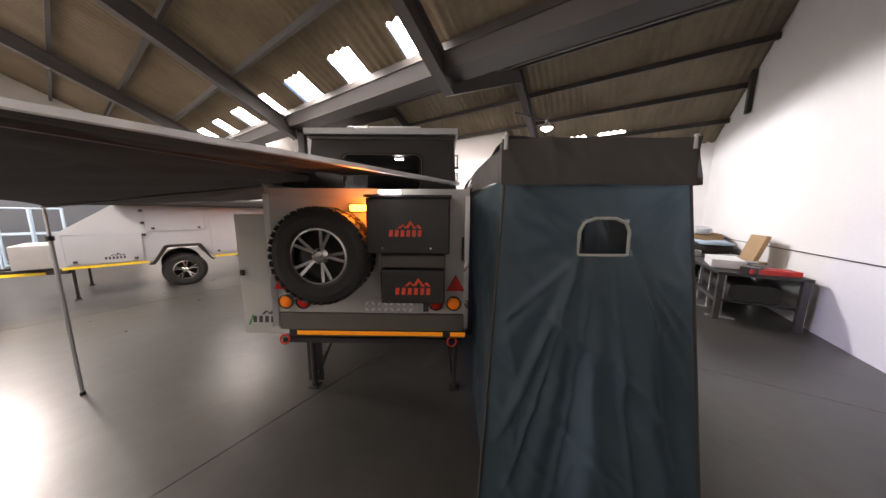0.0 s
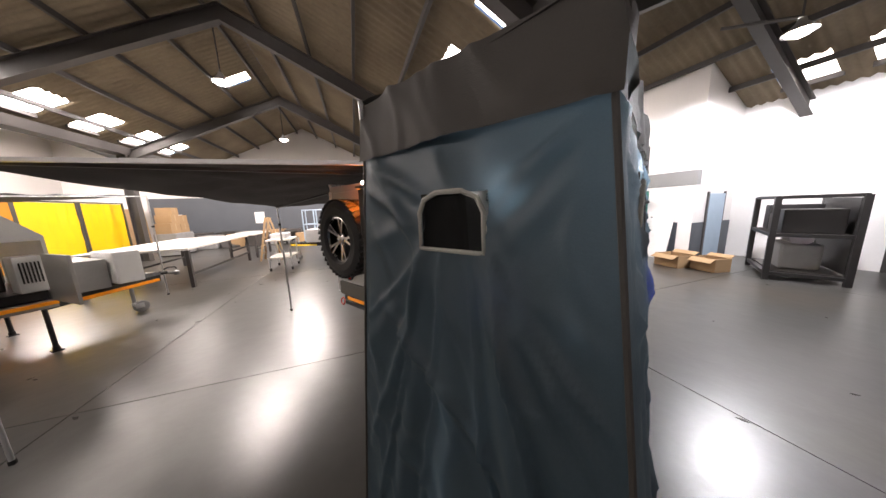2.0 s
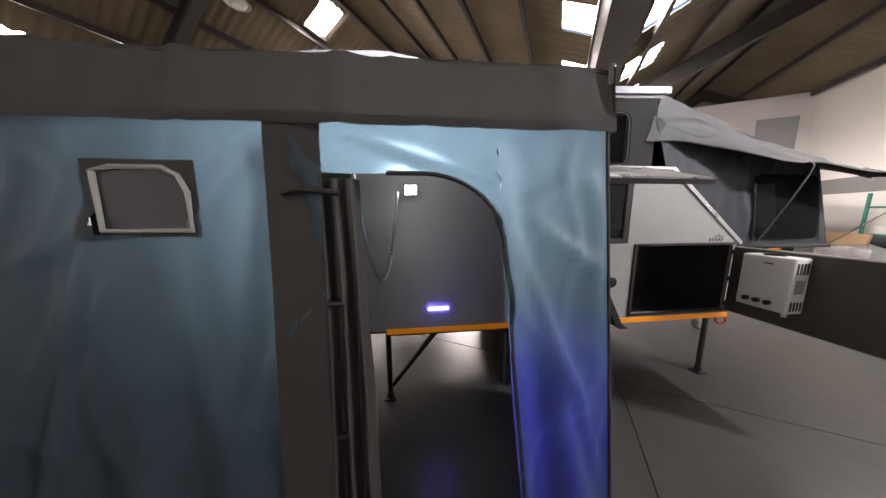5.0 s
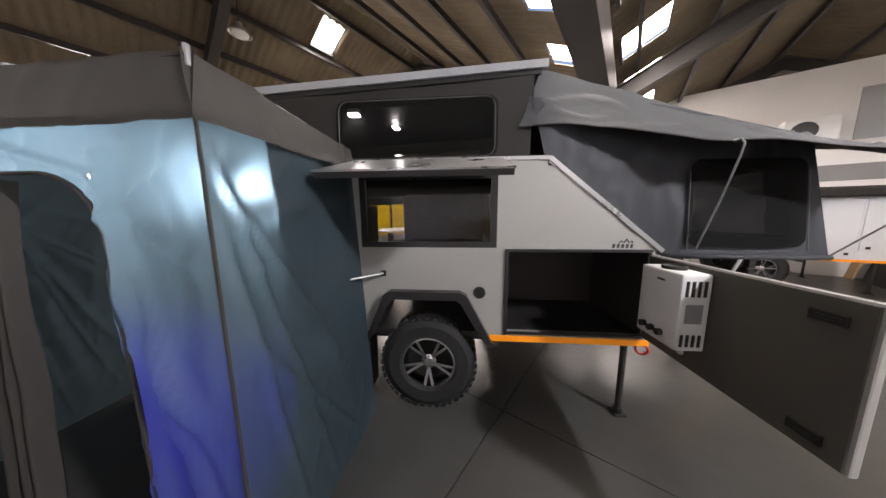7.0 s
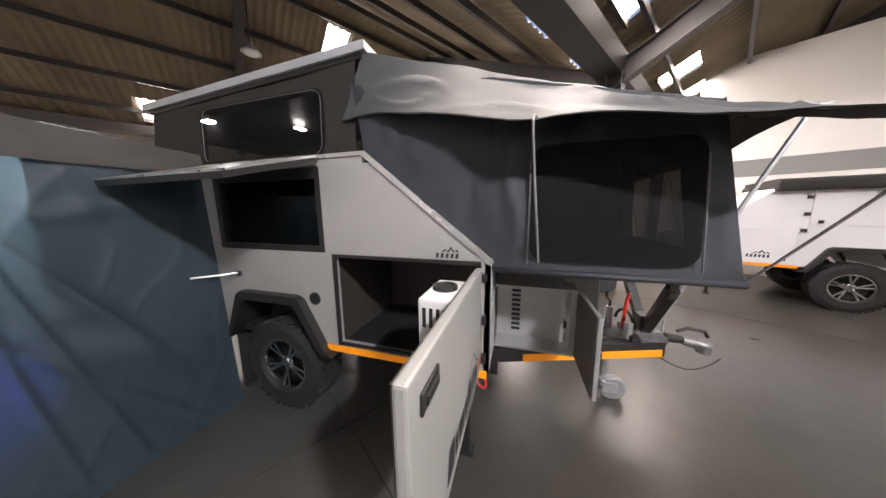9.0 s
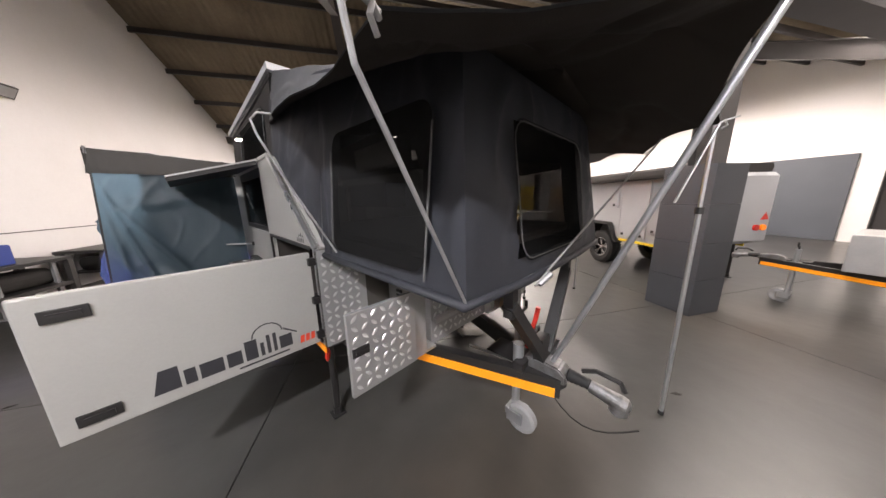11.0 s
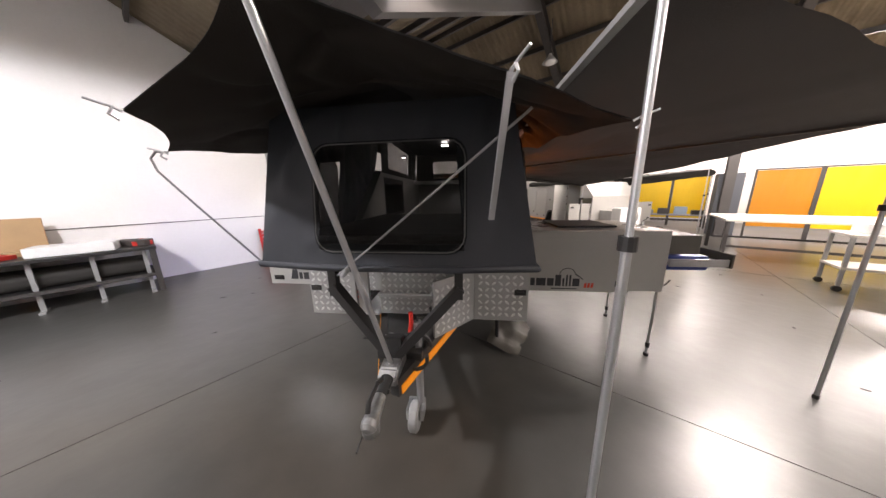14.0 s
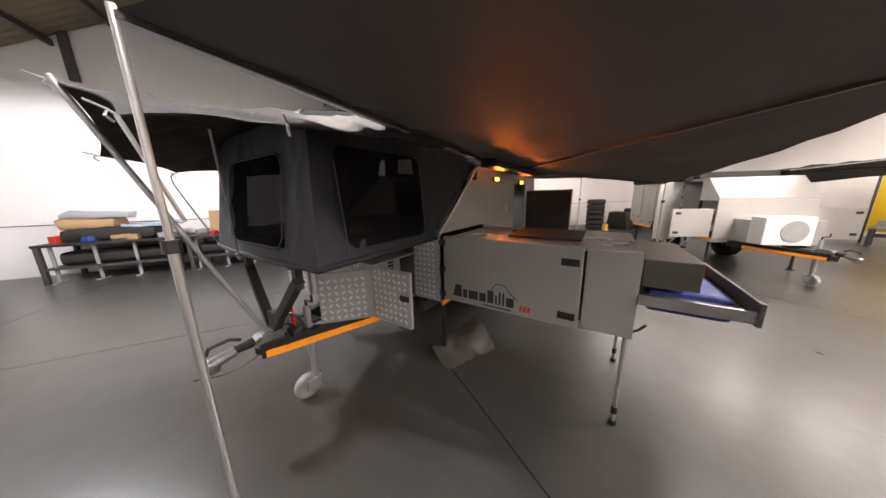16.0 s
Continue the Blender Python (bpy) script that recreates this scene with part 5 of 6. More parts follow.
for t, base in ((tips[2], (0.73, 4.44, 1.235)), (tips[1], (0.755, 3.6, 1.28))):
    if base[2] > 1.2:
        out = Vector((t.x, (t.y - 3.9) * 0.6, 0)).normalized()
        bow = Vector(base).lerp(t, 0.55) + out * 0.05 - Vector((0, 0, 0.03))
        part("spreader_pole", tube(nb(), [base, bow, t + out * 0.06 + Vector((0, 0, -0.09)), t + out * 0.075 + Vector((0, 0, -0.03)), t + out * 0.05, t], 0.005, 8), M_GREYPL, fly)
part("spreader_pole", rod(nb(), (0.27, 4.46, 1.165), (-0.64, 4.75, 1.85), 0.005, 10), M_GREYPL, fly)
part("hanging_strut", bar(nb(), tips[5] + Vector((0, 0, -0.01)), (-0.51, 4.85, 1.50), 0.018, 0.008), M_GALV, fly, "flat aluminium strut")
part("joint_sleeve", rod(nb(), (0.24, 4.465, 1.165), (0.19, 4.497, 1.21), 0.013, 10), M_GALV, fly)
for t, f in ((tips[2], 0.9), (tips[3], 1), (tips[5], 1), (tips[6], 0.9), (tips[4], 1)):
    out = Vector((t.x, (t.y - 3.9), 0)).normalized()
    b = nb()
    tube(b, [t - Vector((0, 0, 0.008)), t + out * 0.02, t + out * 0.03 + Vector((0, 0, -0.02)), t + out * 0.01 + Vector((0, 0, -0.035))], 0.005, 6)
    tube(b, [t + out * 0.015, t + out * 0.07 + Vector((0, 0, 0.015))], 0.004, 6)
    part("tip_hook", b, M_GALV, fly)

# left side: entrance door, kitchen slide, hatch, lamps
ed = part("entrance_door", bx(-1.53, -0.80, 0.575, 0.61, 0.40, 1.66, bevel=0.008), M_SILVER, camper, "open silver entrance door")
emblem(ed, (-1.46, 0.5735, 0.52), (1, 0, 0), (0, 0, 1), 0.42, M_LOGO, 6, M_LOGOGREEN)
part("door_lining", bx(-1.51, -0.82, 0.611, 0.62, 0.42, 1.64), M_BOX_IN, ed, "dark inner lining of the door")
part("door_lock", bx(-1.51, -1.47, 0.555, 0.574, 1.03, 1.09, bevel=0.006), M_BLACK, ed)
ld = part("hatch_door", bx(-1.885, -0.81, 3.322, 3.352, 0.665, 1.245, bevel=0.008), M_SILVER, camper, "open silver hatch door with dark printed bars")
big_badge(ld, (-0.90, 3.3535, 0.72), (-1, 0, 0), (0, 0, 1), 0.66)
for z in (0.752, 1.136):
    latch(ld, -1.81, 3.352, z, "y", 1, 0.11, 0.05)
for z in (0.72, 0.95, 1.19):
    part("hinge", bx(-0.83, -0.775, 3.335, 3.372, z - 0.022, z + 0.022, bevel=0.004), M_BLACK, ld)
kit = thing("kitchen_slide", "pulled-out silver kitchen slide with worktop and drawer", "kitchen unit")
part("end_panel", bx(-2.19, -1.90, 3.27, 3.315, 0.67, 1.235, bevel=0.006), M_SILVER, kit)
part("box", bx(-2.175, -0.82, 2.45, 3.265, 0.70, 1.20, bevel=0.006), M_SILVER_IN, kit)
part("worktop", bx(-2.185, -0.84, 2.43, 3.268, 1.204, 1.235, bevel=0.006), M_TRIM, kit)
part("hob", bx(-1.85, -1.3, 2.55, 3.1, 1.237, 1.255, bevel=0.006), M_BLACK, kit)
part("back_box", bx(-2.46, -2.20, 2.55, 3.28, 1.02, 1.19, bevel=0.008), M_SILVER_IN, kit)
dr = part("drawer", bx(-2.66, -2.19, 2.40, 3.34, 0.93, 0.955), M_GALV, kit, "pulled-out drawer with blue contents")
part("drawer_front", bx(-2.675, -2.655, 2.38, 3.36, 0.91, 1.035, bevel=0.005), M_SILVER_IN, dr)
part("drawer_side", bx(-2.655, -2.19, 3.33, 3.345, 0.92, 0.985), M_TRIM, dr)
part("tub", bx(-2.63, -2.25, 2.6, 3.2, 0.84, 0.985, bevel=0.03), M_BLUETARP, dr, "blue plastic tub")
for x, y in ((-2.156, 3.30), (-2.18, 2.50)):
    l = part("drop_leg", rod(nb(), (x, y, 0.02), (x, y, 0.70), 0.012, 10), M_GALV, kit)
    part("rubber_foot", rod(nb(), (x, y, 0.0), (x, y, 0.03), 0.022, 10), M_RUBBER, l)
    part("leg_collar", rod(nb(), (x, y, 0.09), (x, y, 0.14), 0.018, 10), M_RUBBER, l)
part("leg_clamp", tube(nb(), [(-2.19, 3.30, 0.72), (-2.22, 3.30, 0.74), (-2.25, 3.30, 0.78)], 0.008, 6), M_BLACK, kit)
for y in (0.98, 2.09):
    al = part("amber_lamp", bx(-0.81, -0.78, y - 0.07, y + 0.07, 1.755, 1.805, bevel=0.006), M_BLACK, camper)
    part("lens", bx(-0.816, -0.811, y - 0.06, y + 0.06, 1.762, 1.798), M_AMBERLIT, al, "lit amber strip lamp")
part("water_heater_grip", bx(-0.80, -0.78, 1.6, 1.64, 1.35, 1.5, bevel=0.006), M_WHITEPL, camper)
cl = single("folded_groundsheet", sheet(nb(), (-1.15, 2.9, 0.01), (-0.9, 3.45, 0.01), (-0.6, 3.3, 0.06), (-0.85, 2.75, 0.25), 16, 12, 0.05, 6, 2), M_SILVER_IN, "crumpled grey groundsheet on the floor beside the camper", "groundsheet", smooth=True)

# ---- big awning on the left ----
awn = thing("awning", "large charcoal wrap-round awning on poles", "awning")
AW = [Vector((0.66, 0.26, 1.93)), Vector((-1.45, -2.07, 1.99)), Vector((-2.72, 0.13, 1.72)), Vector((-3.08, 3.74, 1.99)), Vector((-0.86, 4.96, 2.06)), Vector((-0.74, 2.75, 1.98))]
PV = [Vector((0.62, 0.36, 1.99)), Vector((-0.55, 0.35, 2.03)), Vector((-0.72, 0.6, 2.02)), Vector((-0.74, 0.8, 2.02)), Vector((-0.75, 1.2, 2.00)), Vector((-0.76, 2.2, 1.96))]
b = strip(nb(), PV, AW, 16, 16, -0.10, 0.02)
part("awning_sheet", b, M_CANVAS, awn, smooth=True)
for i in (0, 1, 2, 3, 4):
    part("awning_arm", bar(nb(), PV[i] + Vector((0, 0, -0.03)), AW[i] + Vector((0, 0, -0.015)), 0.03, 0.02), M_STEEL, awn)
for i in (1, 2, 3, 4):
    p = AW[i]
    f = Vector((p.x, p.y, 0.0))
    l = part("awning_pole", rod(nb(), f, (p.x, p.y, 1.45), 0.013, 12), M_GALV, awn, "galvanised telescopic awning pole")
    part("upper_pole", rod(nb(), (p.x, p.y, 1.44), p + Vector((0, 0, 0.01)), 0.010, 12), M_GALV, l)
    part("pole_clamp", rod(nb(), (p.x, p.y, 1.425), (p.x, p.y, 1.465), 0.023, 12), M_BLACK, l)
    part("pole_foot", rod(nb(), (p.x, p.y, 0.0), (p.x, p.y, 0.03), 0.018, 10), M_RUBBER, l)
part("end_arm", bar(nb(), (0.70, 0.22, 1.925), (-1.46, -2.09, 1.985), 0.035, 0.025), M_GALV, awn, "aluminium outer awning arm")
part("edge_pole", bar(nb(), (-0.86, 4.96, 2.045), (-0.74, 2.75, 1.975), 0.03, 0.02), M_GALV, awn)
part("awning_bag", bx(-0.98, -0.79, 0.5, 2.55, 1.88, 1.97, bevel=0.03), M_CANVAS, awn)

# ---- shower tent on the right ----
st = thing("shower_tent", "blue canvas shower tent with taupe roof flap and unzipped door", "tent")
A, B_, C_, D_ = (0.875, -0.70), (1.705, -0.735), (1.765, 1.20), (0.83, 1.27)
ZF, ZT = 1.84, 2.02


FLARE = {A: (-0.10, -0.10), B_: (0.20, -0.12), C_: (0.10, 0.12), D_: (0.0, 0.10)}


def wall_sheet(p, q, nx, ny, z0=0.0, z1=ZF, **k):
    o = [Vector(FLARE[t]) for t in (p, q)]
    return sheet(nb(), (p[0] + o[0].x, p[1] + o[0].y, z0), (q[0] + o[1].x, q[1] + o[1].y, z0), (q[0], q[1], z1), (p[0], p[1], z1), nx, ny, **k)


folds = [(0.41, 0.80, 0.02, 0.62, 0.016, 0.008), (0.41, 0.81, 0.10, 0.12, 0.018, 0.010), (0.69, 0.80, 0.99, 0.60, 0.016, 0.008), (0.69, 0.81, 0.90, 0.22, 0.018, 0.010), (0.41, 0.90, 0.03, 0.98, 0.014, 0.008), (0.69, 0.90, 0.98, 0.97, 0.014, 0.008),
         (0.50, 0.80, 0.30, 0.02, 0.014, 0.010), (0.60, 0.80, 0.72, 0.02, 0.014, 0.010), (0.40, 0.84, 0.0, 0.93, 0.014, 0.012), (0.69, 0.86, 1.0, 1.0, 0.012, 0.012), (0.40, 0.78, 0.06, 0.30, 0.022, 0.022), (0.70, 0.78, 1.0, 0.52, 0.018, 0.02), (0.40, 0.80, 0.05, 1.0, 0.012, 0.02), (0.42, 0.80, 0.02, 0.55, 0.014, 0.03), (0.68, 0.80, 1.0, 0.95, 0.012, 0.02), (0.42, 0.80, 0.20, 0.05, 0.025, 0.05),
         (0.52, 0.80, 0.48, 0.0, 0.022, 0.06), (0.68, 0.80, 0.86, 0.05, 0.03, 0.05), (0.68, 0.80, 1.0, 0.70, 0.012, 0.02), (0.40, 0.86, 0.0, 0.80, 0.010, 0.02), (0.62, 0.8, 0.98, 0.42, 0.02, 0.035), (0.3, 0.55, 0.9, 0.3, -0.02, 0.05)]


def at(p, q, s):
    return p[0] + (q[0] - p[0]) * s, p[1] + (q[1] - p[1]) * s


hw = window_hole(0.415, 0.68, 0.81, 0.90)
part("rear_wall", wall_sheet(A, B_, 84, 110, amp=0.016, freq=3.2, seed=1.5, pulls=folds, hole=hw, edge=0.06, crease=0.022), M_BLUE, st, smooth=True)
# side wall round the open door: rear part, strip over the door, front part beside it
Z0D = 1.45 / ZF


def door_edge(t):
    """How far along the wall the door's front edge runs at height t."""
    return 0.832 - 0.045 * t


def door_top(s):
    """The door's rounded head."""
    if s < 0.66:
        return 1.665 / ZF
    k = min(1.0, (s - 0.66) / (door_edge(Z0D) - 0.66))
    return Z0D + (1.665 / ZF - Z0D) * math.sqrt(max(0.0, 1 - k * k))


SIDE_PULLS = [(0.17, 0.81, 0.01, 0.72, 0.014, 0.008), (0.30, 0.90, 0.44, 0.99, 0.014, 0.006), (0.83, 0.78, 0.99, 0.25, 0.022, 0.010), (0.55, 0.97, 0.83, 0.88, 0.016, 0.008), (0.17, 0.80, 0.06, 0.20, 0.014, 0.010), (0.82, 0.86, 0.99, 0.70, 0.014, 0.008), (0.80, 0.9, 0.97, 0.05, 0.035, 0.03), (0.83, 0.93, 0.90, 0.0, -0.035, 0.025), (0.17, 0.8, 0.02, 0.35, 0.016, 0.018), (0.30, 0.82, 0.42, 0.96, 0.012, 0.012),
              (0.2, 0.8, 0.25, 0.1, 0.02, 0.03), (0.84, 0.8, 1.0, 0.72, 0.015, 0.02), (0.17, 0.88, 0.02, 0.99, 0.012, 0.012), (0.50, 0.99, 0.72, 0.90, 0.014, 0.012), (0.80, 0.7, 1.0, 0.35, 0.02, 0.02), (0.3, 0.8, 0.36, 0.2, 0.02, 0.02)]
for nx, ny, wf, hl in ((56, 80, lambda s, t: (s * 0.50, t), lambda s, t: 0.35 < s < 0.594 and 0.805 < t < 0.91),
                       (40, 16, lambda s, t: (0.50 + s * (door_edge(Z0D) - 0.50), door_top(0.50 + s * (door_edge(Z0D) - 0.50)) * (1 - t) + t), None),
                       (20, 70, lambda s, t: (door_edge(min(t, Z0D)) * (1 - s) + s, t), None)):
    b = wall_sheet(B_, C_, nx, ny, amp=0.016, freq=2.6, seed=4.5, hole=hl, pulls=SIDE_PULLS, edge=0.03, warp=wf, crease=0.022)
    part("side_wall", b, M_BLUE, st, smooth=True)
pts = [at(B_, C_, door_edge(t / 20 * Z0D)) + (t / 20 * ZF * Z0D,) for t in range(21)]
for k in range(1, 13):
    s = door_edge(Z0D) - (door_edge(Z0D) - 0.60) * k / 12
    pts.append(at(B_, C_, s) + (door_top(s) * ZF,))
pts = [(x + FLARE[C_][0] * (1 - z / ZF) + 0.012, y + 0.10 * (1 - z / ZF), z) for x, y, z in pts]
part("door_zip", tube(nb(), pts, 0.008, 6), M_FLAP, st)
b = wall_sheet(C_, D_, 70, 90, crease=0.010, amp=0.014, freq=3.0, seed=7.5, pulls=[(0.02, 0.95, 0.5, 0.02, 0.022, 0.014), (0.02, 0.9, 0.7, 0.3, 0.018, 0.014), (0.03, 0.8, 0.28, 0.02, 0.02, 0.016), (0.0, 0.62, 0.75, 0.05, 0.016, 0.014), (0.1, 0.9, 0.8, 0.1, 0.02, 0.05), (0.0, 0.8, 0.9, 0.9, 0.015, 0.03), (0.1, 0.5, 0.9, 0.3, 0.02, 0.05)], edge=0.05)
part("front_wall", b, M_BLUE, st, smooth=True)
for nm, mt, dx in (("inner_wall", M_BLUE, 0.0), ("wall_backing", M_INNER, 0.02)):
    b = sheet(nb(), (0.87 + dx, 0.17, 0.06), (A[0] - 0.02 + dx, A[1] - 0.02 + dx, 0.0), (A[0] + dx, A[1] + dx, ZF), (0.80 + dx, 0.10, 1.80), 40, 60, 0.035, 5, 2.2, edge=0.05, crease=0.02)
    part(nm, b, mt, st, smooth=True)
# unseen dark sheet added inside the front wall, blocks the tent lamp's glow there
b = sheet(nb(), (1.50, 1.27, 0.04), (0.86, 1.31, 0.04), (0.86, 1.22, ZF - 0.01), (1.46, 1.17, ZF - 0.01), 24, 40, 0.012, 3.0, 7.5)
part("wall_backing", b, M_FLAP, st, "added dark sheet shading the tent wall from the lamp", smooth=True)
# dark seam strips down the corners
for p in (A, B_, C_):
    part("corner_strip", tube(nb(), [(p[0] + FLARE[p][0], p[1] + FLARE[p][1], 0.0), (p[0] + FLARE[p][0] * 0.5, p[1] + FLARE[p][1] * 0.5, ZF / 2), (p[0], p[1], ZF)], 0.007, 6), M_FLAP, st)
# dark sheet standing in for the gathered door's shade on the wall
for s0, s1, z0 in ((0.415, 0.500, 0.0),):
    p, q = at(B_, C_, s0), at(B_, C_, s1)
    b = sheet(nb(), (p[0] + 0.16, p[1], z0), (q[0] + 0.16, q[1], z0), (q[0] + 0.012, q[1], ZF), (p[0] + 0.012, p[1], ZF), 6, 40, 0.01, 5, 1.0)
    part("door_shade_strip", b, M_FLAP, st, smooth=True)
# rolled door cloth gathered beside the opening
b = nb()
rows = []
for j in range(31):
    z = 0.02 + 1.63 * j / 30
    row = []
    for i in range(41):
        s = i / 40
        q = at(B_, C_, 0.485 + s * (0.068 + 0.035 * (1 - j / 30)))
        wob = 0.030 * math.sin(s * 17 + 0.8 * math.sin(j * 0.21)) + 0.012 * noise.noise(Vector((s * 9, z * 2.5, 3)))
        row.append(b.verts.new((q[0] + 0.10 * (1 - j / 30) - 0.02 + wob, q[1], z)))
    rows.append(row)
for r0, r1 in zip(rows, rows[1:]):
    for i in range(40):
        b.faces.new((r0[i], r0[i + 1], r1[i + 1], r1[i]))
part("rolled_door", b, M_FLAP, st, "gathered dark tent door", smooth=True)
for z in (0.72, 1.23, 1.6):
    p = at(B_, C_, 0.44)
    part("tie_strap", tube(nb(), [(p[0] + 0.03, p[1], z), (p[0] + 0.05, p[1] + 0.05, z + 0.01), (p[0] + 0.03, p[1] + 0.17, z)], 0.010, 6), M_BLACK, st)
# windows
x0, x1 = A[0] + (B_[0] - A[0]) * 0.41, A[0] + (B_[0] - A[0]) * 0.685
yy = -0.755
pts = [(x0, 1.49), (x1, 1.49), (x1, 1.60), (x1 - 0.02, 1.64), (x1 - 0.07, 1.66), (x0 + 0.07, 1.66), (x0 + 0.02, 1.64), (x0, 1.60)]
b = nb()
b.faces.new([b.verts.new((x, yy + 0.012, z)) for x, z in pts])
part("window_mesh", b, M_MESH, st, "dark mesh window")
part("window_binding", tube(nb(), [(x, yy, z) for x, z in pts + pts[:1]], 0.008, 6), M_WEB, st)
y0, y1 = -0.395, -0.155
pts = [(y0, 1.485), (y1, 1.485), (y1, 1.60), (y1 - 0.02, 1.65), (y1 - 0.06, 1.672), (y0 + 0.05, 1.672), (y0, 1.66)]
part("window_surround", bx(1.748, 1.752, y0 - 0.035, y1 + 0.02, 1.465, 1.695), M_FLAP, st)
b = nb()
b.faces.new([b.verts.new((1.755, y, z)) for y, z in pts])
part("window_mesh", b, M_TENTPANE, st, "creased tent window film coloured as dark as the inside")
part("window_binding", tube(nb(), [(1.760, y, z) for y, z in pts + pts[:1]], 0.008, 6), M_WEB, st)
# roof flap band and roof sheet
ring_lo = [A, B_, C_, D_]
for p, q, sd in ((A, B_, 1), (B_, C_, 2), (C_, D_, 3)):
    d = Vector((q[1] - p[1], -(q[0] - p[0]))).normalized() * 0.022
    e = (Vector(q) - Vector(p)).normalized() * 0.018
    p, q = (p[0] - e.x, p[1] - e.y), (q[0] + e.x, q[1] + e.y)
    zt = (ZT, ZT) if sd < 3 else (ZT, ZT - 0.06)
    b = sheet(nb(), (p[0] + d.x, p[1] + d.y, ZF - 0.03), (q[0] + d.x, q[1] + d.y, ZF - 0.03), (q[0], q[1], zt[1]), (p[0], p[1], zt[0]), 60, 12, 0.012, 4, sd * 3.0, crease=0.018)
    part("roof_flap", b, M_FLAP, st, smooth=True)
b = sheet(nb(), (A[0], A[1], ZT), (B_[0], B_[1], ZT), (C_[0], C_[1], ZT), (0.80, 1.25, ZT - 0.07), 30, 40, 0.03, 3, 5, sag=-0.05)
part("roof_sheet", b, M_FLAP, st, smooth=True)
b = sheet(nb(), (0.79, 0.02, 1.84), (A[0], A[1], ZF), (A[0], A[1], ZT), (0.80, 0.05, 1.96), 20, 8, 0.03, 6, 8)
part("roof_flap", b, M_FLAP, st, smooth=True)
b = sheet(nb(), (0.80, 0.05, 1.95), (A[0], A[1], ZT), (0.80, 1.25, ZT - 0.07), (0.79, 0.6, 1.96), 12, 12, 0.02, 5, 4)
part("roof_sheet", b, M_FLAP, st, smooth=True)
for p in (A, B_, C_):
    part("corner_pole_end", rod(nb(), (p[0], p[1], ZT - 0.05), (p[0], p[1], ZT + 0.012), 0.010, 8), M_GREYPL, st)
# inside: hanging hose, lamp and blue light
part("shower_hose", tube(nb(), [(1.378 - 0.46 * i / 20, 0.247 + 0.17 * i / 20, 1.72 - 0.05 * i / 20 - 0.56 * math.sin(math.pi * i / 20) ** 0.8) for i in range(21)], 0.009, 8), M_TRIM, st, "hanging steel shower hose")
lm = part("work_lamp", bx(0.785, 0.87, 0.465, 0.55, 1.655, 1.725, bevel=0.01), M_BLACK, camper)
part("lens", bx(0.871, 0.876, 0.47, 0.545, 1.66, 1.72), M_LED, lm, "lit white lamp")
pb = part("step_light", bx(0.783, 0.80, 0.62, 0.78, 0.79, 0.81), M_BLUELED, camper, "lit blue strip lamp")
for nm, loc, col, w, size in (
                              ("amber_lamp_light", (-0.03, -0.12, 1.72), (1.0, 0.22, 0.02), 4, 0.04),):
    lt = bpy.data.lights.new(nm, 'POINT')
    lt.energy, lt.color, lt.shadow_soft_size = w, col, size
    new(nm, lt).location = loc

for nm, col, w, cone, eye, aim in (("blue_strip_light", (0.12, 0.08, 1.0), 90, 60, (0.84, 0.70, 0.82), (1.80, 0.92, 0.75)),
                                   ("amber_lamp_light", (1.0, 0.22, 0.02), 26, 110, (-0.84, 2.09, 1.80), (-1.35, 2.65, 2.02)), ("amber_lamp_light", (1.0, 0.22, 0.02), 26, 110, (-0.84, 0.98, 1.80), (-1.35, 1.3, 2.02)),
                                   ("tent_lamp_light", (0.80, 0.92, 1.0), 150, 156, (0.90, 0.508, 1.69), (1.75, 0.56, 2.08))):
    lt = bpy.data.lights.new(nm, 'SPOT')
    lt.energy, lt.color, lt.shadow_soft_size, lt.spot_size, lt.spot_blend = w, col, 0.04, radians(cone), 0.9
    new(nm, lt).matrix_world = look(eye, aim)

# ---- other campers and things in the hall ----
def heading(x, y, fx, fy):
    """Pose of a camper whose rear middle stands at x, y and whose front points along fx, fy."""
    return pose(x, y, 0, 0, 0, math.degrees(math.atan2(-fx, fy)))


def camper_by_left_wheel(wx, wy, fx, fy):
    n = math.hypot(fx, fy)
    fx, fy = fx / n, fy / n
    rx, ry = fy, -fx
    return heading(wx - 1.78 * fx + 0.75 * rx, wy - 1.78 * fy + 0.75 * ry, fx, fy)


far_camper(camper_by_left_wheel(-5.4, 3.62, -0.65, -0.76), M_GREYPANEL, "grey closed camper trailer with yellow reflective strips")
far_camper(camper_by_left_wheel(-2.98, 8.2, -0.327, -0.945), M_WHITEPANEL, "white closed camper trailer parked by the office wall", rail=M_ORANGE)
far_camper(heading(-4.58 + 0.34 * 3.23, -2.40 - 0.94 * 3.23, -0.34, 0.94), M_SILVER, "silver camper trailer with open hatch and outdoor unit", rail=M_ORANGE, box_unit=True)


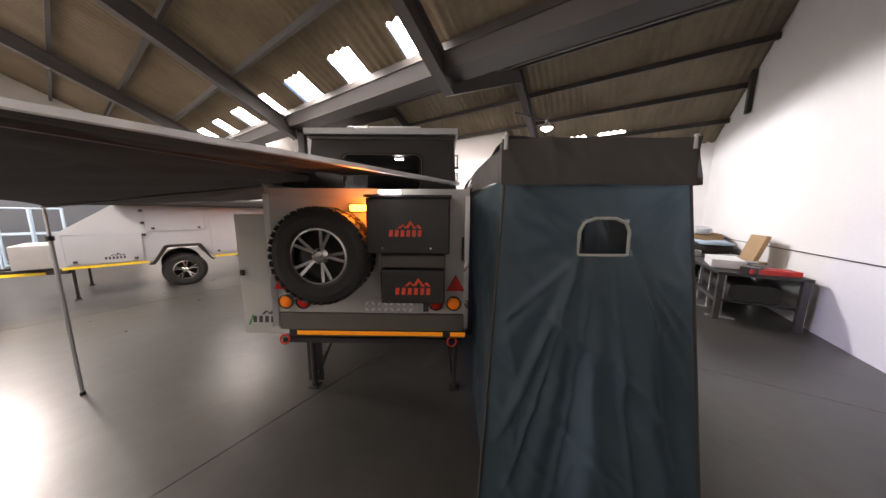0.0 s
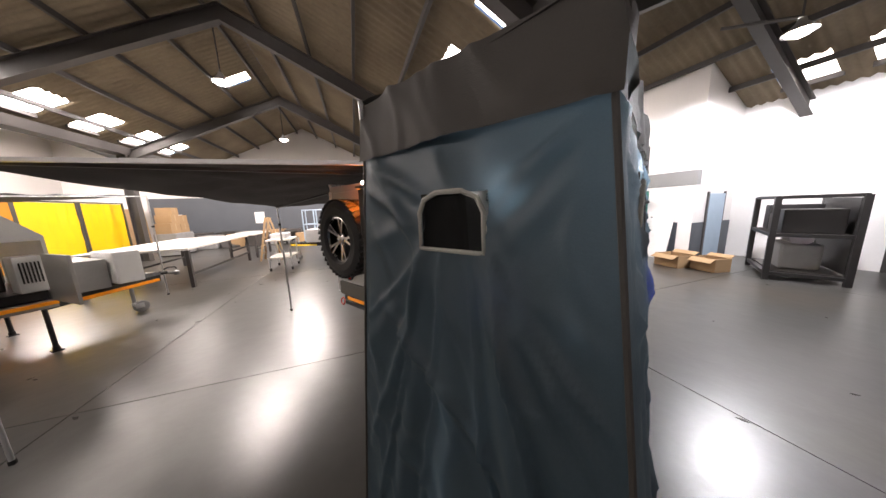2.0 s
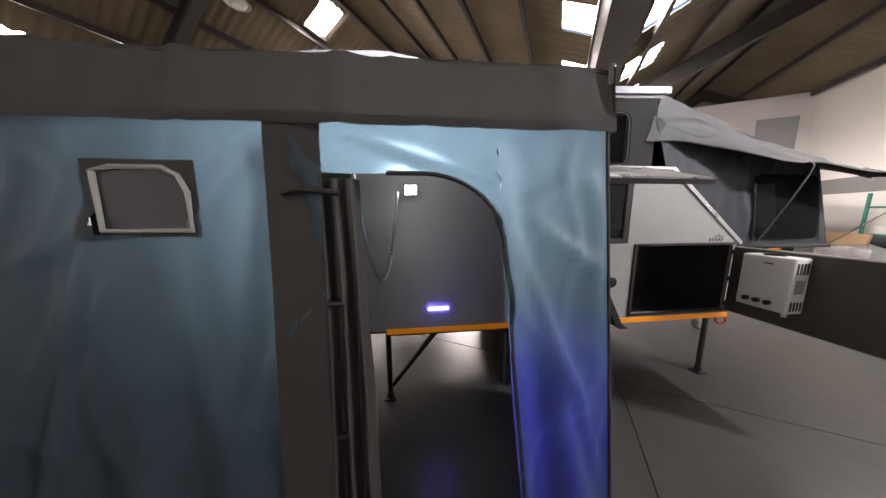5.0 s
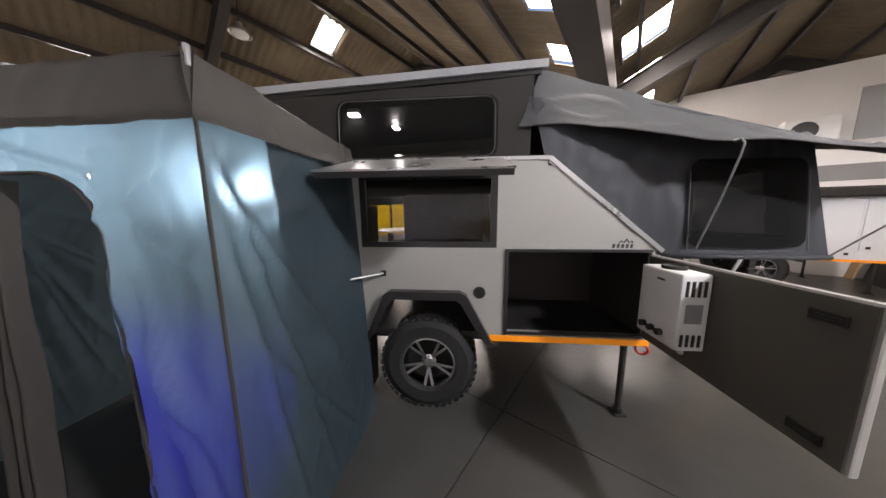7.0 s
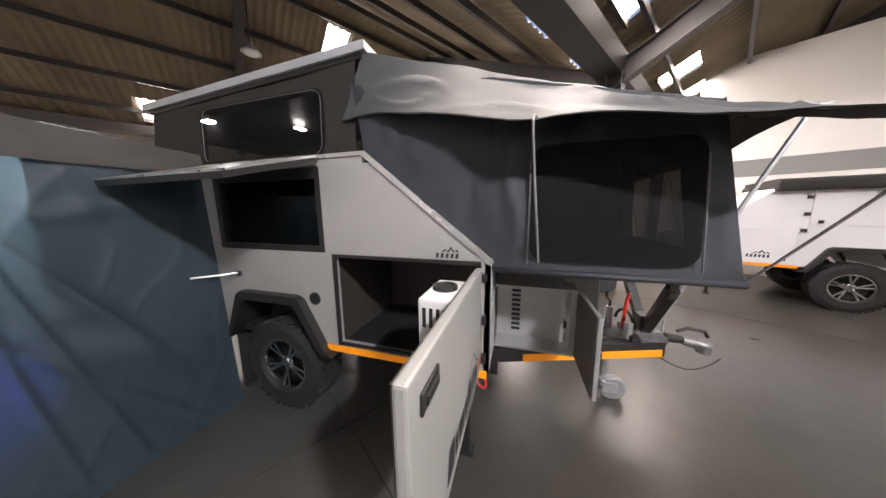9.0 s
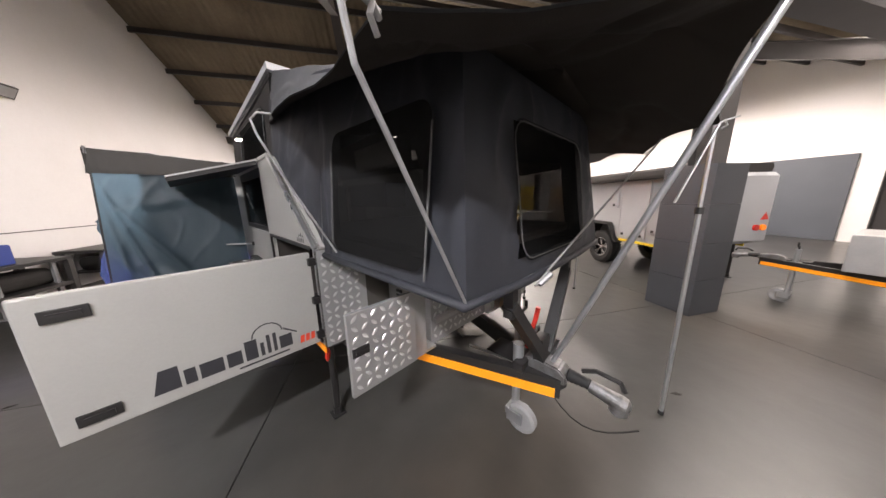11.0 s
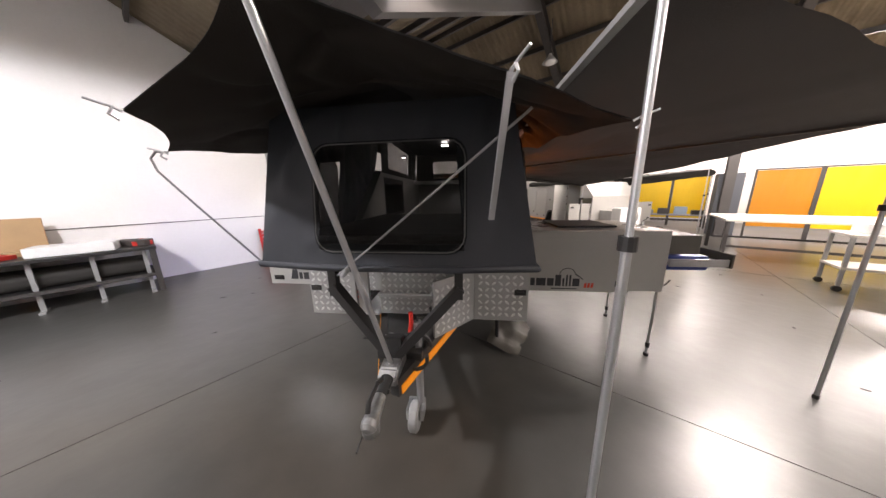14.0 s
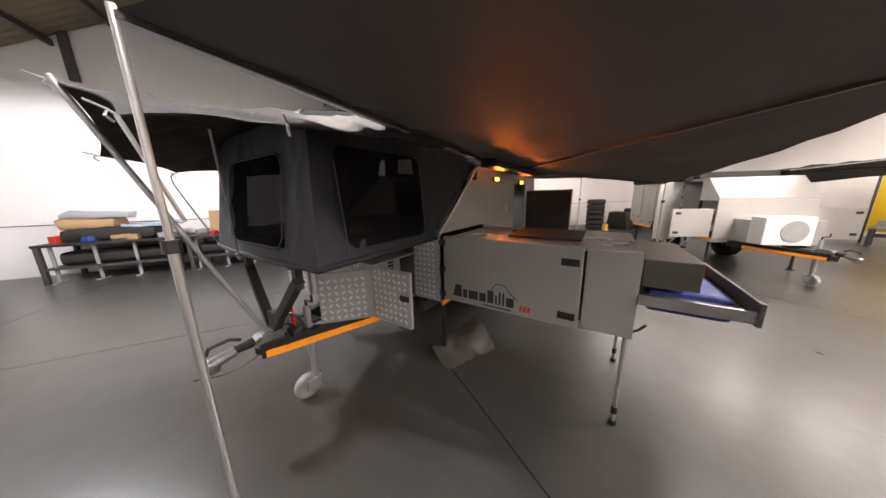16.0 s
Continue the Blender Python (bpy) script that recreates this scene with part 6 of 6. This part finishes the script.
def work_table(m, w, d, h, label, top_mat=M_STEEL, shelf=True, group="work tables"):
    t = thing("work_table", label, "table", m, group)
    part("tabletop", bx(-w / 2, w / 2, -d / 2, d / 2, h - 0.05, h, bevel=0.006), top_mat, t)
    for x in (-w / 2 + 0.05, w / 2 - 0.05):
        for y in (-d / 2 + 0.05, d / 2 - 0.05):
            part("leg", bx(x - 0.035, x + 0.035, y - 0.035, y + 0.035, 0, h - 0.05), M_STEEL, t)
    b = nb()
    box(b, -w / 2 + 0.085, w / 2 - 0.085, -d / 2 + 0.03, -d / 2 + 0.07, 0.28, 0.33)
    box(b, -w / 2 + 0.085, w / 2 - 0.085, d / 2 - 0.07, d / 2 - 0.03, 0.28, 0.33)
    part("stretcher", b, M_STEEL, t)
    return t


# benches by the white wall (long side along the wall)
random.seed(4)


def clutter(u, v, z, n, w, d):
    kinds = ((M_STEEL, "dark steel offcut"), (M_GREYPL, "grey plastic box"), (M_RED, "red tool case"), (M_BLUETARP, "blue plastic container"), (M_CARD, "cardboard box"), (M_BLACK, "black roll of material"))
    for i in range(n):
        m, lab = kinds[random.randrange(6)]
        a, c = random.uniform(-w, w), random.uniform(-d, d)
        sx, sy, sz = random.uniform(0.05, 0.28), random.uniform(0.05, 0.14), random.uniform(0.03, 0.14)
        b = nb()
        if lab.startswith("black"):
            rod(b, (-sx, 0, sz * 0.5), (sx, 0, sz * 0.5), sz * 0.5, 12)
        else:
            box(b, -sx, sx, -sy, sy, 0, sz, bevel=0.008)
            box(b, -sx * 0.4, sx * 0.4, -sy * 0.6, sy * 0.6, sz, sz + 0.012, bevel=0.004)
        single("workshop_item", b, m, lab + " lying on the work table", "workshop item", HALL @ pose(u + c, v + a, z, 0, 0, random.uniform(0, 180)), "things on the benches")


def bench(u, v, w, d, h=0.74, n=7):
    t = work_table(HALL @ pose(u, v, 0, 0, 0, 90), w, d, h, "dark steel work table cluttered with tools beside the white wall", M_BLACK)
    part("lower_shelf", bx(-w / 2 + 0.09, w / 2 - 0.09, -d / 2 + 0.075, d / 2 - 0.075, 0.30, 0.33), M_BLACK, t)
    for k in range(4):
        x = -w * 0.42 + w * 0.28 * k
        tl = part("t_leg", bx(x - 0.025, x + 0.025, -d / 2 + 0.10, -d / 2 + 0.14, 0.03, h - 0.06, bevel=0.005), M_GREYPL, t, "pale steel table leg")
        part("foot_bar", bx(x - 0.03, x + 0.03, -d / 2 - 0.03, -d / 2 + 0.30, 0.0, 0.03, bevel=0.006), M_GREYPL, tl)
    single("cloth_roll", prism(nb(), loop_points(-d * 0.3, d * 0.3, 0.332, 0.332 + 0.26, 0.1), "y", -w * 0.42, w * 0.40), M_CANVAS, "black rolled canvas stored under the work table", "canvas roll", HALL @ pose(u, v, 0), "canvas rolls")
    clutter(u, v, h, n, w * 0.42, d * 0.3)


bench(-3.65, 5.35, 1.9, 0.95, 0.80, 14)
bench(-3.65, 7.45, 2.1, 0.95, 0.80, 12)
bench(-3.8, 0.6, 2.3, 0.7, 0.74, 8)
bench(-3.8, -2.0, 2.0, 0.7, 0.74, 7)
cb = single("leaning_board", bx(-0.03, 0.03, -0.28, 0.28, 0, 0.55, bevel=0.004), M_CARD, "brown board leaning on the wall above the bench", "board", HALL @ pose(-3.9, 5.75, 0.805, 0, -14, 0))
single("white_carton", bx(-0.2, 0.2, -0.4, 0.4, 0, 0.14, bevel=0.01), M_WHITEPL, "long white carton on the work table", "carton", HALL @ pose(-3.45, 5.2, 0.804, 0, 0, 8))
# heap of covers and sheets on the far bench
for lab, m, sx, sy, sz, v, z, rz, sd in (("folded dark canvas cover in a heap on the bench", M_CANVAS, 0.34, 0.75, 0.26, 7.55, 0.81, 4, 1.0), ("crumpled brown packing paper on the heap", M_CARD, 0.28, 0.42, 0.22, 7.9, 1.05, -8, 2.0),
                                         ("pale blue plastic sheet folded on the bench", M_DOORBLUE, 0.26, 0.40, 0.06, 6.95, 1.05, 6, 3.0), ("long grey padded cover lying on the heap", M_GREYPANEL, 0.16, 0.62, 0.14, 7.8, 1.26, 12, 4.0)):
    b = bx(-sx, sx, -sy, sy, 0, sz, bevel=sz * 0.4)
    bmesh.ops.subdivide_edges(b, edges=list(b.edges), cuts=3, use_grid_fill=True)
    for vv in b.verts:
        k = noise.noise(vv.co * 3.2 + Vector((sd * 5, 0, 0)))
        vv.co += Vector((0.05 * k, 0.06 * k, 0.06 * k if vv.co.z > 0.02 else 0.0))
    single("folded_cover", b, m, lab, "cover", HALL @ pose(-3.75, v, z, 0, 0, rz), "things on the benches", smooth=True)
# red creeper board against the wall
cr = thing("red_creeper", "red slatted trolley board leaning against the white wall", "creeper", HALL @ pose(U0 + 0.16, 2.35, 0.0, 0, -6, 0))
for k in range(9):
    part("slat", bx(-0.02, 0.02, -0.24, 0.24, 0.03 + 0.085 * k, 0.09 + 0.085 * k, bevel=0.006), M_RED, cr)
for y in (-0.25, 0.25):
    part("side_rail", bx(-0.045, -0.02, y - 0.03, y + 0.03, 0, 0.82), M_RED, cr)
# conduit pipes on the wall
for v in (2.05, 2.18):
    single("conduit", rod(nb(), (U0 + 0.04, v, 0.0), (U0 + 0.04, v, 3.0), 0.022, 8), M_STEEL if v < 2.1 else M_GREYPL, "grey conduit pipe running up the white wall", "pipe", HALL, "wall conduits")
fl = thing("flood_light", "small unlit flood light on the white wall", "lamp", HALL @ pose(U0 + 0.1, -1.1, 3.35, 0, 30, 0))
part("housing", bx(-0.03, 0.03, -0.14, 0.14, -0.10, 0.10, bevel=0.01), M_STEEL, fl)
part("glass", bx(0.031, 0.034, -0.12, 0.12, -0.08, 0.08), M_GREYPL, fl)
single("cooler_box", bx(-0.18, 0.18, -0.2, 0.2, 0, 0.28, bevel=0.02), M_BLUETARP, "blue and white box on the bench", "box", HALL @ pose(-3.75, 0.2, 0.742))
single("orange_crate", bx(-0.42, 0.42, -0.25, 0.25, 0, 0.26, bevel=0.02), M_ORANGEPL, "orange plastic crate on the floor", "crate", HALL @ pose(-3.85, 1.25, 0, 0, 0, 84))
# wheelie bin, crate rack, boxes near the roller door
wb = thing("wheelie_bin", "black wheelie bin with a blue lid piece", "bin", HALL @ pose(-2.75, 9.2, 0))
part("bin_body", prism(nb(), [(-0.22, 0.05), (-0.28, 0.82), (0.28, 0.82), (0.22, 0.05)], "y", -0.26, 0.26), M_BLACK, wb)
part("lid", bx(-0.3, 0.3, -0.29, 0.29, 0.825, 0.87, bevel=0.015), M_BLACK, wb)
part("blue_item", bx(-0.1, 0.28, -0.2, 0.2, 0.872, 0.92, bevel=0.015), M_BLUETARP, wb)
for y in (-0.2, 0.2):
    part("bin_wheel", rod(nb(), (0.24, y - 0.03, 0.08), (0.24, y + 0.03, 0.08), 0.08, 14), M_RUBBER, wb)
rk = thing("steel_rack", "black steel frame rack loaded with equipment", "rack", HALL @ pose(0.1, 8.25, 0, 0, 0, 62))
for x in (-0.75, 0.75):
    for y in (-0.45, 0.45):
        part("post", bx(x - 0.04, x + 0.04, y - 0.04, y + 0.04, 0, 1.6), M_BLACK, rk)
for z in (0.1, 0.85, 1.56):
    b = nb()
    for y in (-0.45, 0.45):
        box(b, -0.71, 0.71, y - 0.03, y + 0.03, z, z + 0.06)
    for x in (-0.75, 0.75):
        box(b, x - 0.03, x + 0.03, -0.41, 0.41, z, z + 0.06)
    part("rail", b, M_BLACK, rk)
part("shelf_board", bx(-0.70, 0.70, -0.40, 0.40, 0.16, 0.18), M_STEEL, rk)
for i, (x, w, h, mt) in enumerate(((-0.48, 0.2, 0.45, M_BLACK), (0.02, 0.24, 0.34, M_STEEL), (0.47, 0.18, 0.52, M_BLACK))):
    single("tool_case", bx(x - w, x + w, -0.34, 0.34, 0, h, bevel=0.02), mt, "dark equipment case standing in the steel rack", "case", HALL @ pose(0.1, 8.25, 0.914, 0, 0, 62), "rack cases")
part("shelf_board", bx(-0.70, 0.70, -0.40, 0.40, 0.892, 0.912), M_STEEL, rk)
part("back_panel", bx(-0.70, 0.70, 0.41, 0.425, 0.2, 1.55), M_BLACK, rk)
eng = thing("machine_block", "grey machine part standing in the steel rack", "machine", HALL @ pose(0.1, 8.25, 0.184, 0, 0, 62))
part("housing", bx(-0.4, 0.4, -0.25, 0.25, 0, 0.5, bevel=0.04), M_GREYPL, eng)
part("cylinder", rod(nb(), (-0.3, 0, 0.62), (0.35, 0, 0.62), 0.15, 18), M_GALV, eng)
for u, v, w in ((0.95, 7.35, 0.24), (1.55, 7.2, 0.28)):
    bxn = thing("cardboard_box", "open brown cardboard box on the floor", "box", HALL @ pose(u, v, 0, 0, 0, 12), "cardboard boxes")
    for x in (-w, w):
        part("side", bx(x - 0.006, x + 0.006, -w * 0.8, w * 0.8, 0.011, 0.3), M_CARD, bxn)
    for y in (-w * 0.8 - 0.008, w * 0.8 + 0.008):
        part("side", bx(-w - 0.006, w + 0.006, y - 0.006, y + 0.006, 0.011, 0.3), M_CARD, bxn)
    part("bottom", bx(-w, w, -w * 0.8, w * 0.8, 0.0, 0.01), M_CARD, bxn)
    part("flap", bar(nb(), (0, -w * 0.8, 0.3), (0, -w * 1.35, 0.22), w * 1.9, 0.008), M_CARD, bxn)
    part("flap", bar(nb(), (0, w * 0.8, 0.3), (0, w * 1.3, 0.36), w * 1.9, 0.008), M_CARD, bxn)
lp = thing("leaning_door", "white flush door leaning against the office wall", "door leaf", HALL @ pose(2.45, OV - 0.28, 0, -12, 0, 0))
part("leaf", bx(-0.33, 0.33, -0.02, 0.02, 0, 1.3, bevel=0.006), M_WHITEPL, lp)
part("handle", rod(nb(), (0.2, -0.02, 1.15), (0.2, -0.07, 1.15), 0.015, 8), M_BLACK, lp)
b = bx(-0.55, 0.55, -0.3, 0.3, 0, 0.85, bevel=0.08)
bmesh.ops.subdivide_edges(b, edges=list(b.edges), cuts=3, use_grid_fill=True)
for vv in b.verts:
    vv.co += vv.co.normalized() * 0.09 * noise.noise(vv.co * 4)
single("wrapped_bale", b, M_WRAP, "bale wrapped in clear crumpled plastic film", "bale", HALL @ pose(5.6, OV - 1.1, 0.03), smooth=True)
# storage shelf under the office wall
sh = thing("storage_shelf", "long shelf stacked with green and grey stock", "shelf", HALL @ pose(4.6, OV - 0.35, 0))
for z in (0.5, 1.05, 1.6):
    part("board", bx(-1.8, 1.8, -0.3, 0.3, z, z + 0.04), M_SHELF, sh)
for x in (-1.75, 0, 1.75):
    for y in (-0.33, 0.305):
        part("upright", bx(x - 0.03, x + 0.03, y, y + 0.025, 0, 1.9), M_SHELF, sh)
for i in range(14):
    w = random.uniform(0.08, 0.22)
    z = (0.544, 1.094, 1.644)[i % 3]
    single("stock_box", bx(-w, w, -0.2, 0.2, 0, random.uniform(0.12, 0.34), bevel=0.01), (M_GREYPL, M_BLUETARP, M_STEEL, M_WHITEPL, M_LOGOGREEN)[i % 5], "stock box standing on the storage shelf", "box", HALL @ pose(4.6 - 1.5 + 0.23 * i, OV - 0.35, z), "shelf stock")
for u, hgt, mt in ((3.3, 1.3, M_BLACK), (6.6, 1.1, M_WOOD), (8.2, 1.2, M_BLACK), (9.4, 1.1, M_WOOD)):
    single("sheet_board", bx(-0.45, 0.45, -0.02, 0.02, 0, hgt, bevel=0.004), mt, "sheet board leaning against the wall", "board", HALL @ pose(u, OV - 0.85, 0, -10, 0, 0), "leaning boards")
ac = thing("wall_air_conditioner", "white air conditioner unit on the office wall", "air conditioner", HALL @ pose(9.0, 6.3, 3.4, 0, 0, -90))
part("casing", bx(-0.4, 0.4, -0.15, 0.19, -0.28, 0.28, bevel=0.02), M_WHITEPL, ac)
part("fan_grille", lathe(nb(), [(0.2, 0.0), (0.205, 0.012), (0.18, 0.014), (0.001, 0.008)], 28, pose(0.1, -0.152, 0, 90, 0, 0)), M_BLACK, ac)

# large white table, yellow curtain sheets, ladder, trolley and stacks beyond
wt = work_table(HALL @ pose(6.6, -4.75, 0), 3.4, 1.9, 0.92, "large white-topped cutting table on a dark steel frame", M_TABLE)
wt2 = work_table(HALL @ pose(9.6, -4.2, 0), 1.6, 0.9, 0.9, "white-topped work table on a dark steel frame", M_TABLE)
for k, (u, w, mt, lab) in enumerate(((3.75, 0.55, M_YEL, "yellow"), (4.95, 0.55, M_YEL, "yellow"), (6.8, 0.6, M_AMBERPVC, "amber"), (8.25, 0.75, M_YEL, "yellow"), (9.9, 0.75, M_YEL, "yellow"))):
    sc = thing("welding_screen", lab + " plastic welding curtain on a steel frame", "screen", HALL @ pose(u, -8.4 if u > 6 else -11.0, 0), "welding screens")
    b = sheet(nb(), (-w, 0, 0.35), (w, 0, 0.35), (w, 0, 2.15), (-w, 0, 2.15), 40, 6, 0.03, 6, k)
    part("curtain", b, mt, sc, smooth=True)
    for x in (-w - 0.03, w + 0.03):
        part("post", bx(x - 0.025, x + 0.025, -0.025, 0.025, 0, 2.2), M_STEEL, sc)
    part("top_rail", bx(-w - 0.005, w + 0.005, -0.025, 0.025, 2.16, 2.2), M_STEEL, sc)
single("grey_cabinet", bx(-0.3, 0.3, -0.3, 0.3, 0, 2.1, bevel=0.01), M_DARKWALL, "tall charcoal steel cabinet", "cabinet", HALL @ pose(5.6, -8.4, 0))
ldr = thing("step_ladder", "wooden step ladder standing open", "ladder", HALL @ pose(8.06, -3.1, 0))
for x in (-0.22, 0.22):
    part("stile", bar(nb(), (x, -0.3, 0), (x * 0.8, 0, 1.5), 0.04, 0.06), M_WOOD, ldr)
    part("stile", bar(nb(), (x, 0.35, 0), (x * 0.8, 0.02, 1.5), 0.04, 0.05), M_WOOD, ldr)
for k in range(5):
    z = 0.25 + 0.27 * k
    part("tread", bx(-0.2, 0.2, -0.3 + z * 0.2 - 0.04, -0.3 + z * 0.2 + 0.04, z, z + 0.025), M_WOOD, ldr)
tr = thing("tool_trolley", "white topped tool trolley on castors", "trolley", HALL @ pose(6.3, -2.3, 0))
for z in (0.35, 0.85):
    part("tray", bx(-0.45, 0.45, -0.3, 0.3, z, z + 0.04, bevel=0.006), M_TABLE, tr)
for x in (-0.42, 0.42):
    for y in (-0.27, 0.27):
        part("leg", bx(x - 0.02, x + 0.02, y - 0.02, y + 0.02, 0.09, 0.85), M_GALV, tr)
        part("castor", rod(nb(), (x, y - 0.02, 0.045), (x, y + 0.02, 0.045), 0.045, 14), M_RUBBER, tr)
part("bin", bx(-0.3, 0.2, -0.2, 0.2, 0.892, 1.05, bevel=0.02), M_WHITEPL, tr)
for i in range(16):
    u, v = 13.6 + random.uniform(-0.5, 0.5), -8.5 + 0.36 * i + random.uniform(-0.1, 0.1)
    b = sheet(nb(), (-0.45, -0.35, 0), (0.45, -0.35, 0), (0.45, 0.35, 0.05), (-0.45, 0.35, 0.05), 12, 10, 0.14, 3, i * 2.1)
    b2 = bx(-0.5, 0.5, -0.4, 0.4, 0, 0.55 + 0.1 * (i % 3), bevel=0.05)
    for vv in b2.verts:
        vv.co += Vector((noise.noise(vv.co * 3 + Vector((i, 0, 0))), noise.noise(vv.co * 3 + Vector((0, i, 0))), 0)) * 0.12
    b.free()
    single("canvas_bale", b2, (M_GREYPL, M_CANVAS, M_STEEL, M_CARD)[i % 4], "stack of folded canvas and parts by the charcoal wall", "stack", HALL @ pose(u, v, 0, 0, 0, random.uniform(-20, 20)), "material stacks")
single("pine_sheet", bx(-0.02, 0.02, -0.5, 0.5, 0, 2.1), M_WOOD, "pine board standing against the end wall", "board", HALL @ pose(15.0, -10.8, 0, 0, -4, 0))
for k in range(6):
    ty = single("tyre", lathe(nb(), [(0.2, -0.1), (0.3, -0.11), (0.36, -0.07), (0.36, 0.07), (0.3, 0.11), (0.2, 0.1), (0.2, -0.1)], 28), M_RUBBER, "black spare tyre in a stack", "tyre", HALL @ pose(-2.9, -7.85, 0.112 + 0.222 * k), "stacked tyres")
lowb = work_table(HALL @ pose(4.4, -10.4, 0), 2.2, 0.6, 0.55, "low grey bench in front of the yellow curtains", M_GREYPL)
for i in range(4):
    single("stock_box", bx(-0.2, 0.2, -0.18, 0.18, 0, 0.18 + 0.07 * (i % 3), bevel=0.015), (M_GREYPL, M_STEEL, M_DOORBLUE, M_BLACK)[i], "stock box standing on the low bench", "box", HALL @ pose(3.6 + 0.55 * i, -10.4, 0.552), "bench stock")
far_awn = copy_thing(awn, heading(-4.58 + 0.34 * 3.23, -2.40 - 0.94 * 3.23, -0.34, 0.94))
# tubular cage rack by the end wall
cage = thing("cage_rack", "tall blue-grey tubular steel cage rack standing empty", "rack", HALL @ pose(12.9, -1.97, 0))
for x in (-0.45, 0.45):
    for y in (-0.8, -0.27, 0.27, 0.8):
        part("upright", rod(nb(), (x, y, 0), (x, y, 1.77), 0.03, 8), M_DOORBLUE, cage)
    for z in (0.15, 1.0, 1.75):
        part("side_rail", rod(nb(), (x, -0.8, z), (x, 0.8, z), 0.022, 8), M_DOORBLUE, cage)
for y in (-0.8, 0.8):
    for z in (0.15, 1.0, 1.75):
        part("end_rail", rod(nb(), (-0.45, y, z), (0.45, y, z), 0.022, 8), M_DOORBLUE, cage)
# cardboard stacked on a grey cabinet in the far corner
cab = thing("low_cabinet", "grey steel cabinet below a stack of cartons", "cabinet", HALL @ pose(11.7, -7.6, 0))
part("body", bx(-0.6, 0.6, -0.35, 0.35, 0.05, 0.95, bevel=0.01), M_GREYPL, cab)
part("plinth", bx(-0.57, 0.57, -0.32, 0.32, 0.0, 0.05), M_BLACK, cab)
for x in (-0.3, 0.3):
    d = part("door", bx(x - 0.285, x + 0.285, 0.352, 0.366, 0.08, 0.92, bevel=0.004), M_GREYPL, cab)
    part("handle", bx(x - 0.01, x + 0.01, 0.367, 0.385, 0.5, 0.62, bevel=0.003), M_BLACK, d)
for i, (x, z, w, h) in enumerate(((-0.3, 0.952, 0.28, 0.42), (0.3, 0.952, 0.26, 0.36), (-0.25, 1.374, 0.25, 0.34), (0.28, 1.314, 0.24, 0.38), (-0.2, 1.716, 0.22, 0.3))):
    cbx = single("carton", bx(-w, w, -0.26, 0.26, 0, h, bevel=0.008), M_CARD, "brown closed cardboard carton in a stack", "carton", HALL @ pose(11.7 + x, -7.6, z, 0, 0, random.uniform(-5, 5)), "stacked cartons")
    part("packing_tape", bx(-0.03, 0.03, -0.2615, 0.2615, h * 0.3, h + 0.0015), M_WOOD, cbx)
for i, (u, v, h) in enumerate(((-2.35, -8.9, 0.75), (-1.9, -9.7, 0.6), (-2.5, -10.4, 0.85), (-1.2, -10.6, 0.6))):
    b2 = bx(-0.5, 0.5, -0.4, 0.4, 0, h, bevel=0.06)
    for vv in b2.verts:
        vv.co += Vector((noise.noise(vv.co * 3 + Vector((i, 5, 0))), noise.noise(vv.co * 3 + Vector((5, i, 0))), 0)) * 0.14
    single("canvas_bale", b2, (M_CANVAS, M_STEEL)[i % 2], "dark heap of folded canvas and parts by the white wall", "stack", HALL @ pose(u, v, 0, 0, 0, 25 * i), "material stacks")
jc = thing("jerrycan", "small yellow plastic jerrycan on the floor", "canister", HALL @ pose(-2.3, -7.7, 0, 0, 0, 20))
part("can_body", bx(-0.1, 0.1, -0.07, 0.07, 0, 0.27, bevel=0.025), M_YELLOW, jc)
part("can_handle", tube(nb(), [(-0.06, 0, 0.265), (-0.05, 0, 0.30), (0.04, 0, 0.30), (0.05, 0, 0.265)], 0.012, 8), M_YELLOW, jc)
part("cap", rod(nb(), (0.075, 0, 0.262), (0.075, 0, 0.295), 0.02, 12), M_BLACK, jc)
# flakes and scraps scattered on the floor
random.seed(11)
b = nb()
for i in range(60):
    x, y = random.uniform(-6, 4), random.uniform(-3, 8)
    if -3.0 < x < 2.2 and -1.2 < y < 5.0:
        continue
    a, r = random.uniform(0, 6.28), random.uniform(0.012, 0.04)
    ca, sa = math.cos(a), math.sin(a)
    prism(b, [(x + r * (ca * p - sa * q), y + r * (sa * p + ca * q)) for p, q in ((-1, -0.25), (0.4, -0.35), (1, 0.1), (0.1, 0.4))], "z", 0.0005, 0.004)
single("floor_scraps", b, M_CANVAS, "small dark scraps scattered on the concrete floor", "debris", kind="stuff")
